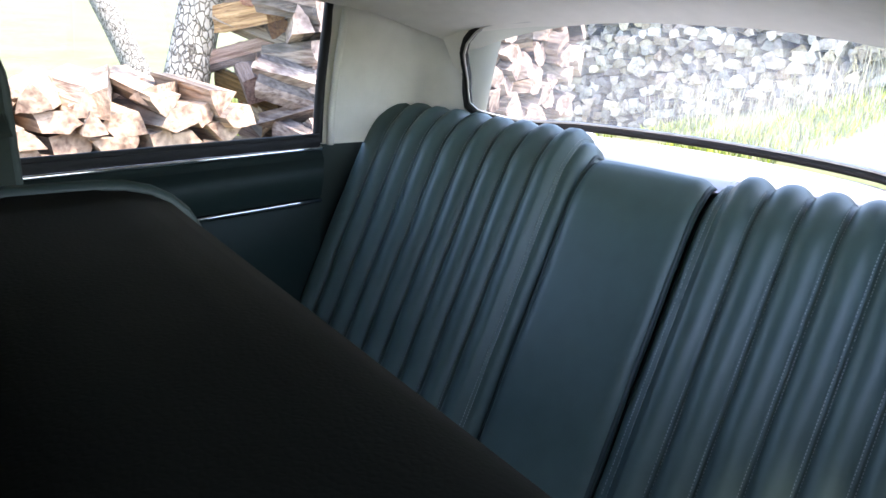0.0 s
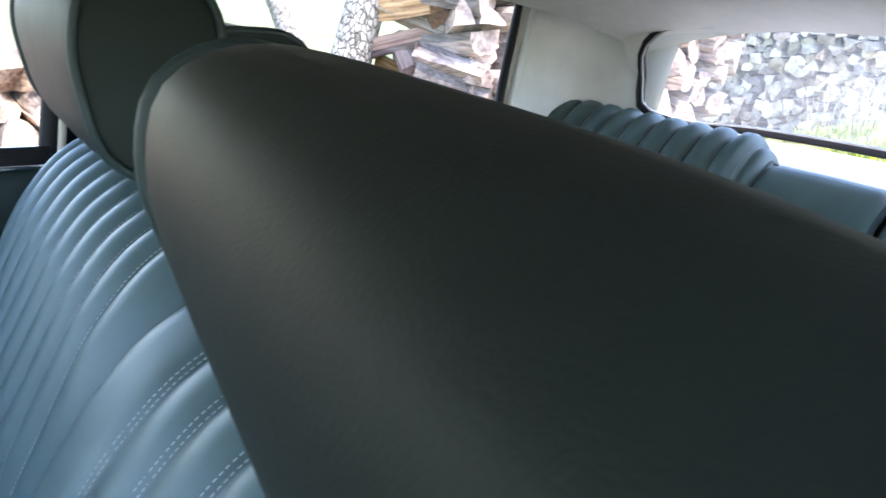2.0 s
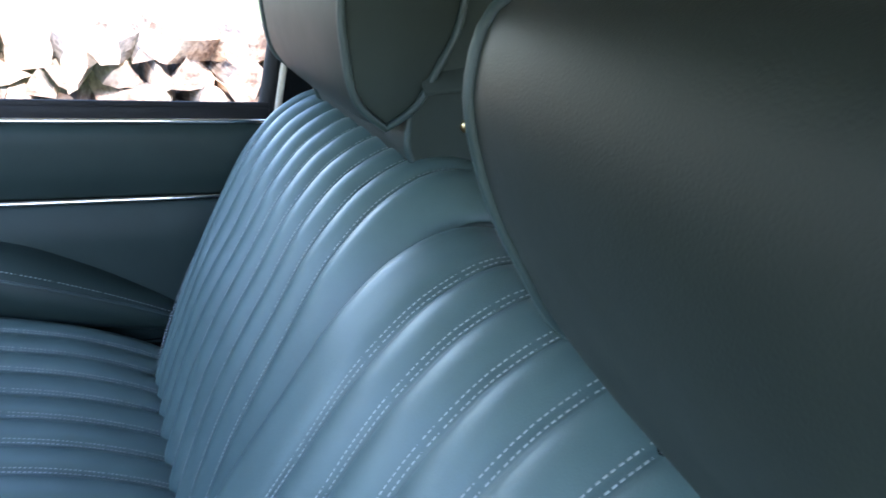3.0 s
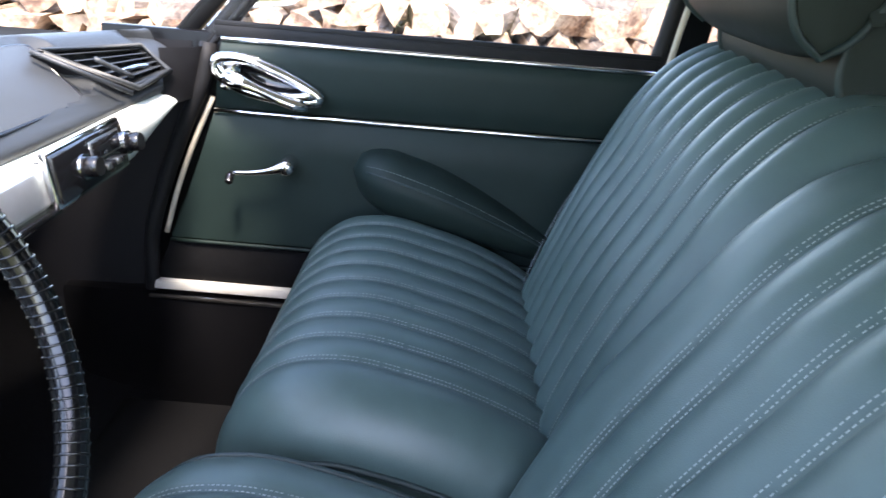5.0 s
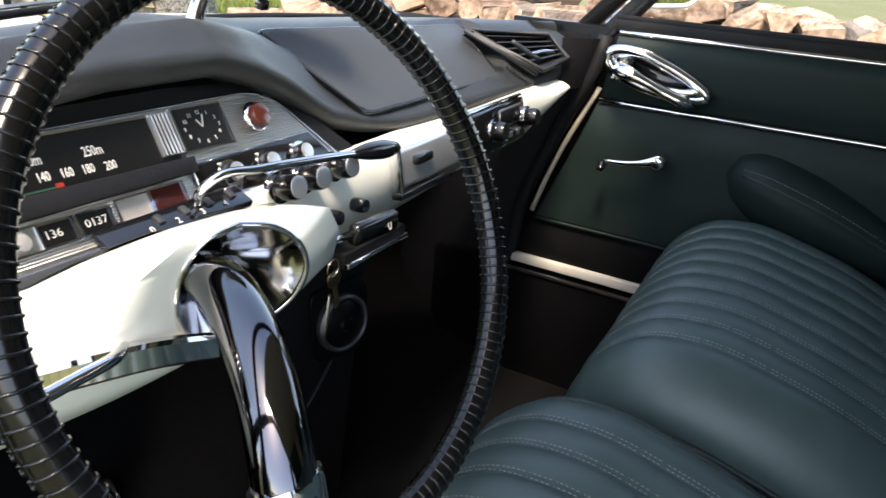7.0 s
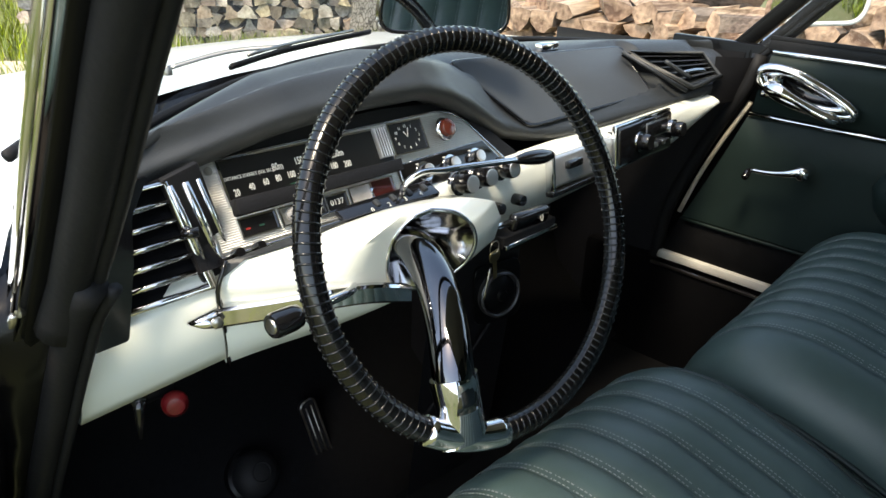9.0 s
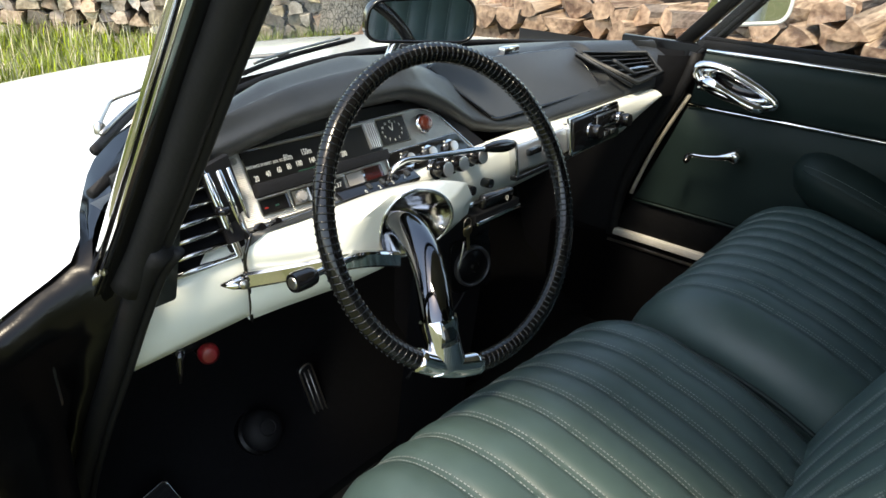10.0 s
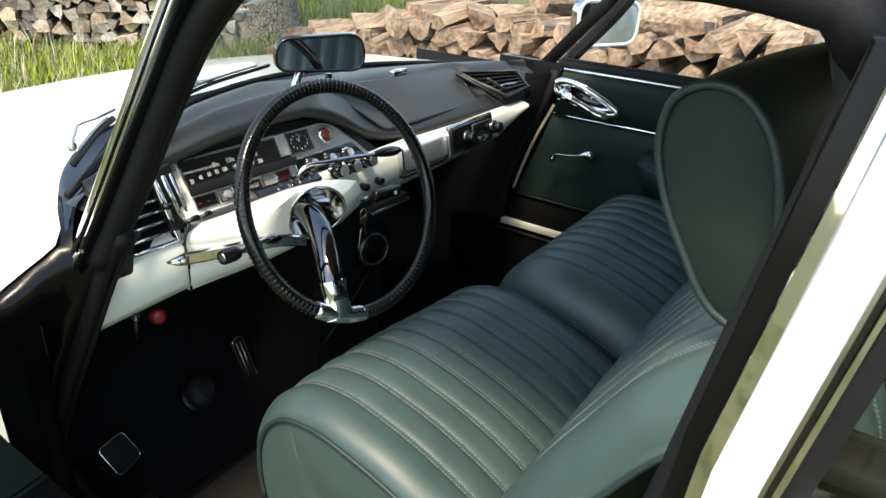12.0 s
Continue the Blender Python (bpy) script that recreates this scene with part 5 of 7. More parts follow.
        frame_of("bezel", u0, u1, v0, v1, 0.0018, 0.0005, 0.0045, CHROME, c, "thin chrome bezel")
        if nm == "odometer":
            lettering("136" if u0 < 0.15 else "0137", 0.0105, on_panel((u0 + u1) / 2 - (0.004 if u0 < 0.15 else 0), (v0 + v1) / 2, 0.0028), PRINT, c, squash=1.05)
        if nm == "gauge_window":
            plate("amber_mark", rect(u0 + 0.006, u0 + 0.012, v0 + 0.007, v0 + 0.0095), 0.0025, 0.0029, REDPRINT, c)
            plate("green_mark", rect(u0 + 0.024, u0 + 0.031, v0 + 0.007, v0 + 0.0095), 0.0025, 0.0029, GREENBAR, c)
        if nm == "lamp_cell":
            part("lens", lathe_bm([(0.009, 0.0), (0.0095, 0.003), (0.007, 0.007), (0.0, 0.009)], 20, on_panel(u0 + 0.016, (v0 + v1) / 2, 0.002)), LENSGREY, c, "small domed lamp lens")
    # foot of the panel: two small black levers
    for u in (0.012, 0.040):
        knob("trip_knob", on_panel(u, -0.003, 0.002), 0.006, 0.016, p, "small black trip knob", cap=None)
    return p


instruments()


def air_vent(name, label, tl, tr, br, bl, slats, depth_dir, bright, first=0.6, step=1.0):
    """A framed outlet with real slats across it, from its four corners."""
    tl, tr, br, bl = (Vector(q) for q in (tl, tr, br, bl))
    v = thing(name, label, "air vent", "air vents")
    dd = Vector(depth_dir).normalized()
    back = [q + dd * 0.045 for q in (tl, tr, br, bl)]
    raw("duct", [tl, tr, br, bl] + back, [(0, 1, 5, 4), (1, 2, 6, 5), (2, 3, 7, 6), (3, 0, 4, 7), (4, 5, 6, 7)], CARD, v, "black duct", smooth=False)
    mat = CHROME if bright else VINYL
    for k in range(slats):
        t = (k * step + first) / slats
        a, b = tl.lerp(bl, t), tr.lerp(br, t)
        h = 0.008
        up = (tl - bl).normalized()
        s = a + dd * 0.003, b + dd * 0.003, b + dd * 0.022 + up * h, a + dd * 0.022 + up * h
        th = up * 0.0016
        vs = [q + th for q in s] + [q - th for q in s]
        sl = raw("slat", vs, [(0, 1, 2, 3), (7, 6, 5, 4), (0, 4, 5, 1), (1, 5, 6, 2), (2, 6, 7, 3), (3, 7, 4, 0)], CARD if bright else VINYL, v, smooth=False)
        if bright:
            tube("slat_edge", [a + dd * 0.001, b + dd * 0.001], 0.0036, CHROME, sl, "chrome slat edge", n=8)
    tube("vent_frame", [tl, tr, br, bl], 0.0045 if bright else 0.005, mat, v, n=8, closed=True)
    return v, tl, tr, br, bl


lv, tl, tr, br, bl = air_vent("side_vent", "chrome-slatted air vent at the dashboard end", (-0.690, 0.789, 0.889), (-0.619, 0.772, 0.899), (-0.583, 0.766, 0.766), (-0.690, 0.789, 0.756), 6, (0, 1, 0), True, 0.98, 0.99)
for off, r in ((0.0, 0.0040), (0.017, 0.0050), (0.032, 0.0030)):
    tube("upright_bar", [tr + Vector((0.003 + off, -0.003, -0.004)), br + Vector((0.003 + off, -0.003, 0.002))], r, CHROME, lv, "upright chrome bar", n=8)
box("bar_backing", (-0.586, 0.773, 0.842), (0.044, 0.01, 0.135), CARD, lv, "black backing", 0.002, rot=(0, -14, 0))
tube("vent_lever", [(-0.613, 0.762, 0.842), (-0.598, 0.752, 0.842)], 0.006, GLOSSBLACK, lv, "small black vent lever", n=10)
knob("vent_knob", aim((-0.572, 0.755, 0.797), (0, -0.9, 0.3)), 0.007, 0.014, lv, "black vent knob", cap=None)
rv, tl, tr, br, bl = air_vent("side_vent", "black trapezoid air vent with slats beside the glovebox", (0.425, 0.822, 0.915), (0.620, 0.752, 0.903), (0.618, 0.700, 0.862), (0.510, 0.712, 0.850), 6, (0, 0.9, -0.42), False)
tube("vent_lever", spline([(0.50, 0.735, 0.878), (0.53, 0.722, 0.882), (0.56, 0.712, 0.880)], 8), 0.0035, CHROME, rv, "chrome vent lever", n=8)
tube("vent_lever", spline([(0.475, 0.765, 0.90), (0.50, 0.735, 0.878), (0.515, 0.722, 0.868)], 8), 0.0045, VINYL, rv, "black vent lever", n=8)
plate_pts = [(0.405, 0.828, 0.917), (0.425, 0.822, 0.915), (0.510, 0.712, 0.850), (0.485, 0.712, 0.846)]
tube("vent_edge", [plate_pts[0], plate_pts[3]], 0.004, VINYL, rv, n=8)


def front_pose(x, y, z, tilt=0.35):
    """A pose on the facia: local x to the right, y up, z to the driver."""
    n = Vector((0, -1, tilt)).normalized()
    r = Vector((1, 0, 0))
    u = n.cross(r)
    return Matrix(((r.x, u.x, n.x, x), (r.y, u.y, n.y, y), (r.z, u.z, n.z, z), (0, 0, 0, 1)))


def switches():
    g = thing("gear_gate", "black gear selector gate strip with white numerals", "gear gate")
    m = pose(-0.338, 0.732, 0.8125, 25, 0, 0)
    part("gate_strip", box_bm((0.165, 0.030, 0.010), 0.003, 2, m), GLOSSBLACK, g, "black selector strip")
    for k, txt in enumerate(("0", "2", "3", "4")):
        lettering(txt, 0.0098, pose(-0.375 + k * 0.029, 0.7235, 0.8152, 32, 0, 0), PRINT, g)
        part("gate_notch", box_bm((0.008, 0.012, 0.006), 0.002, 2, pose(-0.361 + k * 0.029, 0.732, 0.818, 25, 0, 0)), VINYL, g)
    lv = thing("gear_lever", "chrome gear lever with a long black grip", "gear lever")
    pts = spline([(-0.312, 0.735, 0.812), (-0.316, 0.728, 0.832), (-0.303, 0.720, 0.845), (-0.255, 0.712, 0.844), (-0.17, 0.705, 0.836), (-0.10, 0.701, 0.828)], 26)
    tube("lever_rod", pts, 0.0048, CHROME, lv, "bent chrome rod", n=12)
    kn = [(-0.110, 0.702, 0.829), (-0.100, 0.701, 0.828), (-0.08, 0.700, 0.826), (-0.05, 0.699, 0.822), (-0.022, 0.698, 0.819), (-0.012, 0.698, 0.818)]
    tube("grip", spline(kn, 12), [0.005, 0.007, 0.0085, 0.010, 0.011, 0.0115, 0.012, 0.012, 0.0115, 0.010, 0.008, 0.004], GLOSSBLACK, lv, "black tapered grip", n=14)
    for x in (-0.196, -0.153, -0.098):
        kk = thing("dash_knob", "round black dashboard knob with chrome cap and ring", "knob", "dashboard knobs")
        knob("knob_body", front_pose(x, 0.738, 0.803, 0.25), 0.0145, 0.030, kk, "black knob body", ring=0.018)
    for x in (-0.112, -0.058):
        kk = thing("dash_knob", "small black push knob on the enamel strip", "knob", "dashboard knobs")
        knob("knob_body", front_pose(x, 0.737, 0.744, 0.1), 0.0095, 0.022, kk, "small black knob body", cap=None)
    part_thing = thing("ignition_switch", "black ignition switch lever with a white zero mark", "ignition switch")
    tube("switch_stem", [(-0.178, 0.712, 0.728), (-0.110, 0.700, 0.729)], 0.0048, CHROME, part_thing, "chrome stem", n=10)
    part("switch_lever", box_bm((0.095, 0.020, 0.030), 0.008, 3, pose(-0.066, 0.697, 0.725, 10, 4, 0)), GLOSSBLACK, part_thing, "black lever")
    lettering("0", 0.019, pose(-0.046, 0.6855, 0.723, 80, 0, 0), PRINT, part_thing)
    tr = thing("ashtray_slot", "small chrome slot under the dashboard", "slot")
    box("slot_lip", (-0.028, 0.715, 0.674), (0.145, 0.010, 0.010), CHROME, tr, "chrome slot lip", 0.003, rot=(0, 1, 0))
    box("slot_body", (-0.028, 0.738, 0.680), (0.145, 0.045, 0.022), CARD, tr, "black slot body", 0.003, rot=(0, 1, 0))
    k = thing("car_key", "brass key hanging below the dashboard", "key")
    m = front_pose(-0.145, 0.700, 0.676, 0.0)
    part("key_bow", prism_bm(rounded([(-0.011, -0.004), (0.011, -0.004), (0.013, 0.016), (-0.013, 0.016)], 0.008, 5), 0.002, m @ pose(0, 0, 0, 0, 0, 8), 0.0005), BRASS, k, "brass key bow")
    part("key_blade", prism_bm([(-0.004, -0.034), (0.002, -0.034), (0.004, -0.028), (0.0028, -0.024), (0.004, -0.018), (0.003, -0.012), (0.004, -0.004), (-0.004, -0.004)], 0.002, m @ pose(0, 0, 0, 0, 0, 8)), BRASS, k, "brass key blade")
    m2 = front_pose(-0.154, 0.702, 0.652, 0.0)
    part("spare_key", prism_bm(rounded([(-0.008, -0.042), (0.006, -0.042), (0.009, 0.010), (-0.009, 0.012)], 0.006, 4), 0.002, m2 @ pose(0, 0, 0, 0, 30, -12), 0.0005), STEEL, k, "steel spare key")
    tube("key_ring", [m @ Vector((0.011 * math.cos(a) - 0.004, 0.022 + 0.011 * math.sin(a), 0.002)) for a in np.linspace(0, 2 * math.pi, 20)[:-1]], 0.0009, STEEL, k, n=6, closed=True)
    # indicator stalk and trim band
    st = thing("indicator_stalk", "chrome indicator stalk with a black end knob", "indicator stalk")
    tube("stalk_rod", spline([(-0.462, 0.662, 0.764), (-0.482, 0.644, 0.770), (-0.52, 0.638, 0.773), (-0.562, 0.634, 0.775)], 12), 0.0052, CHROME, st, "chrome rod", n=12)
    part("stalk_knob", lathe_bm([(0.0, 0.0), (0.008, 0.001), (0.0125, 0.006), (0.0138, 0.014), (0.0138, 0.036), (0.0125, 0.040), (0.0, 0.040)], 20, aim((-0.556, 0.634, 0.775), (-0.99, -0.05, 0.05))), GLOSSBLACK, st, "black ribbed end knob")
    part("knob_cap", lathe_bm([(0.0085, 0.040), (0.0075, 0.0415), (0.0, 0.0405)], 18, aim((-0.556, 0.634, 0.775), (-0.99, -0.05, 0.05))), STEEL, st, "metal knob cap")
    tb = thing("trim_band", "chrome trim band across the enamel strip", "trim band")
    pts = spline([(-0.592, 0.740, 0.741), (-0.54, 0.701, 0.748), (-0.486, 0.661, 0.757), (-0.45, 0.649, 0.753), (-0.415, 0.645, 0.742), (-0.388, 0.645, 0.731)], 28)
    rows = []
    for p, q in zip(pts, pts[1:] + [2 * pts[-1] - pts[-2]]):
        t = (q - p) / np.linalg.norm(q - p)
        o = np.cross(t, (0, 0, 1.0))
        o = -o / np.linalg.norm(o) * (1 if o[1] > 0 else -1)
        rows.append([p + o * a + np.array([0, 0, b]) for a, b in ((-0.004, 0.0125), (0.003, 0.0125), (0.0055, 0.009), (0.0055, -0.009), (0.003, -0.0125), (-0.004, -0.0125))])
    raw("band", *sheet_geo(rows, closed_v=True), CHROME, tb, "polished flat chrome band", sharp=30)
    tube("band_end", [(-0.625, 0.752, 0.741), (-0.612, 0.745, 0.740), (-0.596, 0.742, 0.739), (-0.585, 0.745, 0.739)], [0.002, 0.008, 0.012, 0.012], CHROME, tb, "pointed chrome band end", n=12, flat=0.7)
    part("bolt", lathe_bm([(0.007, 0.0), (0.007, 0.004), (0.004, 0.006), (0.0, 0.006)], 6, aim((-0.600, 0.733, 0.740), (-0.3, -0.95, 0.1))), STEEL, tb, "hexagon bolt head")
    # ashtray and radio
    a = thing("ashtray", "chrome ashtray front set in the enamel strip", "ashtray")
    m = front_pose(0.118, 0.722, 0.773, 0.15)
    part("ashtray_front", box_bm((0.190, 0.052, 0.012), 0.004, 3, m), SATIN, a, "polished front")
    part("pull", box_bm((0.045, 0.014, 0.012), 0.004, 2, m @ pose(-0.040, 0.006, 0.010)), GLOSSBLACK, a, "black pull")
    part("bottom_lip", box_bm((0.21, 0.010, 0.018), 0.003, 2, m @ pose(0, -0.036, 0.003)), GLOSSBLACK, a, "dark lower lip")
    for dx in (-0.099, 0.099):
        part("end_rib", box_bm((0.006, 0.074, 0.018), 0.002, 2, m @ pose(dx, -0.004, 0.002)), CHROME, a, "bright end rib")
    r = thing("car_radio", "black car radio with two knobs and a chrome frame", "car radio")
    m = front_pose(0.318, 0.712, 0.780, 0.15)
    body = part("radio_face", box_bm((0.205, 0.070, 0.020), 0.004, 2, m), GLOSSBLACK, r, "black radio face")
    part("radio_frame", box_bm((0.217, 0.081, 0.010), 0.003, 2, m), CHROME, r, "chrome radio frame")
    part("tuning_window", box_bm((0.085, 0.026, 0.004), 0.002, 2, m @ pose(0.040, 0.012, 0.0105)), SMOKE, body, "dark tuning window")
    part("window_trim", box_bm((0.092, 0.032, 0.003), 0.002, 2, m @ pose(0.040, 0.012, 0.0095)), STEEL, body, "thin metal window trim")
    for k in range(5):
        part("push_button", box_bm((0.014, 0.010, 0.012), 0.002, 2, m @ pose(0.008 + k * 0.016, -0.018, 0.012)), STEEL if k % 2 else GLOSSBLACK, body)
    for dx in (-0.030, 0.108):
        knob("radio_knob", m @ pose(dx, -0.002, 0.010), 0.0155, 0.022, r, "black radio knob", cap=DIALBLACK, ring=0.019)


switches()


def mirror():
    m = thing("rear_view_mirror", "black-backed rear-view mirror on a chrome stem", "mirror")
    c = Vector((-0.118, 0.845, 1.030))
    n = Vector((-0.50, -0.86, -0.02)).normalized()
    r = Vector((0, 0, 1)).cross(n).normalized() * -1
    if r.x < 0:
        r = -r
    u = n.cross(r) if n.cross(r).z > 0 else r.cross(n)
    mm = Matrix(((r.x, u.x, n.x, c.x), (r.y, u.y, n.y, c.y), (r.z, u.z, n.z, c.z), (0, 0, 0, 1)))
    ol = rounded([(-0.102, -0.030), (0.102, -0.038), (0.098, 0.042), (-0.092, 0.036)], 0.038, 7)
    part("mirror_shell", prism_bm([(a * 1.03, b * 1.07) for a, b in ol], 0.022, mm @ pose(0, 0, -0.022), 0.004), GLOSSBLACK, m, "black mirror shell")
    part("mirror_glass", prism_bm([(a * 0.985, b * 0.94) for a, b in ol], 0.002, mm @ pose(0, 0, 0.0005)), MIRROR, m, "mirror glass")
    tube("mirror_rim", [mm @ Vector((a * 1.01, b * 1.01, 0.001)) for a, b in ol], 0.0035, GLOSSBLACK, m, "black rim", n=8, closed=True)
    tube("stem", spline([(-0.172, 0.876, 0.945), (-0.166, 0.876, 0.97), (-0.150, 0.872, 0.998), (-0.130, 0.863, 1.015)], 14), [0.016, 0.013, 0.011, 0.010, 0.0095, 0.009, 0.009, 0.009, 0.009, 0.009, 0.0095, 0.010, 0.010, 0.009], CHROME, m, "curved chrome stem", n=16)
    part("stem_foot", lathe_bm([(0.028, 0.0), (0.027, 0.004), (0.018, 0.010), (0.0, 0.012)], 24, pose(-0.172, 0.876, 0.945)), CHROME, m, "chrome stem foot")
    part("adjuster", box_bm((0.014, 0.012, 0.018), 0.003, 2, mm @ pose(0.02, -0.050, -0.008)), GLOSSBLACK, m, "black adjuster")
    w = thing("wing_mirror", "pale-framed wing mirror outside the passenger window", "mirror")
    c = Vector((0.985, 0.625, 1.018))
    n = Vector((-0.62, -0.78, 0.0)).normalized()
    r = Vector((n.y, -n.x, 0)) * -1
    u = Vector((0, 0, 1))
    mm = Matrix(((r.x, u.x, n.x, c.x), (r.y, u.y, n.y, c.y), (r.z, u.z, n.z, c.z), (0, 0, 0, 1)))
    ol = rounded([(-0.115, -0.072), (0.11, -0.065), (0.115, 0.072), (-0.11, 0.078)], 0.045, 6)
    part("mirror_shell", prism_bm(ol, 0.045, mm @ pose(0, 0, -0.045), 0.008), CHROME, w, "chrome mirror shell")
    part("mirror_glass", prism_bm([(a * 0.9, b * 0.86) for a, b in ol], 0.002, mm @ pose(0, 0, 0.001)), MIRROR, w, "mirror glass")
    tube("mirror_rim", [mm @ Vector((a * 0.96, b * 0.96, 0.002)) for a, b in ol], 0.006, WHITE, w, "pale mirror rim", n=8, closed=True)
    tube("mirror_arm", spline([(0.80, 0.70, 0.915), (0.86, 0.69, 0.93), (0.93, 0.66, 0.965), (0.98, 0.65, 0.995)], 10), 0.009, CHROME, w, "chrome mirror arm", n=10)


mirror()


def wipers():
    """Each a bent steel arm lying above a framed rubber blade."""
    for blade, arm in (([(-0.765, 0.735, 0.966), (-0.716, 0.784, 0.970), (-0.666, 0.831, 0.974), (-0.60, 0.888, 0.975)], [(-0.714, 0.826, 0.966), (-0.684, 0.868, 0.970), (-0.658, 0.898, 0.974), (-0.640, 0.872, 0.986), (-0.600, 0.880, 0.992)]),
                       ([(-0.40, 0.985, 0.957), (-0.30, 1.03, 0.958), (-0.05, 1.09, 0.962)], [(-0.42, 1.13, 0.935), (-0.33, 1.10, 0.955), (-0.25, 1.05, 0.962)])):
        w = thing("windscreen_wiper", "black and bright-metal wiper resting at the windscreen foot", "wiper", "wipers")
        tube("blade", spline(blade, 14), 0.0038, RUBBER, w, "black rubber blade", n=8, flat=1.5)
        tube("blade_frame", [(q[0] + 0.003, q[1] + 0.006, q[2] + 0.007) for q in spline(blade, 9)][1:-1], 0.0028, STEEL, w, "steel blade frame", n=6)
        tube("wiper_arm", spline(arm, 16), 0.0042, STEEL, w, "bent steel arm", n=8, flat=0.5)
        part("spindle", lathe_bm([(0.007, 0.0), (0.007, 0.010), (0.004, 0.014), (0.0, 0.015)], 16, pose(arm[0][0], arm[0][1], arm[0][2] - 0.010)), STEEL, w, "wiper spindle")


wipers()


def pedals():
    a = thing("accelerator_pedal", "long upright accelerator pedal edged in bright metal", "pedal")
    lo, hi = Vector((-0.230, 1.005, 0.062)), Vector((-0.262, 1.050, 0.272))
    d = (hi - lo).normalized()
    sd = Vector((0.975, -0.02, 0.21)).normalized()
    nn = sd.cross(d).normalized()
    if nn.y > 0:
        nn = -nn
    mid = (lo + hi) / 2
    mm = Matrix(((sd.x, d.x, nn.x, mid.x), (sd.y, d.y, nn.y, mid.y), (sd.z, d.z, nn.z, mid.z), (0, 0, 0, 1)))
    ol = rounded([(-0.017, -0.115), (0.017, -0.115), (0.017, 0.115), (-0.017, 0.115)], 0.015, 5)
    part("pedal_plate", prism_bm(ol, 0.012, mm @ pose(0, 0, -0.012), 0.003), RUBBER, a, "black rubber pedal plate")
    tube("pedal_edge", [mm @ Vector((x, y, 0.001)) for x, y in ol], 0.0022, STEEL, a, "bright metal edge", n=8, closed=True)
    for x in (-0.006, 0.006):
        tube("groove_rib", [mm @ Vector((x, -0.10, 0.001)), mm @ Vector((x, 0.10, 0.001))], 0.0015, STEEL, a, n=6)
    box("pedal_stem", (-0.262, 1.07, 0.15), (0.012, 0.09, 0.012), BLACKPAINT, a, "black pedal stem", 0.003)
    b = thing("brake_button", "round black rubber brake button on the floor", "pedal")
    part("rubber_button", lathe_bm([(0.044, 0.0), (0.044, 0.012), (0.040, 0.024), (0.030, 0.034), (0.016, 0.039), (0.0, 0.040)], 28, aim((-0.402, 1.035, 0.190), (0, -0.75, 0.66))), RUBBER, b, "domed rubber button")
    part("button_ring", lathe_bm([(0.016, 0.0392), (0.018, 0.041), (0.020, 0.0388)], 24, aim((-0.402, 1.035, 0.190), (0, -0.75, 0.66))), RUBBER, b)
    part("button_foot", lathe_bm([(0.05, -0.03), (0.05, 0.0), (0.044, 0.004)], 24, aim((-0.402, 1.035, 0.190), (0, -0.75, 0.66))), BLACKPAINT, b)
    c = thing("parking_brake_pedal", "square ribbed rubber pedal in a chrome frame", "pedal")
    m = aim((-0.655, 1.00, 0.185), (0.05, -0.80, 0.60)) @ pose(0, 0, 0, 0, 0, 12)
    ol = rounded([(-0.032, -0.036), (0.032, -0.036), (0.034, 0.034), (-0.030, 0.038)], 0.010, 4)
    part("pad", prism_bm(ol, 0.012, m, 0.003), RUBBER, c, "black rubber pad")
    for k in range(5):
        part("pad_rib", box_bm((0.05, 0.005, 0.003), 0.001, 1, m @ pose(0, -0.024 + k * 0.012, 0.0125)), RUBBER, c)
    tube("pad_frame", [m @ Vector((x * 1.03, y * 1.03, 0.007)) for x, y in ol], 0.0032, CHROME, c, "chrome pad frame", n=8, closed=True)
    tube("pedal_stem", [m @ Vector((0, 0, 0)), m @ Vector((0, 0.02, -0.07))], 0.009, BLACKPAINT, c, "black stem", n=10)
    r = thing("release_knob", "round red plastic release knob under the dashboard", "knob")
    part("knob_head", lathe_bm([(0.0, 0.0), (0.012, 0.001), (0.0155, 0.006), (0.0150, 0.014), (0.010, 0.020), (0.0, 0.022)], 24, aim((-0.636, 0.79, 0.622), (-0.35, -0.90, 0.2))), RED, r, "red knob")
    tube("knob_stem", [(-0.640, 0.79, 0.616), (-0.625, 0.86, 0.60)], 0.006, BLACKPAINT, r, "black stem", n=8)
    l = thing("bonnet_lever", "small black lever under the dashboard", "lever")
    tube("lever_arm", [(-0.672, 0.80, 0.640), (-0.676, 0.795, 0.625), (-0.680, 0.795, 0.588)], [0.010, 0.006, 0.003], GLOSSBLACK, l, "black lever arm", n=10)
    box("lever_mount", (-0.655, 0.81, 0.635), (0.05, 0.03, 0.014), BLACKPAINT, l, "black mount", 0.004)


pedals()


DULL = material("dull_dark_metal", (0.10, 0.10, 0.105), 0.4, metal=0.8, vary=0.3, scale=30)


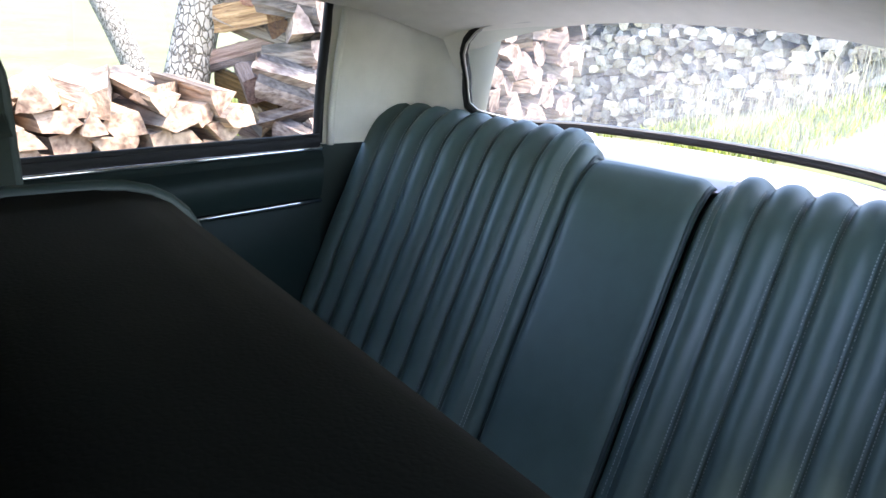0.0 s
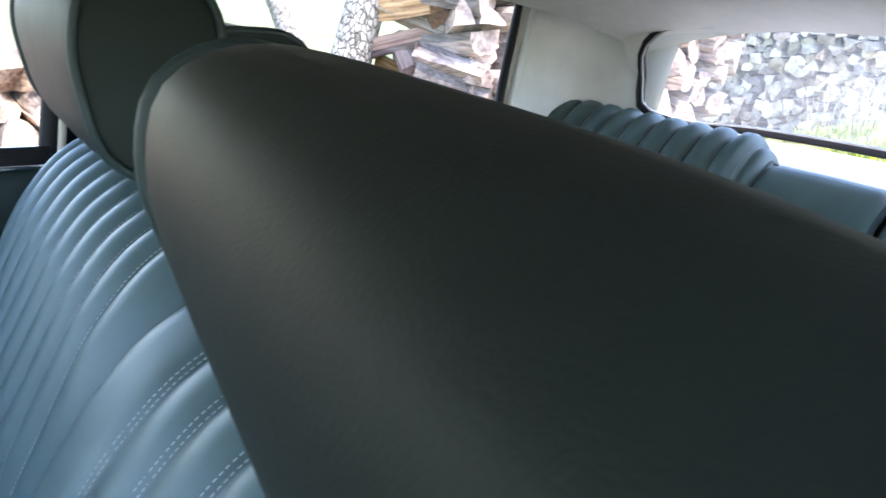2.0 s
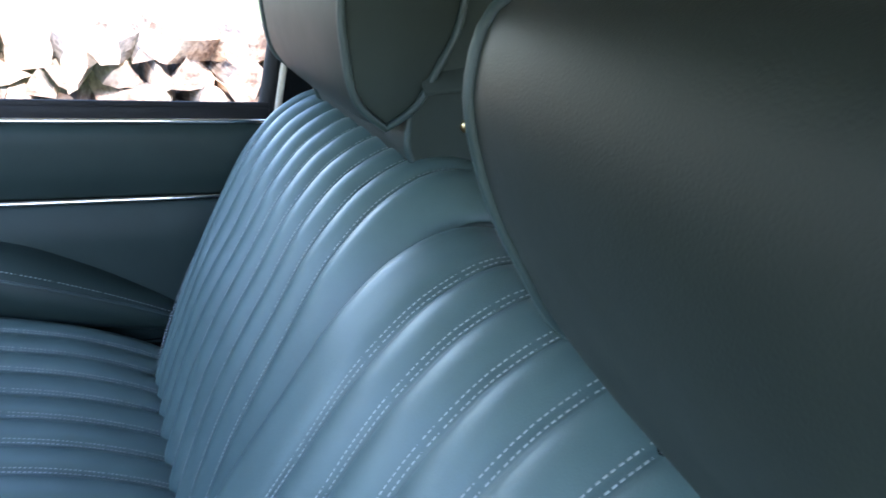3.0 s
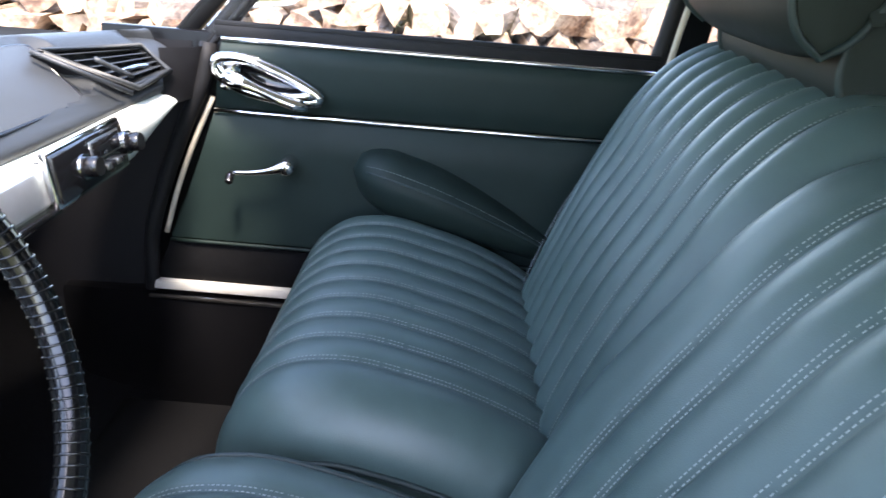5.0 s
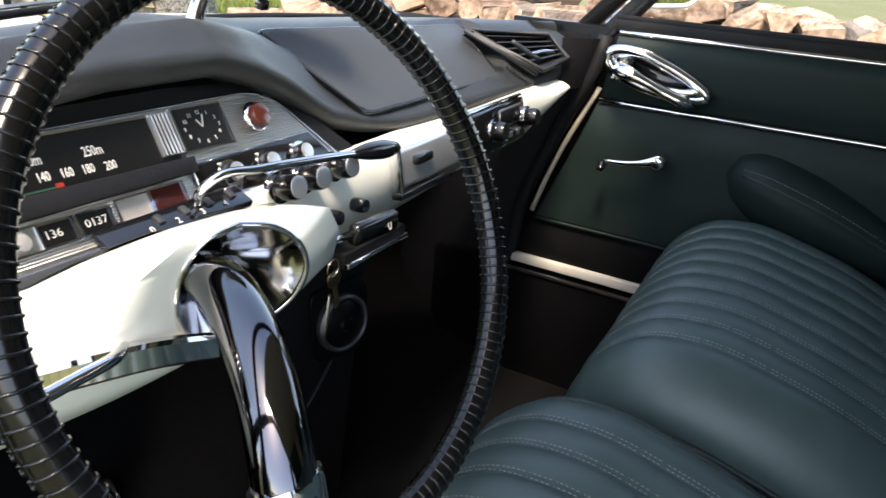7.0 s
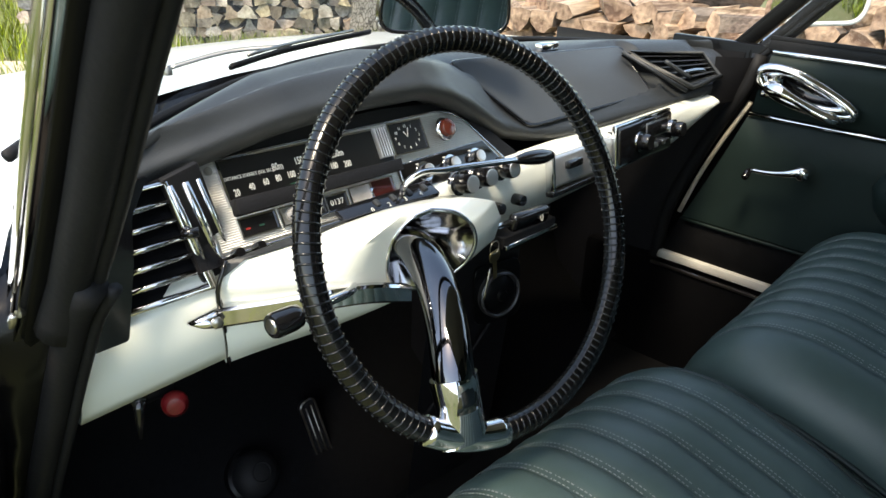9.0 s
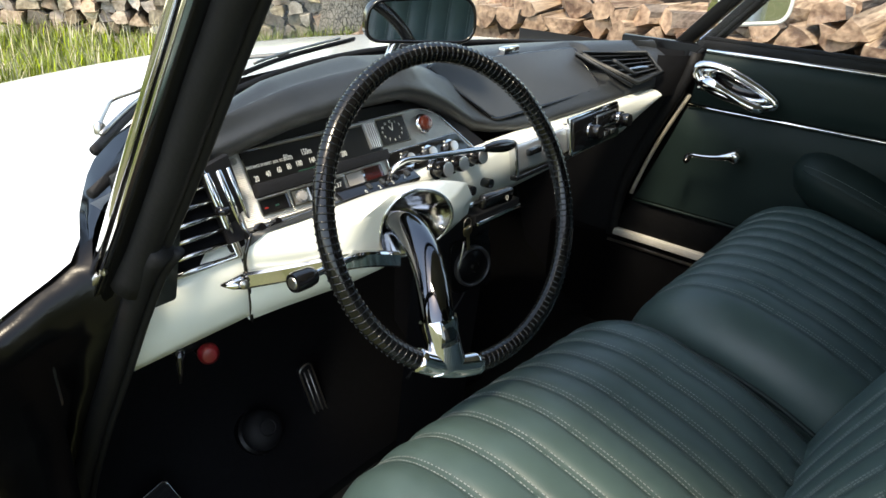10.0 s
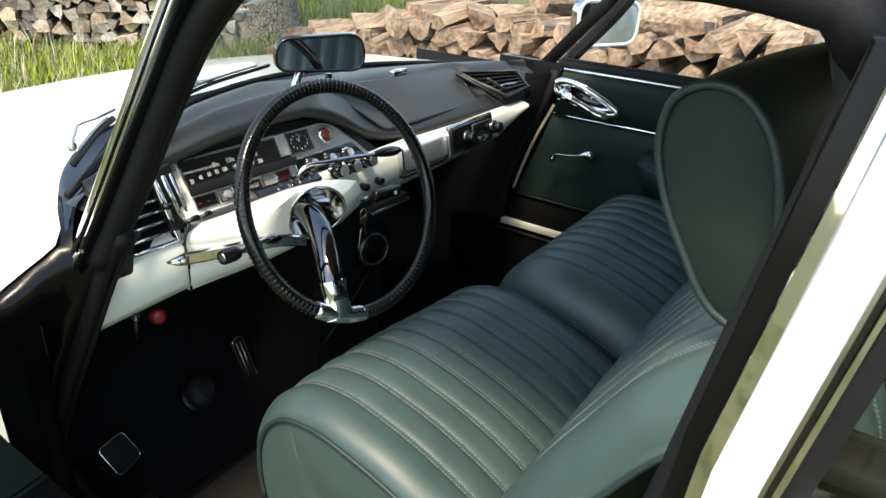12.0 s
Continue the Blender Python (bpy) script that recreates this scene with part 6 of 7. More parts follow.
def side_board():
    s = thing("footwell_board", "black boarded heater box beside the pedals with piped edge", "footwell panel")
    # slightly bowed board across the middle of the car, facing the driver
    rows = []
    for k, x in enumerate(np.linspace(-0.15, 0.08, 8)):
        rows.append([(x, 0.80 + 0.06 * t + 0.10 * max(0, -x), 0.69 - 0.62 * t) for t in np.linspace(0, 1, 8)])
    raw("board", *sheet_geo(rows), CARD, s, "black fabric board")
    raw("board_side", *sheet_geo([[(0.08, 0.80 + 0.06 * t, 0.69 - 0.62 * t), (0.082, 1.1, 0.69 - 0.62 * t)] for t in np.linspace(0, 1, 6)]), CARD, s)
    pts = spline([(0.06, 0.820, 0.50), (0.0, 0.824, 0.43), (-0.10, 0.840, 0.325), (-0.145, 0.850, 0.28)], 14)
    tube("seam", [(p[0], p[1] - 0.004, p[2]) for p in pts], 0.004, CARD, s, "stitched seam", n=8)
    m = aim((-0.008, 0.785, 0.528), (-0.25, -0.95, 0.1))
    part("speaker_ring", lathe_bm([(0.037, -0.01), (0.038, 0.004), (0.041, 0.006), (0.045, 0.003), (0.046, -0.012)], 40, m), DULL, s, "dull metal outlet ring")
    part("outlet_flap", lathe_bm([(0.036, 0.0), (0.033, 0.003), (0.012, 0.007), (0.009, 0.012), (0.0, 0.013)], 32, m), BLACKPAINT, s, "black round flap")
    part("outlet_plate", prism_bm(rounded([(-0.052, -0.056), (0.052, -0.056), (0.052, 0.062), (-0.052, 0.062)], 0.02, 4), 0.006, m @ pose(0, 0, -0.012), 0.002), BLACKPAINT, s, "black mounting plate")


side_board()


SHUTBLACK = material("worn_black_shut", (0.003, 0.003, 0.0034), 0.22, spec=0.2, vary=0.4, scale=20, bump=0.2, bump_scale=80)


def seal_line(z):
    """Distance from the car's middle and place along it of the left door opening's front edge."""
    zs = (0.12, 0.30, 0.49, 0.655, 0.765, 0.85, 0.92)
    return float(np.interp(z, zs, (0.792, 0.788, 0.778, 0.768, 0.760, 0.758, 0.757))), float(np.interp(z, zs, (1.07, 1.01, 0.91, 0.81, 0.747, 0.70, 0.66)))


def closing_panels():
    """Kick panels and door shuts that close the footwell at its sides."""
    for s in (-1, 1):
        k = thing("kick_panel_" + ("left" if s < 0 else "right"), "black footwell side panel below the windscreen pillar", "kick panel", kind="structure")
        rows = []
        for z in np.linspace(0.06, 0.90 if s > 0 else 0.78, 8):
            y0 = 0.70 + 0.33 * max(0, 0.82 - z)**1.1 if s > 0 else seal_line(z)[1]
            xi = 0.735 if s > 0 else seal_line(z)[0]
            rows.append([(s * xi, y0, z), (s * (xi - 0.008), y0 + 0.04, z), (s * (xi - 0.015), 1.20, z)])
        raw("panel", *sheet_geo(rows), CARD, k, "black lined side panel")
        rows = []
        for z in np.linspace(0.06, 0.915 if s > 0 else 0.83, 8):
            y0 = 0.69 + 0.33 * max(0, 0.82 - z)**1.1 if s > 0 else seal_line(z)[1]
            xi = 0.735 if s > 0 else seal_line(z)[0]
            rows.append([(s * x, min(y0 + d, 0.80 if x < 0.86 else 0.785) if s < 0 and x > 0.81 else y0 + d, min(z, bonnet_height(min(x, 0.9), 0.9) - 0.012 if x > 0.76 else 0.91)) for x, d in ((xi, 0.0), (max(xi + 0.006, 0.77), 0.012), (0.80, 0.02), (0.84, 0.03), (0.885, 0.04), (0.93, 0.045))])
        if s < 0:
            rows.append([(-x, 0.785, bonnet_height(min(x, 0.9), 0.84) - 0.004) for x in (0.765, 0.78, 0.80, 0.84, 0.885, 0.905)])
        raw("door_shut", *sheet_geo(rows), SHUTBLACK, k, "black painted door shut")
        if s > 0:
            rows = []
            for t in np.linspace(0, 1, 6):
                z = 0.80 + 0.10 * t
                rows.append([(0.595 + 0.03 * t, 0.702 + 0.02 * t, z), (0.66, 0.690 - 0.02 * t, z), (0.728, 0.668 - 0.02 * t, z)])
            raw("corner_trim", *sheet_geo(rows), CARD, k, "black corner trim")
            tube("shut_seal", spline([(0.70, 0.655, 0.905), (0.69, 0.665, 0.84), (0.695, 0.70, 0.765), (0.70, 0.745, 0.66), (0.705, 0.80, 0.50), (0.71, 0.815, 0.36)], 18), 0.016, RUBBER, k, "black rubber shut seal", n=10)
        else:
            tube("shut_lip", spline([(-0.792, 0.722, 0.832), (-0.794, 0.776, 0.775), (-0.796, 0.849, 0.673), (-0.798, 0.936, 0.556), (-0.80, 1.026, 0.426)], 20), 0.0035, STEEL, k, "thin bright lip", n=8)
            part("vent_end_plate", prism_bm(rounded([(-0.640, 0.914), (-0.662, 0.876), (-0.668, 0.826), (-0.686, 0.742), (-0.724, 0.742), (-0.724, 0.90)], 0.004, 2), 0.004, Matrix(((1, 0, 0, 0), (0, 0, -1, 0.764), (0, 1, 0, 0), (0, 0, 0, 1)))), GLOSSBLACK, k, "black plate closing the vent's outer end")
            part("check_bracket", box_bm((0.016, 0.07, 0.06), 0.004, 2, pose(-0.842, 0.845, 0.655, 0, 0, 12)), STEEL, k, "bright door-check bracket")
            part("check_bolt", lathe_bm([(0.013, 0.0), (0.013, 0.012), (0.008, 0.014), (0.006, 0.028), (0.0, 0.029)], 12, aim((-0.850, 0.835, 0.645), (-0.9, -0.4, 0))), STEEL, k, "bright bolt")
            tube("wiring", spline([(-0.86, 0.83, 0.765), (-0.85, 0.832, 0.745), (-0.862, 0.84, 0.72), (-0.85, 0.86, 0.69)], 14), 0.006, RUBBER, k, "black cable", n=8)
            part("shut_scuff", box_bm((0.004, 0.016, 0.10), 0.001, 1, pose(-0.893, 0.93, 0.42, 0, 0, 0)), STEEL, k, "bare metal scuff")


closing_panels()


def left_frame():
    """Outer edge of the closed rear door behind the centre pillar, with its window."""
    f = thing("rear_door_frame", "white rear door edge between chrome strips with dark side glass", "door frame", "car doors")
    def band(name, y0, y1, x, th, mat, lab, zl=0.36, zh=1.27):
        lean = 0.150
        ol = [(y0 + (0.93 - zl) * lean * 0.55, zl), (y0, 0.93), (y0 - (zh - 0.93) * lean * 1.05, zh), (y1 - (zh - 0.93) * lean * 1.05, zh), (y1, 0.93), (y1 + (0.93 - zl) * lean * 0.55, zl)]
        return part(name, prism_bm(ol, th, side_plane(x, True), bevel=min(0.003, abs(y1 - y0) * 0.25)), mat, f, lab)
    band("gap_strip", -0.192, -0.216, -0.742, 0.02, BLACKPAINT, "black gap")
    band("chrome_edge", -0.211, -0.2255, -0.765, 0.014, CHROME, "chrome door edge")
    band("painted_edge", -0.2245, -0.2615, -0.772, 0.022, WHITE, "white painted window frame")
    band("chrome_bead", -0.261, -0.2655, -0.770, 0.020, STEEL, "worn bright bead")
    band("dark_channel", -0.2655, -0.2710, -0.768, 0.014, GLOSSBLACK, "black channel")
    band("chrome_bead", -0.2710, -0.2760, -0.770, 0.018, CHROME, "thin chrome bead")
    band("rubber_channel", -0.2760, -0.294, -0.766, 0.016, RUBBER, "grey rubber channel")
    g = raw("side_pane", [(-0.775, -0.285, 0.93), (-0.735, -0.345, 1.27), (-0.70, -1.17, 1.25), (-0.755, -1.17, 0.93)], [(0, 1, 2, 3)], GLASS, f, "dark side window pane", smooth=False)
    g.visible_shadow = False


left_frame()


def right_glass():
    for nm, y0, y1, t0, t1 in (("side_window_front", 0.66, -0.215, 0.47, -0.28), ("side_window_rear", -0.29, -1.165, -0.36, -1.17)):
        w = thing(nm, "clear raised side window", "window", kind="structure")
        g = raw("pane", [(0.722, y0, 0.92), (0.722, y1, 0.92), (0.712, t1, 1.27), (0.712, t0, 1.27)], [(0, 1, 2, 3)], GLASS, w, "clear side pane", smooth=False)
        g.visible_shadow = False


right_glass()


def driver_door():
    """Front door swung wide open on its hinge."""
    d = thing("driver_door", "open front car door trimmed in green leather", "car door", "car doors")
    door_card(d, -1, -0.205, 0.64, front_curve, 0.915, 0.778, 0.492)
    handle(d, -1)
    crank(d, -1)
    armrest(d, -1)
    hinge = Matrix.Translation((-0.84, 0.86, 0))
    d.matrix_world = hinge @ Matrix.Rotation(radians(-82), 4, "Z") @ hinge.inverted()
    return d


driver_door()

mat_ob = thing("floor_mat", "worn brown-black rubber floor mat", "floor mat")
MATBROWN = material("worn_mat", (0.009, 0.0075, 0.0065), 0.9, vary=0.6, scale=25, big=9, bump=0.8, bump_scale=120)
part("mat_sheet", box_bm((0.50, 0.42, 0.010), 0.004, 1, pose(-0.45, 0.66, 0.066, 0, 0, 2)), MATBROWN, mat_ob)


# ---------- outside: ground, firewood, trees, grass ----------
def wood_material(name, dark, light, src, end):
    """Cut or split timber, each billet of its own tone; fibres run along local x."""
    m = bpy.data.materials.new(name)
    m.use_nodes = True
    nt = m.node_tree
    b = nt.nodes["Principled BSDF"]
    b.inputs["Roughness"].default_value = 0.85
    b.inputs["Specular IOR Level"].default_value = 0.25
    co = nt.nodes.new("ShaderNodeTexCoord")
    mp = nt.nodes.new("ShaderNodeMapping")
    mp.inputs["Scale"].default_value = (1.0, 1.0, 1.0) if end else (0.12, 1.0, 1.0)
    nt.links.new(co.outputs["Object"], mp.inputs[0])
    n1 = nt.nodes.new("ShaderNodeTexNoise")
    n1.inputs["Scale"].default_value, n1.inputs["Detail"].default_value = (34 if end else 55), 5
    n2 = nt.nodes.new("ShaderNodeTexNoise")
    n2.inputs["Scale"].default_value, n2.inputs["Detail"].default_value = 7, 3
    for n in (n1, n2):
        nt.links.new(mp.outputs[0], n.inputs["Vector"])
    add = nt.nodes.new("ShaderNodeMath")
    add.operation = "MULTIPLY_ADD"
    nt.links.new(n1.outputs["Fac"], add.inputs[0])
    add.inputs[1].default_value = 0.9
    nt.links.new(n2.outputs["Fac"], add.inputs[2])
    rg = nt.nodes.new("ShaderNodeMapRange")
    rg.inputs[1].default_value, rg.inputs[2].default_value = 0.72, 1.18
    nt.links.new(add.outputs[0], rg.inputs[0])
    mix = nt.nodes.new("ShaderNodeMix")
    mix.data_type = "RGBA"
    mix.inputs[6].default_value, mix.inputs[7].default_value = (*dark, 1), (*light, 1)
    nt.links.new(rg.outputs[0], mix.inputs[0])
    hs = nt.nodes.new("ShaderNodeHueSaturation")
    nt.links.new(mix.outputs[2], hs.inputs["Color"])
    if src == "object":
        rnd = nt.nodes.new("ShaderNodeObjectInfo").outputs["Random"]
    else:
        rnd = nt.nodes.new("ShaderNodeNewGeometry").outputs["Random Per Island"]
    for key, mul, lo, hi in (("Value", 1.0, 0.34, 1.5), ("Saturation", 7.31, 0.6, 1.35), ("Hue", 13.7, 0.475, 0.515)):
        f = nt.nodes.new("ShaderNodeMath")
        f.operation = "MULTIPLY"
        nt.links.new(rnd, f.inputs[0])
        f.inputs[1].default_value = mul
        g = nt.nodes.new("ShaderNodeMath")
        g.operation = "FRACT"
        nt.links.new(f.outputs[0], g.inputs[0])
        r = nt.nodes.new("ShaderNodeMapRange")
        r.inputs[3].default_value, r.inputs[4].default_value = lo, hi
        nt.links.new(g.outputs[0], r.inputs[0])
        nt.links.new(r.outputs[0], hs.inputs[key])
    nt.links.new(hs.outputs[0], b.inputs["Base Color"])
    bn = nt.nodes.new("ShaderNodeBump")
    bn.inputs["Strength"].default_value, bn.inputs["Distance"].default_value = 0.9, 0.012
    nt.links.new(add.outputs[0], bn.inputs["Height"])
    nt.links.new(bn.outputs[0], b.inputs["Normal"])
    return m


END_NEAR = wood_material("sawn_wood_end", (0.12, 0.055, 0.028), (0.44, 0.25, 0.13), "object", True)
SIDE_NEAR = wood_material("split_wood_side", (0.12, 0.06, 0.03), (0.46, 0.30, 0.17), "object", False)
BARK_NEAR = wood_material("billet_bark", (0.05, 0.035, 0.026), (0.20, 0.14, 0.10), "object", False)
END_FAR = wood_material("weathered_wood_end", (0.24, 0.19, 0.135), (0.57, 0.48, 0.37), "island", True)
SIDE_FAR = wood_material("weathered_wood_side", (0.23, 0.18, 0.125), (0.58, 0.50, 0.385), "island", False)
BARK_FAR = wood_material("weathered_bark", (0.05, 0.042, 0.035), (0.20, 0.17, 0.14), "island", False)
GRASS = material("grass_ground", (0.11, 0.135, 0.058), 0.95, second=(0.17, 0.16, 0.09), scale=6, big=0.6, bump=0.6, bump_scale=60, spec=0.1)
BLADE = material("grass_blades", (0.22, 0.265, 0.05), 0.6, vary=0.3, scale=3, big=0.6, island=0.6, spec=0.25)
STALK = material("dry_stalks", (0.50, 0.45, 0.30), 0.8, vary=0.2, scale=3, island=0.35, spec=0.2)
SAND = material("sandy_soil", (0.50, 0.42, 0.30), 0.95, vary=0.25, scale=14, big=2, bump=0.8, bump_scale=50, spec=0.1)


def bark_material(name, plate, crack):
    """Bark broken into pale plates by a net of dark cracks."""
    m = bpy.data.materials.new(name)
    m.use_nodes = True
    nt = m.node_tree
    b = nt.nodes["Principled BSDF"]
    b.inputs["Roughness"].default_value = 0.95
    b.inputs["Specular IOR Level"].default_value = 0.15
    co = nt.nodes.new("ShaderNodeTexCoord")
    mp = nt.nodes.new("ShaderNodeMapping")
    mp.inputs["Scale"].default_value = (1.0, 1.0, 0.6)
    nt.links.new(co.outputs["Object"], mp.inputs[0])
    ns = nt.nodes.new("ShaderNodeTexNoise")
    ns.inputs["Scale"].default_value, ns.inputs["Detail"].default_value = 16, 5
    nt.links.new(mp.outputs[0], ns.inputs["Vector"])
    warp = nt.nodes.new("ShaderNodeMix")
    warp.data_type = "VECTOR"
    warp.inputs[0].default_value = 0.05
    nt.links.new(mp.outputs[0], warp.inputs[4])
    nt.links.new(ns.outputs["Color"], warp.inputs[5])
    vo = nt.nodes.new("ShaderNodeTexVoronoi")
    vo.feature = "DISTANCE_TO_EDGE"
    vo.inputs["Scale"].default_value = 34
    nt.links.new(warp.outputs[1], vo.inputs["Vector"])
    rg = nt.nodes.new("ShaderNodeMapRange")
    rg.inputs[1].default_value, rg.inputs[2].default_value = 0.01, 0.12
    nt.links.new(vo.outputs["Distance"], rg.inputs[0])
    tone = nt.nodes.new("ShaderNodeMix")
    tone.data_type = "RGBA"
    tone.inputs[6].default_value, tone.inputs[7].default_value = (*(c * 0.6 for c in plate), 1), (*(c * 1.3 for c in plate), 1)
    nt.links.new(ns.outputs["Fac"], tone.inputs[0])
    mix = nt.nodes.new("ShaderNodeMix")
    mix.data_type = "RGBA"
    mix.inputs[6].default_value = (*crack, 1)
    nt.links.new(rg.outputs[0], mix.inputs[0])
    nt.links.new(tone.outputs[2], mix.inputs[7])
    nt.links.new(mix.outputs[2], b.inputs["Base Color"])
    bn = nt.nodes.new("ShaderNodeBump")
    bn.inputs["Strength"].default_value, bn.inputs["Distance"].default_value = 0.8, 0.012
    nt.links.new(rg.outputs[0], bn.inputs["Height"])
    nt.links.new(bn.outputs[0], b.inputs["Normal"])
    return m


TRUNK = bark_material("grey_tree_bark", (0.33, 0.30, 0.26), (0.07, 0.06, 0.05))
LEAF = material("fresh_leaves", (0.10, 0.19, 0.03), 0.55, vary=0.3, scale=4, island=0.4, spec=0.3)


def land(x, y):
    """Height of the ground: level round the car, rising behind it and gently beyond the low stack."""
    z = GROUND + 0.03 * noise.noise((x * 0.5, y * 0.5, 0))
    if y < -2.5:
        k = max(0.03, 0.285 - 0.063 * x) if x > 0 else 0.285
        z += min(1.9, k * min(6.5, -2.5 - y))
    z += 0.03 * max(0.0, math.hypot(x, y) - 14)
    return z


def ground():
    ax = np.unique(np.r_[np.linspace(-150, -12, 18), np.linspace(-12, 12, 49), np.linspace(12, 150, 18)])
    rows = [[(x, y, land(x, y)) for y in ax] for x in ax]
    g = raw("ground", *sheet_geo(rows), GRASS)
    tagged(g, "grassy meadow ground rising gently behind the car", "ground", kind="structure")
    rnd = random.Random(2)
    vs, n = [(0.8, 6.4, land(0.8, 6.4) + 0.03)], 28
    for k in range(n):
        a = 2 * math.pi * k / n
        r = 1.1 + 0.35 * noise.noise((math.cos(a) * 2, math.sin(a) * 2, 5))
        x, y = -0.7 + 1.9 * r * math.cos(a), 6.7 + 0.85 * r * math.sin(a)
        vs.append((x, y, land(x, y) + 0.012))
    vs[0] = (-0.7, 6.7, land(-0.7, 6.7) + 0.03)
    s = raw("bare_earth", vs, [(0, 1 + k, 1 + (k + 1) % n) for k in range(n)], SAND)
    tagged(s, "bare sandy patch in the grass", "ground", kind="structure")


ground()

SHAPES = (((-0.5, -0.45), (0.5, -0.5), (0.28, 0.2), (0.0, 0.52), (-0.26, 0.15)),
          ((-0.5, 0.42), (-0.2, -0.1), (0.04, -0.52), (0.3, -0.05), (0.5, 0.48), (0.0, 0.5)),
          ((-0.5, -0.5), (0.46, -0.46), (0.52, 0.36), (0.1, 0.5), (-0.4, 0.46)),
          ((-0.5, -0.4), (0.5, -0.44), (0.42, 0.1), (0.2, 0.42), (-0.1, 0.52), (-0.4, 0.26)),
          ((-0.48, 0.4), (-0.44, -0.2), (-0.2, -0.48), (0.2, -0.5), (0.46, -0.2), (0.5, 0.44)),
          ((-0.5, -0.1), (-0.2, -0.5), (0.5, -0.3), (0.3, 0.5), (-0.2, 0.4)))


def billet_geo(rnd):
    """A split billet of unit section and half-metre length along x: sections, material of every face."""
    shape = SHAPES[rnd.randrange(len(SHAPES))]
    prof = []
    for k, p in enumerate(shape):
        q = shape[(k + 1) % len(shape)]
        prof.append((p[0] * rnd.uniform(0.92, 1.06), p[1] * rnd.uniform(0.92, 1.06)))
        t = rnd.uniform(0.4, 0.6)
        prof.append((p[0] + (q[0] - p[0]) * t + rnd.uniform(-0.05, 0.05), p[1] + (q[1] - p[1]) * t + rnd.uniform(-0.05, 0.05)))
    m = len(prof)
    rows = []
    cut = rnd.uniform(-0.12, 0.12)
    for t in (-0.5, -0.3, 0.05, 0.5):
        rows.append([(t * 0.5 + (cut * p[0] * 0.3 if abs(t) > 0.4 else 0), p[0] + rnd.uniform(-0.04, 0.04), p[1] + rnd.uniform(-0.04, 0.04)) for p in prof])
    v, f = sheet_geo(rows, closed_v=True)
    bark = rnd.randrange(m)
    mats = [2 if (k % m - bark) % m < 3 else 1 for k in range(len(f))]
    v = list(v) + [(-0.25 - 0.01, 0.02, -0.02)]
    f += [((k + 1) % m, k, len(v) - 1) for k in range(m)] + [tuple(3 * m + k for k in range(m))]
    mats += [0] * (m + 1)
    return v, f, mats


def billet_mesh(v, f, mats, ms):
    me = bpy.data.meshes.new("billet")
    me.from_pydata(v, [], f)
    for q in ms:
        me.materials.append(q)
    me.polygons.foreach_set("material_index", mats)
    me.update()
    return me


def log_stack(label, start, way, length, height, seed, near, size=(0.11, 0.24), rise=0.125, depth=0.5, limit=300, jumble=0.0, grey=False):
    """Split firewood laid in courses along a line, cut ends to the side."""
    rnd = random.Random(seed)
    st = thing("firewood_stack", label, "firewood stack", "firewood stacks")
    ms = (END_NEAR, SIDE_NEAR, BARK_NEAR) if near and not grey else (END_FAR, SIDE_FAR, BARK_FAR)
    geos = [billet_geo(rnd) for _ in range(22)]
    datas = [billet_mesh(*g, ms) for g in geos] if near else []
    way = Vector(way).normalized()
    across = Vector((way.y, -way.x, 0))
    vs, fs, mt = [], [], []
    count = 0
    places = []
    for layer in ((0, 1) if near else (0,)):
        level = -0.02
        top = max(height(s) for s in np.linspace(0, length, 30))
        while level < top:
            h = rise * rnd.uniform(0.85, 1.2)
            s = rnd.uniform(-0.1, 0.05)
            while s < length:
                w = rnd.uniform(*size)
                bump = 0.035 * noise.noise((s * 1.7, level * 2.0, seed))
                if level + h * 0.5 < height(s):
                    last = level + h * 1.5 > height(s)
                    p = Vector(start) + way * (s + w / 2) + across * (rnd.uniform(-0.05, 0.05) - layer * 0.46)
                    p.z = land(p.x, p.y) + level + h / 2 + bump
                    yaw = math.atan2(across.y, across.x) + math.pi + rnd.uniform(-0.14, 0.14)
                    roll = rnd.uniform(-0.3, 0.3) * (1 + 4 * jumble)
                    yaw += rnd.gauss(0, 0.35) * jumble
                    hh = h * rnd.uniform(0.95, 1.22)
                    if last and rnd.random() < 0.5:
                        yaw += rnd.choice((-1, 1)) * rnd.uniform(0.1, 0.8)
                        roll = rnd.uniform(0, 6.28)
                        hh *= 1.15
                    mm = (Matrix.Translation(p) @ Matrix.Rotation(yaw, 4, "Z") @ Matrix.Rotation(rnd.uniform(-0.1, 0.1) * (1 + 2 * jumble), 4, "Y")
                          @ Matrix.Rotation(roll + (math.pi if rnd.random() < 0.5 else 0), 4, "X") @ Matrix.Diagonal((depth / 0.5 * rnd.uniform(0.85, 1.1), w * 1.02, hh, 1)))
                    places.append((layer, mm, rnd.randrange(22)))
                s += w
            level += h * 0.93
    for layer, mm, k in places:
        if near and layer == 0 and count < limit:
            o = new("billet", datas[k])
            o.parent = st
            o.matrix_local = mm
            count += 1
        else:
            v, f, q = geos[k]
            o = len(vs)
            vs += [tuple(mm @ Vector(c)) for c in v]
            fs += [tuple(i + o for i in c) for c in f]
            mt += q
    if vs:
        me = billet_mesh(vs, fs, mt, ms)
        me.name = "billet_heap"
        ob = new("billet_heap", me)
        ob.parent = st
        tagged(ob, kind="stuff")
    return st


def wavy(points, seed, amp):
    xs, hs = [p[0] for p in points], [p[1] for p in points]
    return lambda s: float(np.interp(s, xs, hs)) + amp * noise.noise((s * 1.3, seed, 0.5))


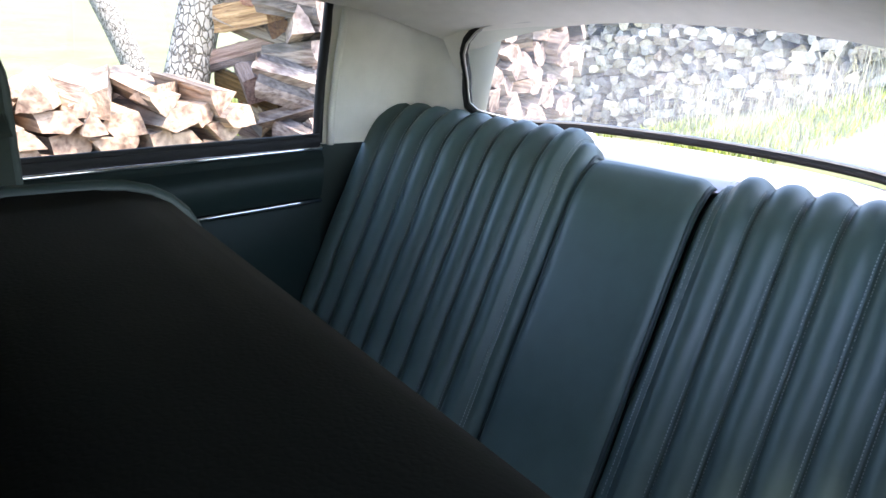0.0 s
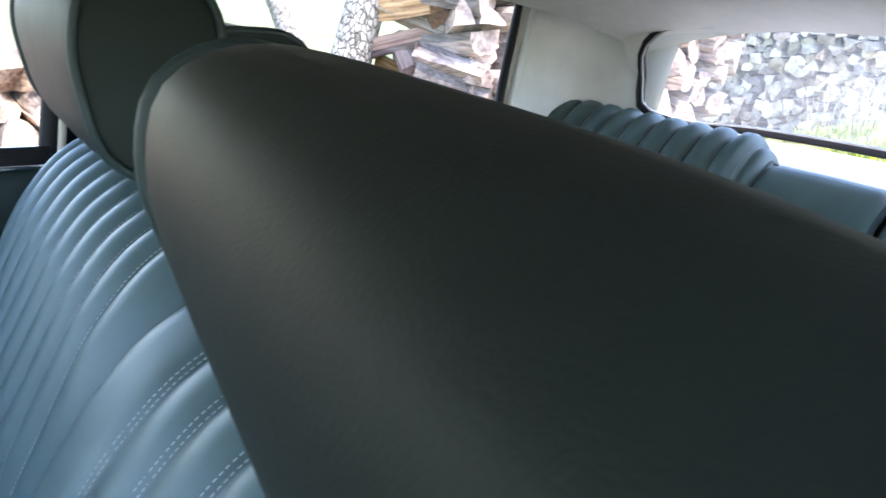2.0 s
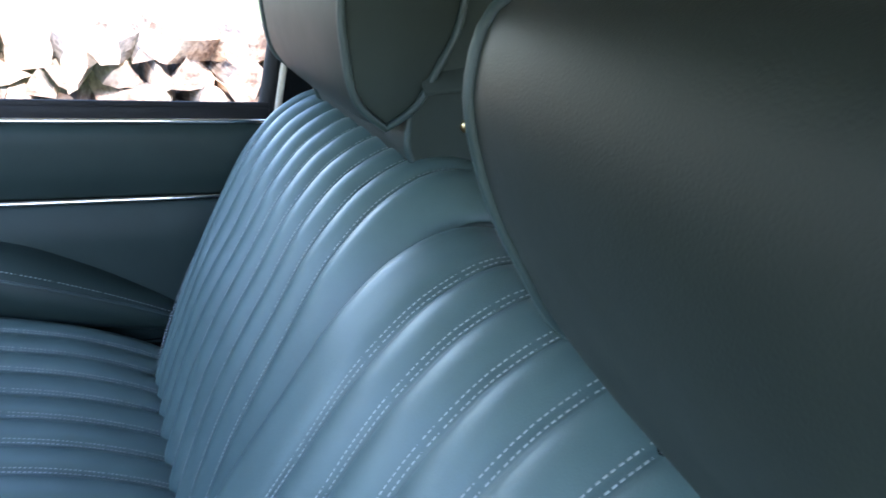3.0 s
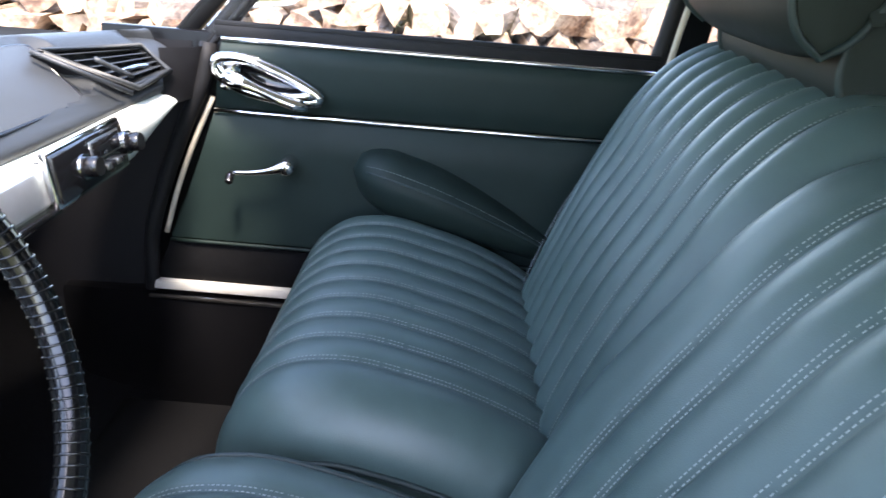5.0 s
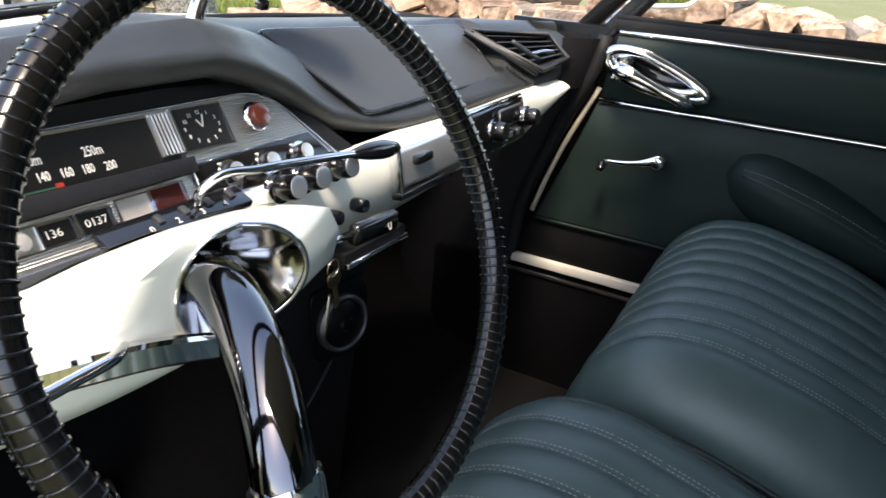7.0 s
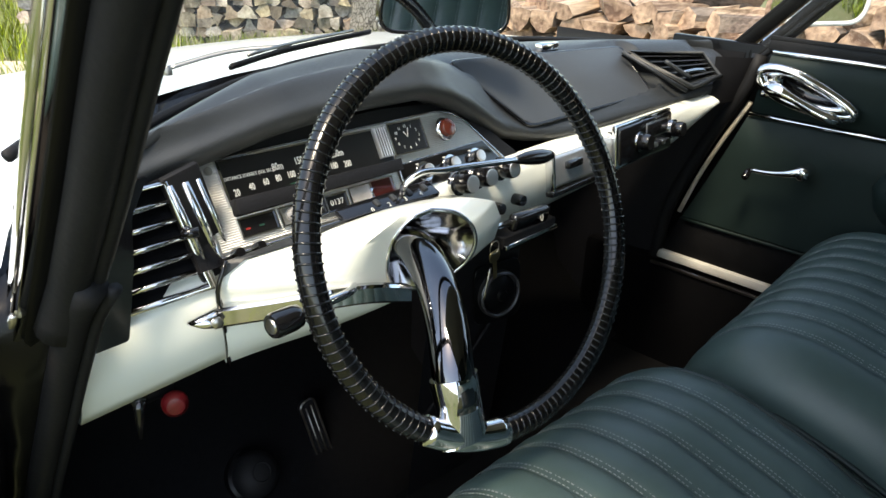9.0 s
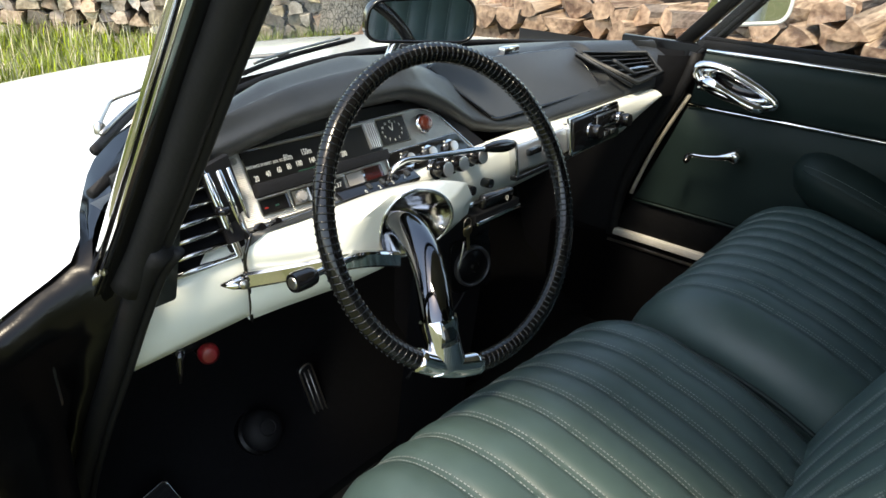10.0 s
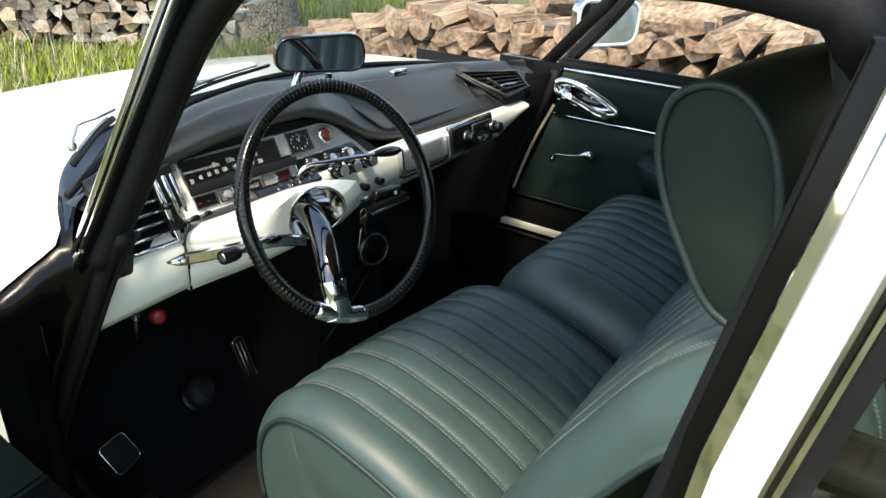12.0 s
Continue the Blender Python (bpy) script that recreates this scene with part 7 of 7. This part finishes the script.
log_stack("low stack of split brown firewood beside the car", (3.0, -1.85, 0), (0, 1, 0), 5.6, wavy(((0, 1.0), (0.7, 1.02), (1.6, 1.0), (3.6, 0.98), (4.6, 0.85), (5.6, 0.5)), 3, 0.06), 5, True, (0.085, 0.19), 0.105)
log_stack("tall stack of rough split firewood behind a tree", (3.05, -4.7, 0), (0, 1, 0), 2.25, wavy(((0, 1.9), (2.0, 1.85), (2.25, 1.6)), 8, 0.06), 21, True, (0.10, 0.21), 0.118, limit=240, jumble=1.0)
log_stack("long wall of grey weathered firewood on the bank", (8.5, -7.2, 0), (-1, 0, 0), 10.5, wavy(((0, 1.5), (10.5, 1.6)), 4, 0.10), 9, False, (0.075, 0.18), 0.088)
log_stack("low grey firewood stack across the meadow", (4.75, 6.45, 0), (-0.75, 0.66, 0), 3.4, wavy(((0, 1.05), (3.4, 1.0)), 6, 0.12), 13, True, (0.10, 0.22), 0.11, grey=True)
log_stack("distant grey firewood row beyond the grass", (3.0, 14.5, 0), (-1, -0.05, 0), 12, wavy(((0, 1.2), (12, 1.1)), 2, 0.12), 17, False, (0.14, 0.30), 0.15)


def tree(label, base, top, r0, r1, seed, crown_r, leaves):
    rnd = random.Random(seed)
    t = thing("tree", label, "tree", "trees")
    base, top = Vector(base), Vector(top)
    base.z = land(base.x, base.y) - 0.05
    rows = []
    n = 30
    for i in range(25):
        u = i / 24
        c = base.lerp(top, u) + Vector((0.06 * noise.noise((u * 3, seed, 0)), 0.06 * noise.noise((u * 3, 0, seed)), 0))
        r = (r0 + (r1 - r0) * u) * (1 + 0.5 * math.exp(-u * 14))
        row = []
        for k in range(n):
            a = 2 * math.pi * k / n
            q = r * (1 + 0.09 * noise.noise((math.cos(a) * 3.2, math.sin(a) * 3.2, c.z * 1.5 + seed)) + 0.06 * noise.noise((math.cos(a) * 9, math.sin(a) * 9, c.z * 9)))
            row.append((c.x + q * math.cos(a), c.y + q * math.sin(a), c.z))
        rows.append(row)
    raw("trunk", *sheet_geo(rows, closed_v=True), TRUNK, t, "rough grey bark trunk")
    vs, fs = [], []
    for k in range(7):
        a = rnd.uniform(0, 6.28)
        s = base.lerp(top, rnd.uniform(0.72, 1.0))
        e = s + Vector((math.cos(a) * crown_r * 0.8, math.sin(a) * crown_r * 0.8, rnd.uniform(0.4, 1.4)))
        mid = s.lerp(e, 0.5) + Vector((0, 0, 0.25))
        pts = spline([tuple(s), tuple(mid), tuple(e)], 9)
        tube("limb", pts, [r1 * 0.7 * (1 - 0.085 * i) for i in range(9)], TRUNK, t, n=8)
        for _ in range(leaves // 7):
            p = Vector(pts[rnd.randrange(3, 9)]) + Vector((rnd.gauss(0, 0.4), rnd.gauss(0, 0.4), rnd.gauss(0, 0.3)))
            d = Vector((rnd.gauss(0, 1), rnd.gauss(0, 1), rnd.gauss(0, 0.5))).normalized()
            q = d.orthogonal().normalized()
            l = rnd.uniform(0.05, 0.09)
            o = len(vs)
            vs += [p, p + d * l * 0.5 + q * l * 0.28, p + d * l, p + d * l * 0.5 - q * l * 0.28]
            fs.append((o, o + 1, o + 2, o + 3))
    raw("crown", vs, fs, LEAF, t, "open crown of small green leaves", smooth=False)


tree("leaning grey-barked tree trunk beside the firewood", (3.28, -1.96, 0), (3.45, -3.15, 4.6), 0.135, 0.10, 3, 1.8, 5000)
tree("thin leaning tree trunk in the meadow", (6.16, -3.46, 0), (7.61, -2.11, 4.4), 0.13, 0.08, 7, 1.6, 3500)
tree("straight grey tree trunk beside the far stack", (4.45, 6.0, 0), (4.4, 6.05, 4.8), 0.27, 0.2, 11, 2.0, 5000)


def grass(name, label, zones, mat, seed):
    """Blades bent at the tip; zones give extent, number and length."""
    rnd = np.random.RandomState(seed)
    vs, fs = [], []
    for x0, x1, y0, y1, count, lo, hi, wid, keep in zones:
        xs, ys = rnd.uniform(x0, x1, count), rnd.uniform(y0, y1, count)
        for x, y in zip(xs, ys):
            den = noise.noise((x * 0.8, y * 0.8, seed))
            if den < keep or ((x + 0.7) / 1.9)**2 + ((y - 6.7) / 0.85)**2 < 1:
                continue
            h = rnd.uniform(lo, hi) * (0.8 + 0.5 * den)
            a, lean = rnd.uniform(0, 6.28), rnd.uniform(0.1, 0.7) * h
            w = wid * rnd.uniform(0.6, 1.3)
            dx, dy = math.cos(a), math.sin(a)
            z = land(x, y) - 0.01
            o = len(vs)
            vs += [(x - dy * w, y + dx * w, z), (x + dy * w, y - dx * w, z),
                   (x - dy * w * 0.8 + dx * lean * 0.35, y + dx * w * 0.8 + dy * lean * 0.35, z + h * 0.6), (x + dy * w * 0.8 + dx * lean * 0.35, y - dx * w * 0.8 + dy * lean * 0.35, z + h * 0.6),
                   (x + dx * lean, y + dy * lean, z + h)]
            fs += [(o, o + 1, o + 3, o + 2), (o + 2, o + 3, o + 4)]
    g = raw(name, vs, fs, mat, smooth=False)
    tagged(g, label, "grass", kind="stuff")


grass("grass", "fresh green meadow grass in tufts",
      ((-4, 4.2, 3.2, 12, 42000, 0.10, 0.30, 0.006, -0.6), (-1.0, 2.6, -6.9, -3.4, 12000, 0.06, 0.15, 0.007, -0.1), (2.6, 5.5, -6.9, -4.8, 3000, 0.05, 0.12, 0.006, 0.0), (3.6, 9.0, -6.5, 9, 26000, 0.12, 0.34, 0.006, -0.6), (-5, -1.2, -4, 3.2, 4000, 0.08, 0.2, 0.006, -0.3)), BLADE, 3)
grass("dry_grass", "pale dry stalks among the grass",
      ((0.2, 2.6, -6.95, -6.2, 420, 0.3, 0.75, 0.0025, -0.3), (-7, 3.2, 3.4, 12, 4000, 0.25, 0.5, 0.004, -0.2), (2.4, 2.75, -3.5, -1.4, 260, 0.2, 0.6, 0.003, -1)), STALK, 8)
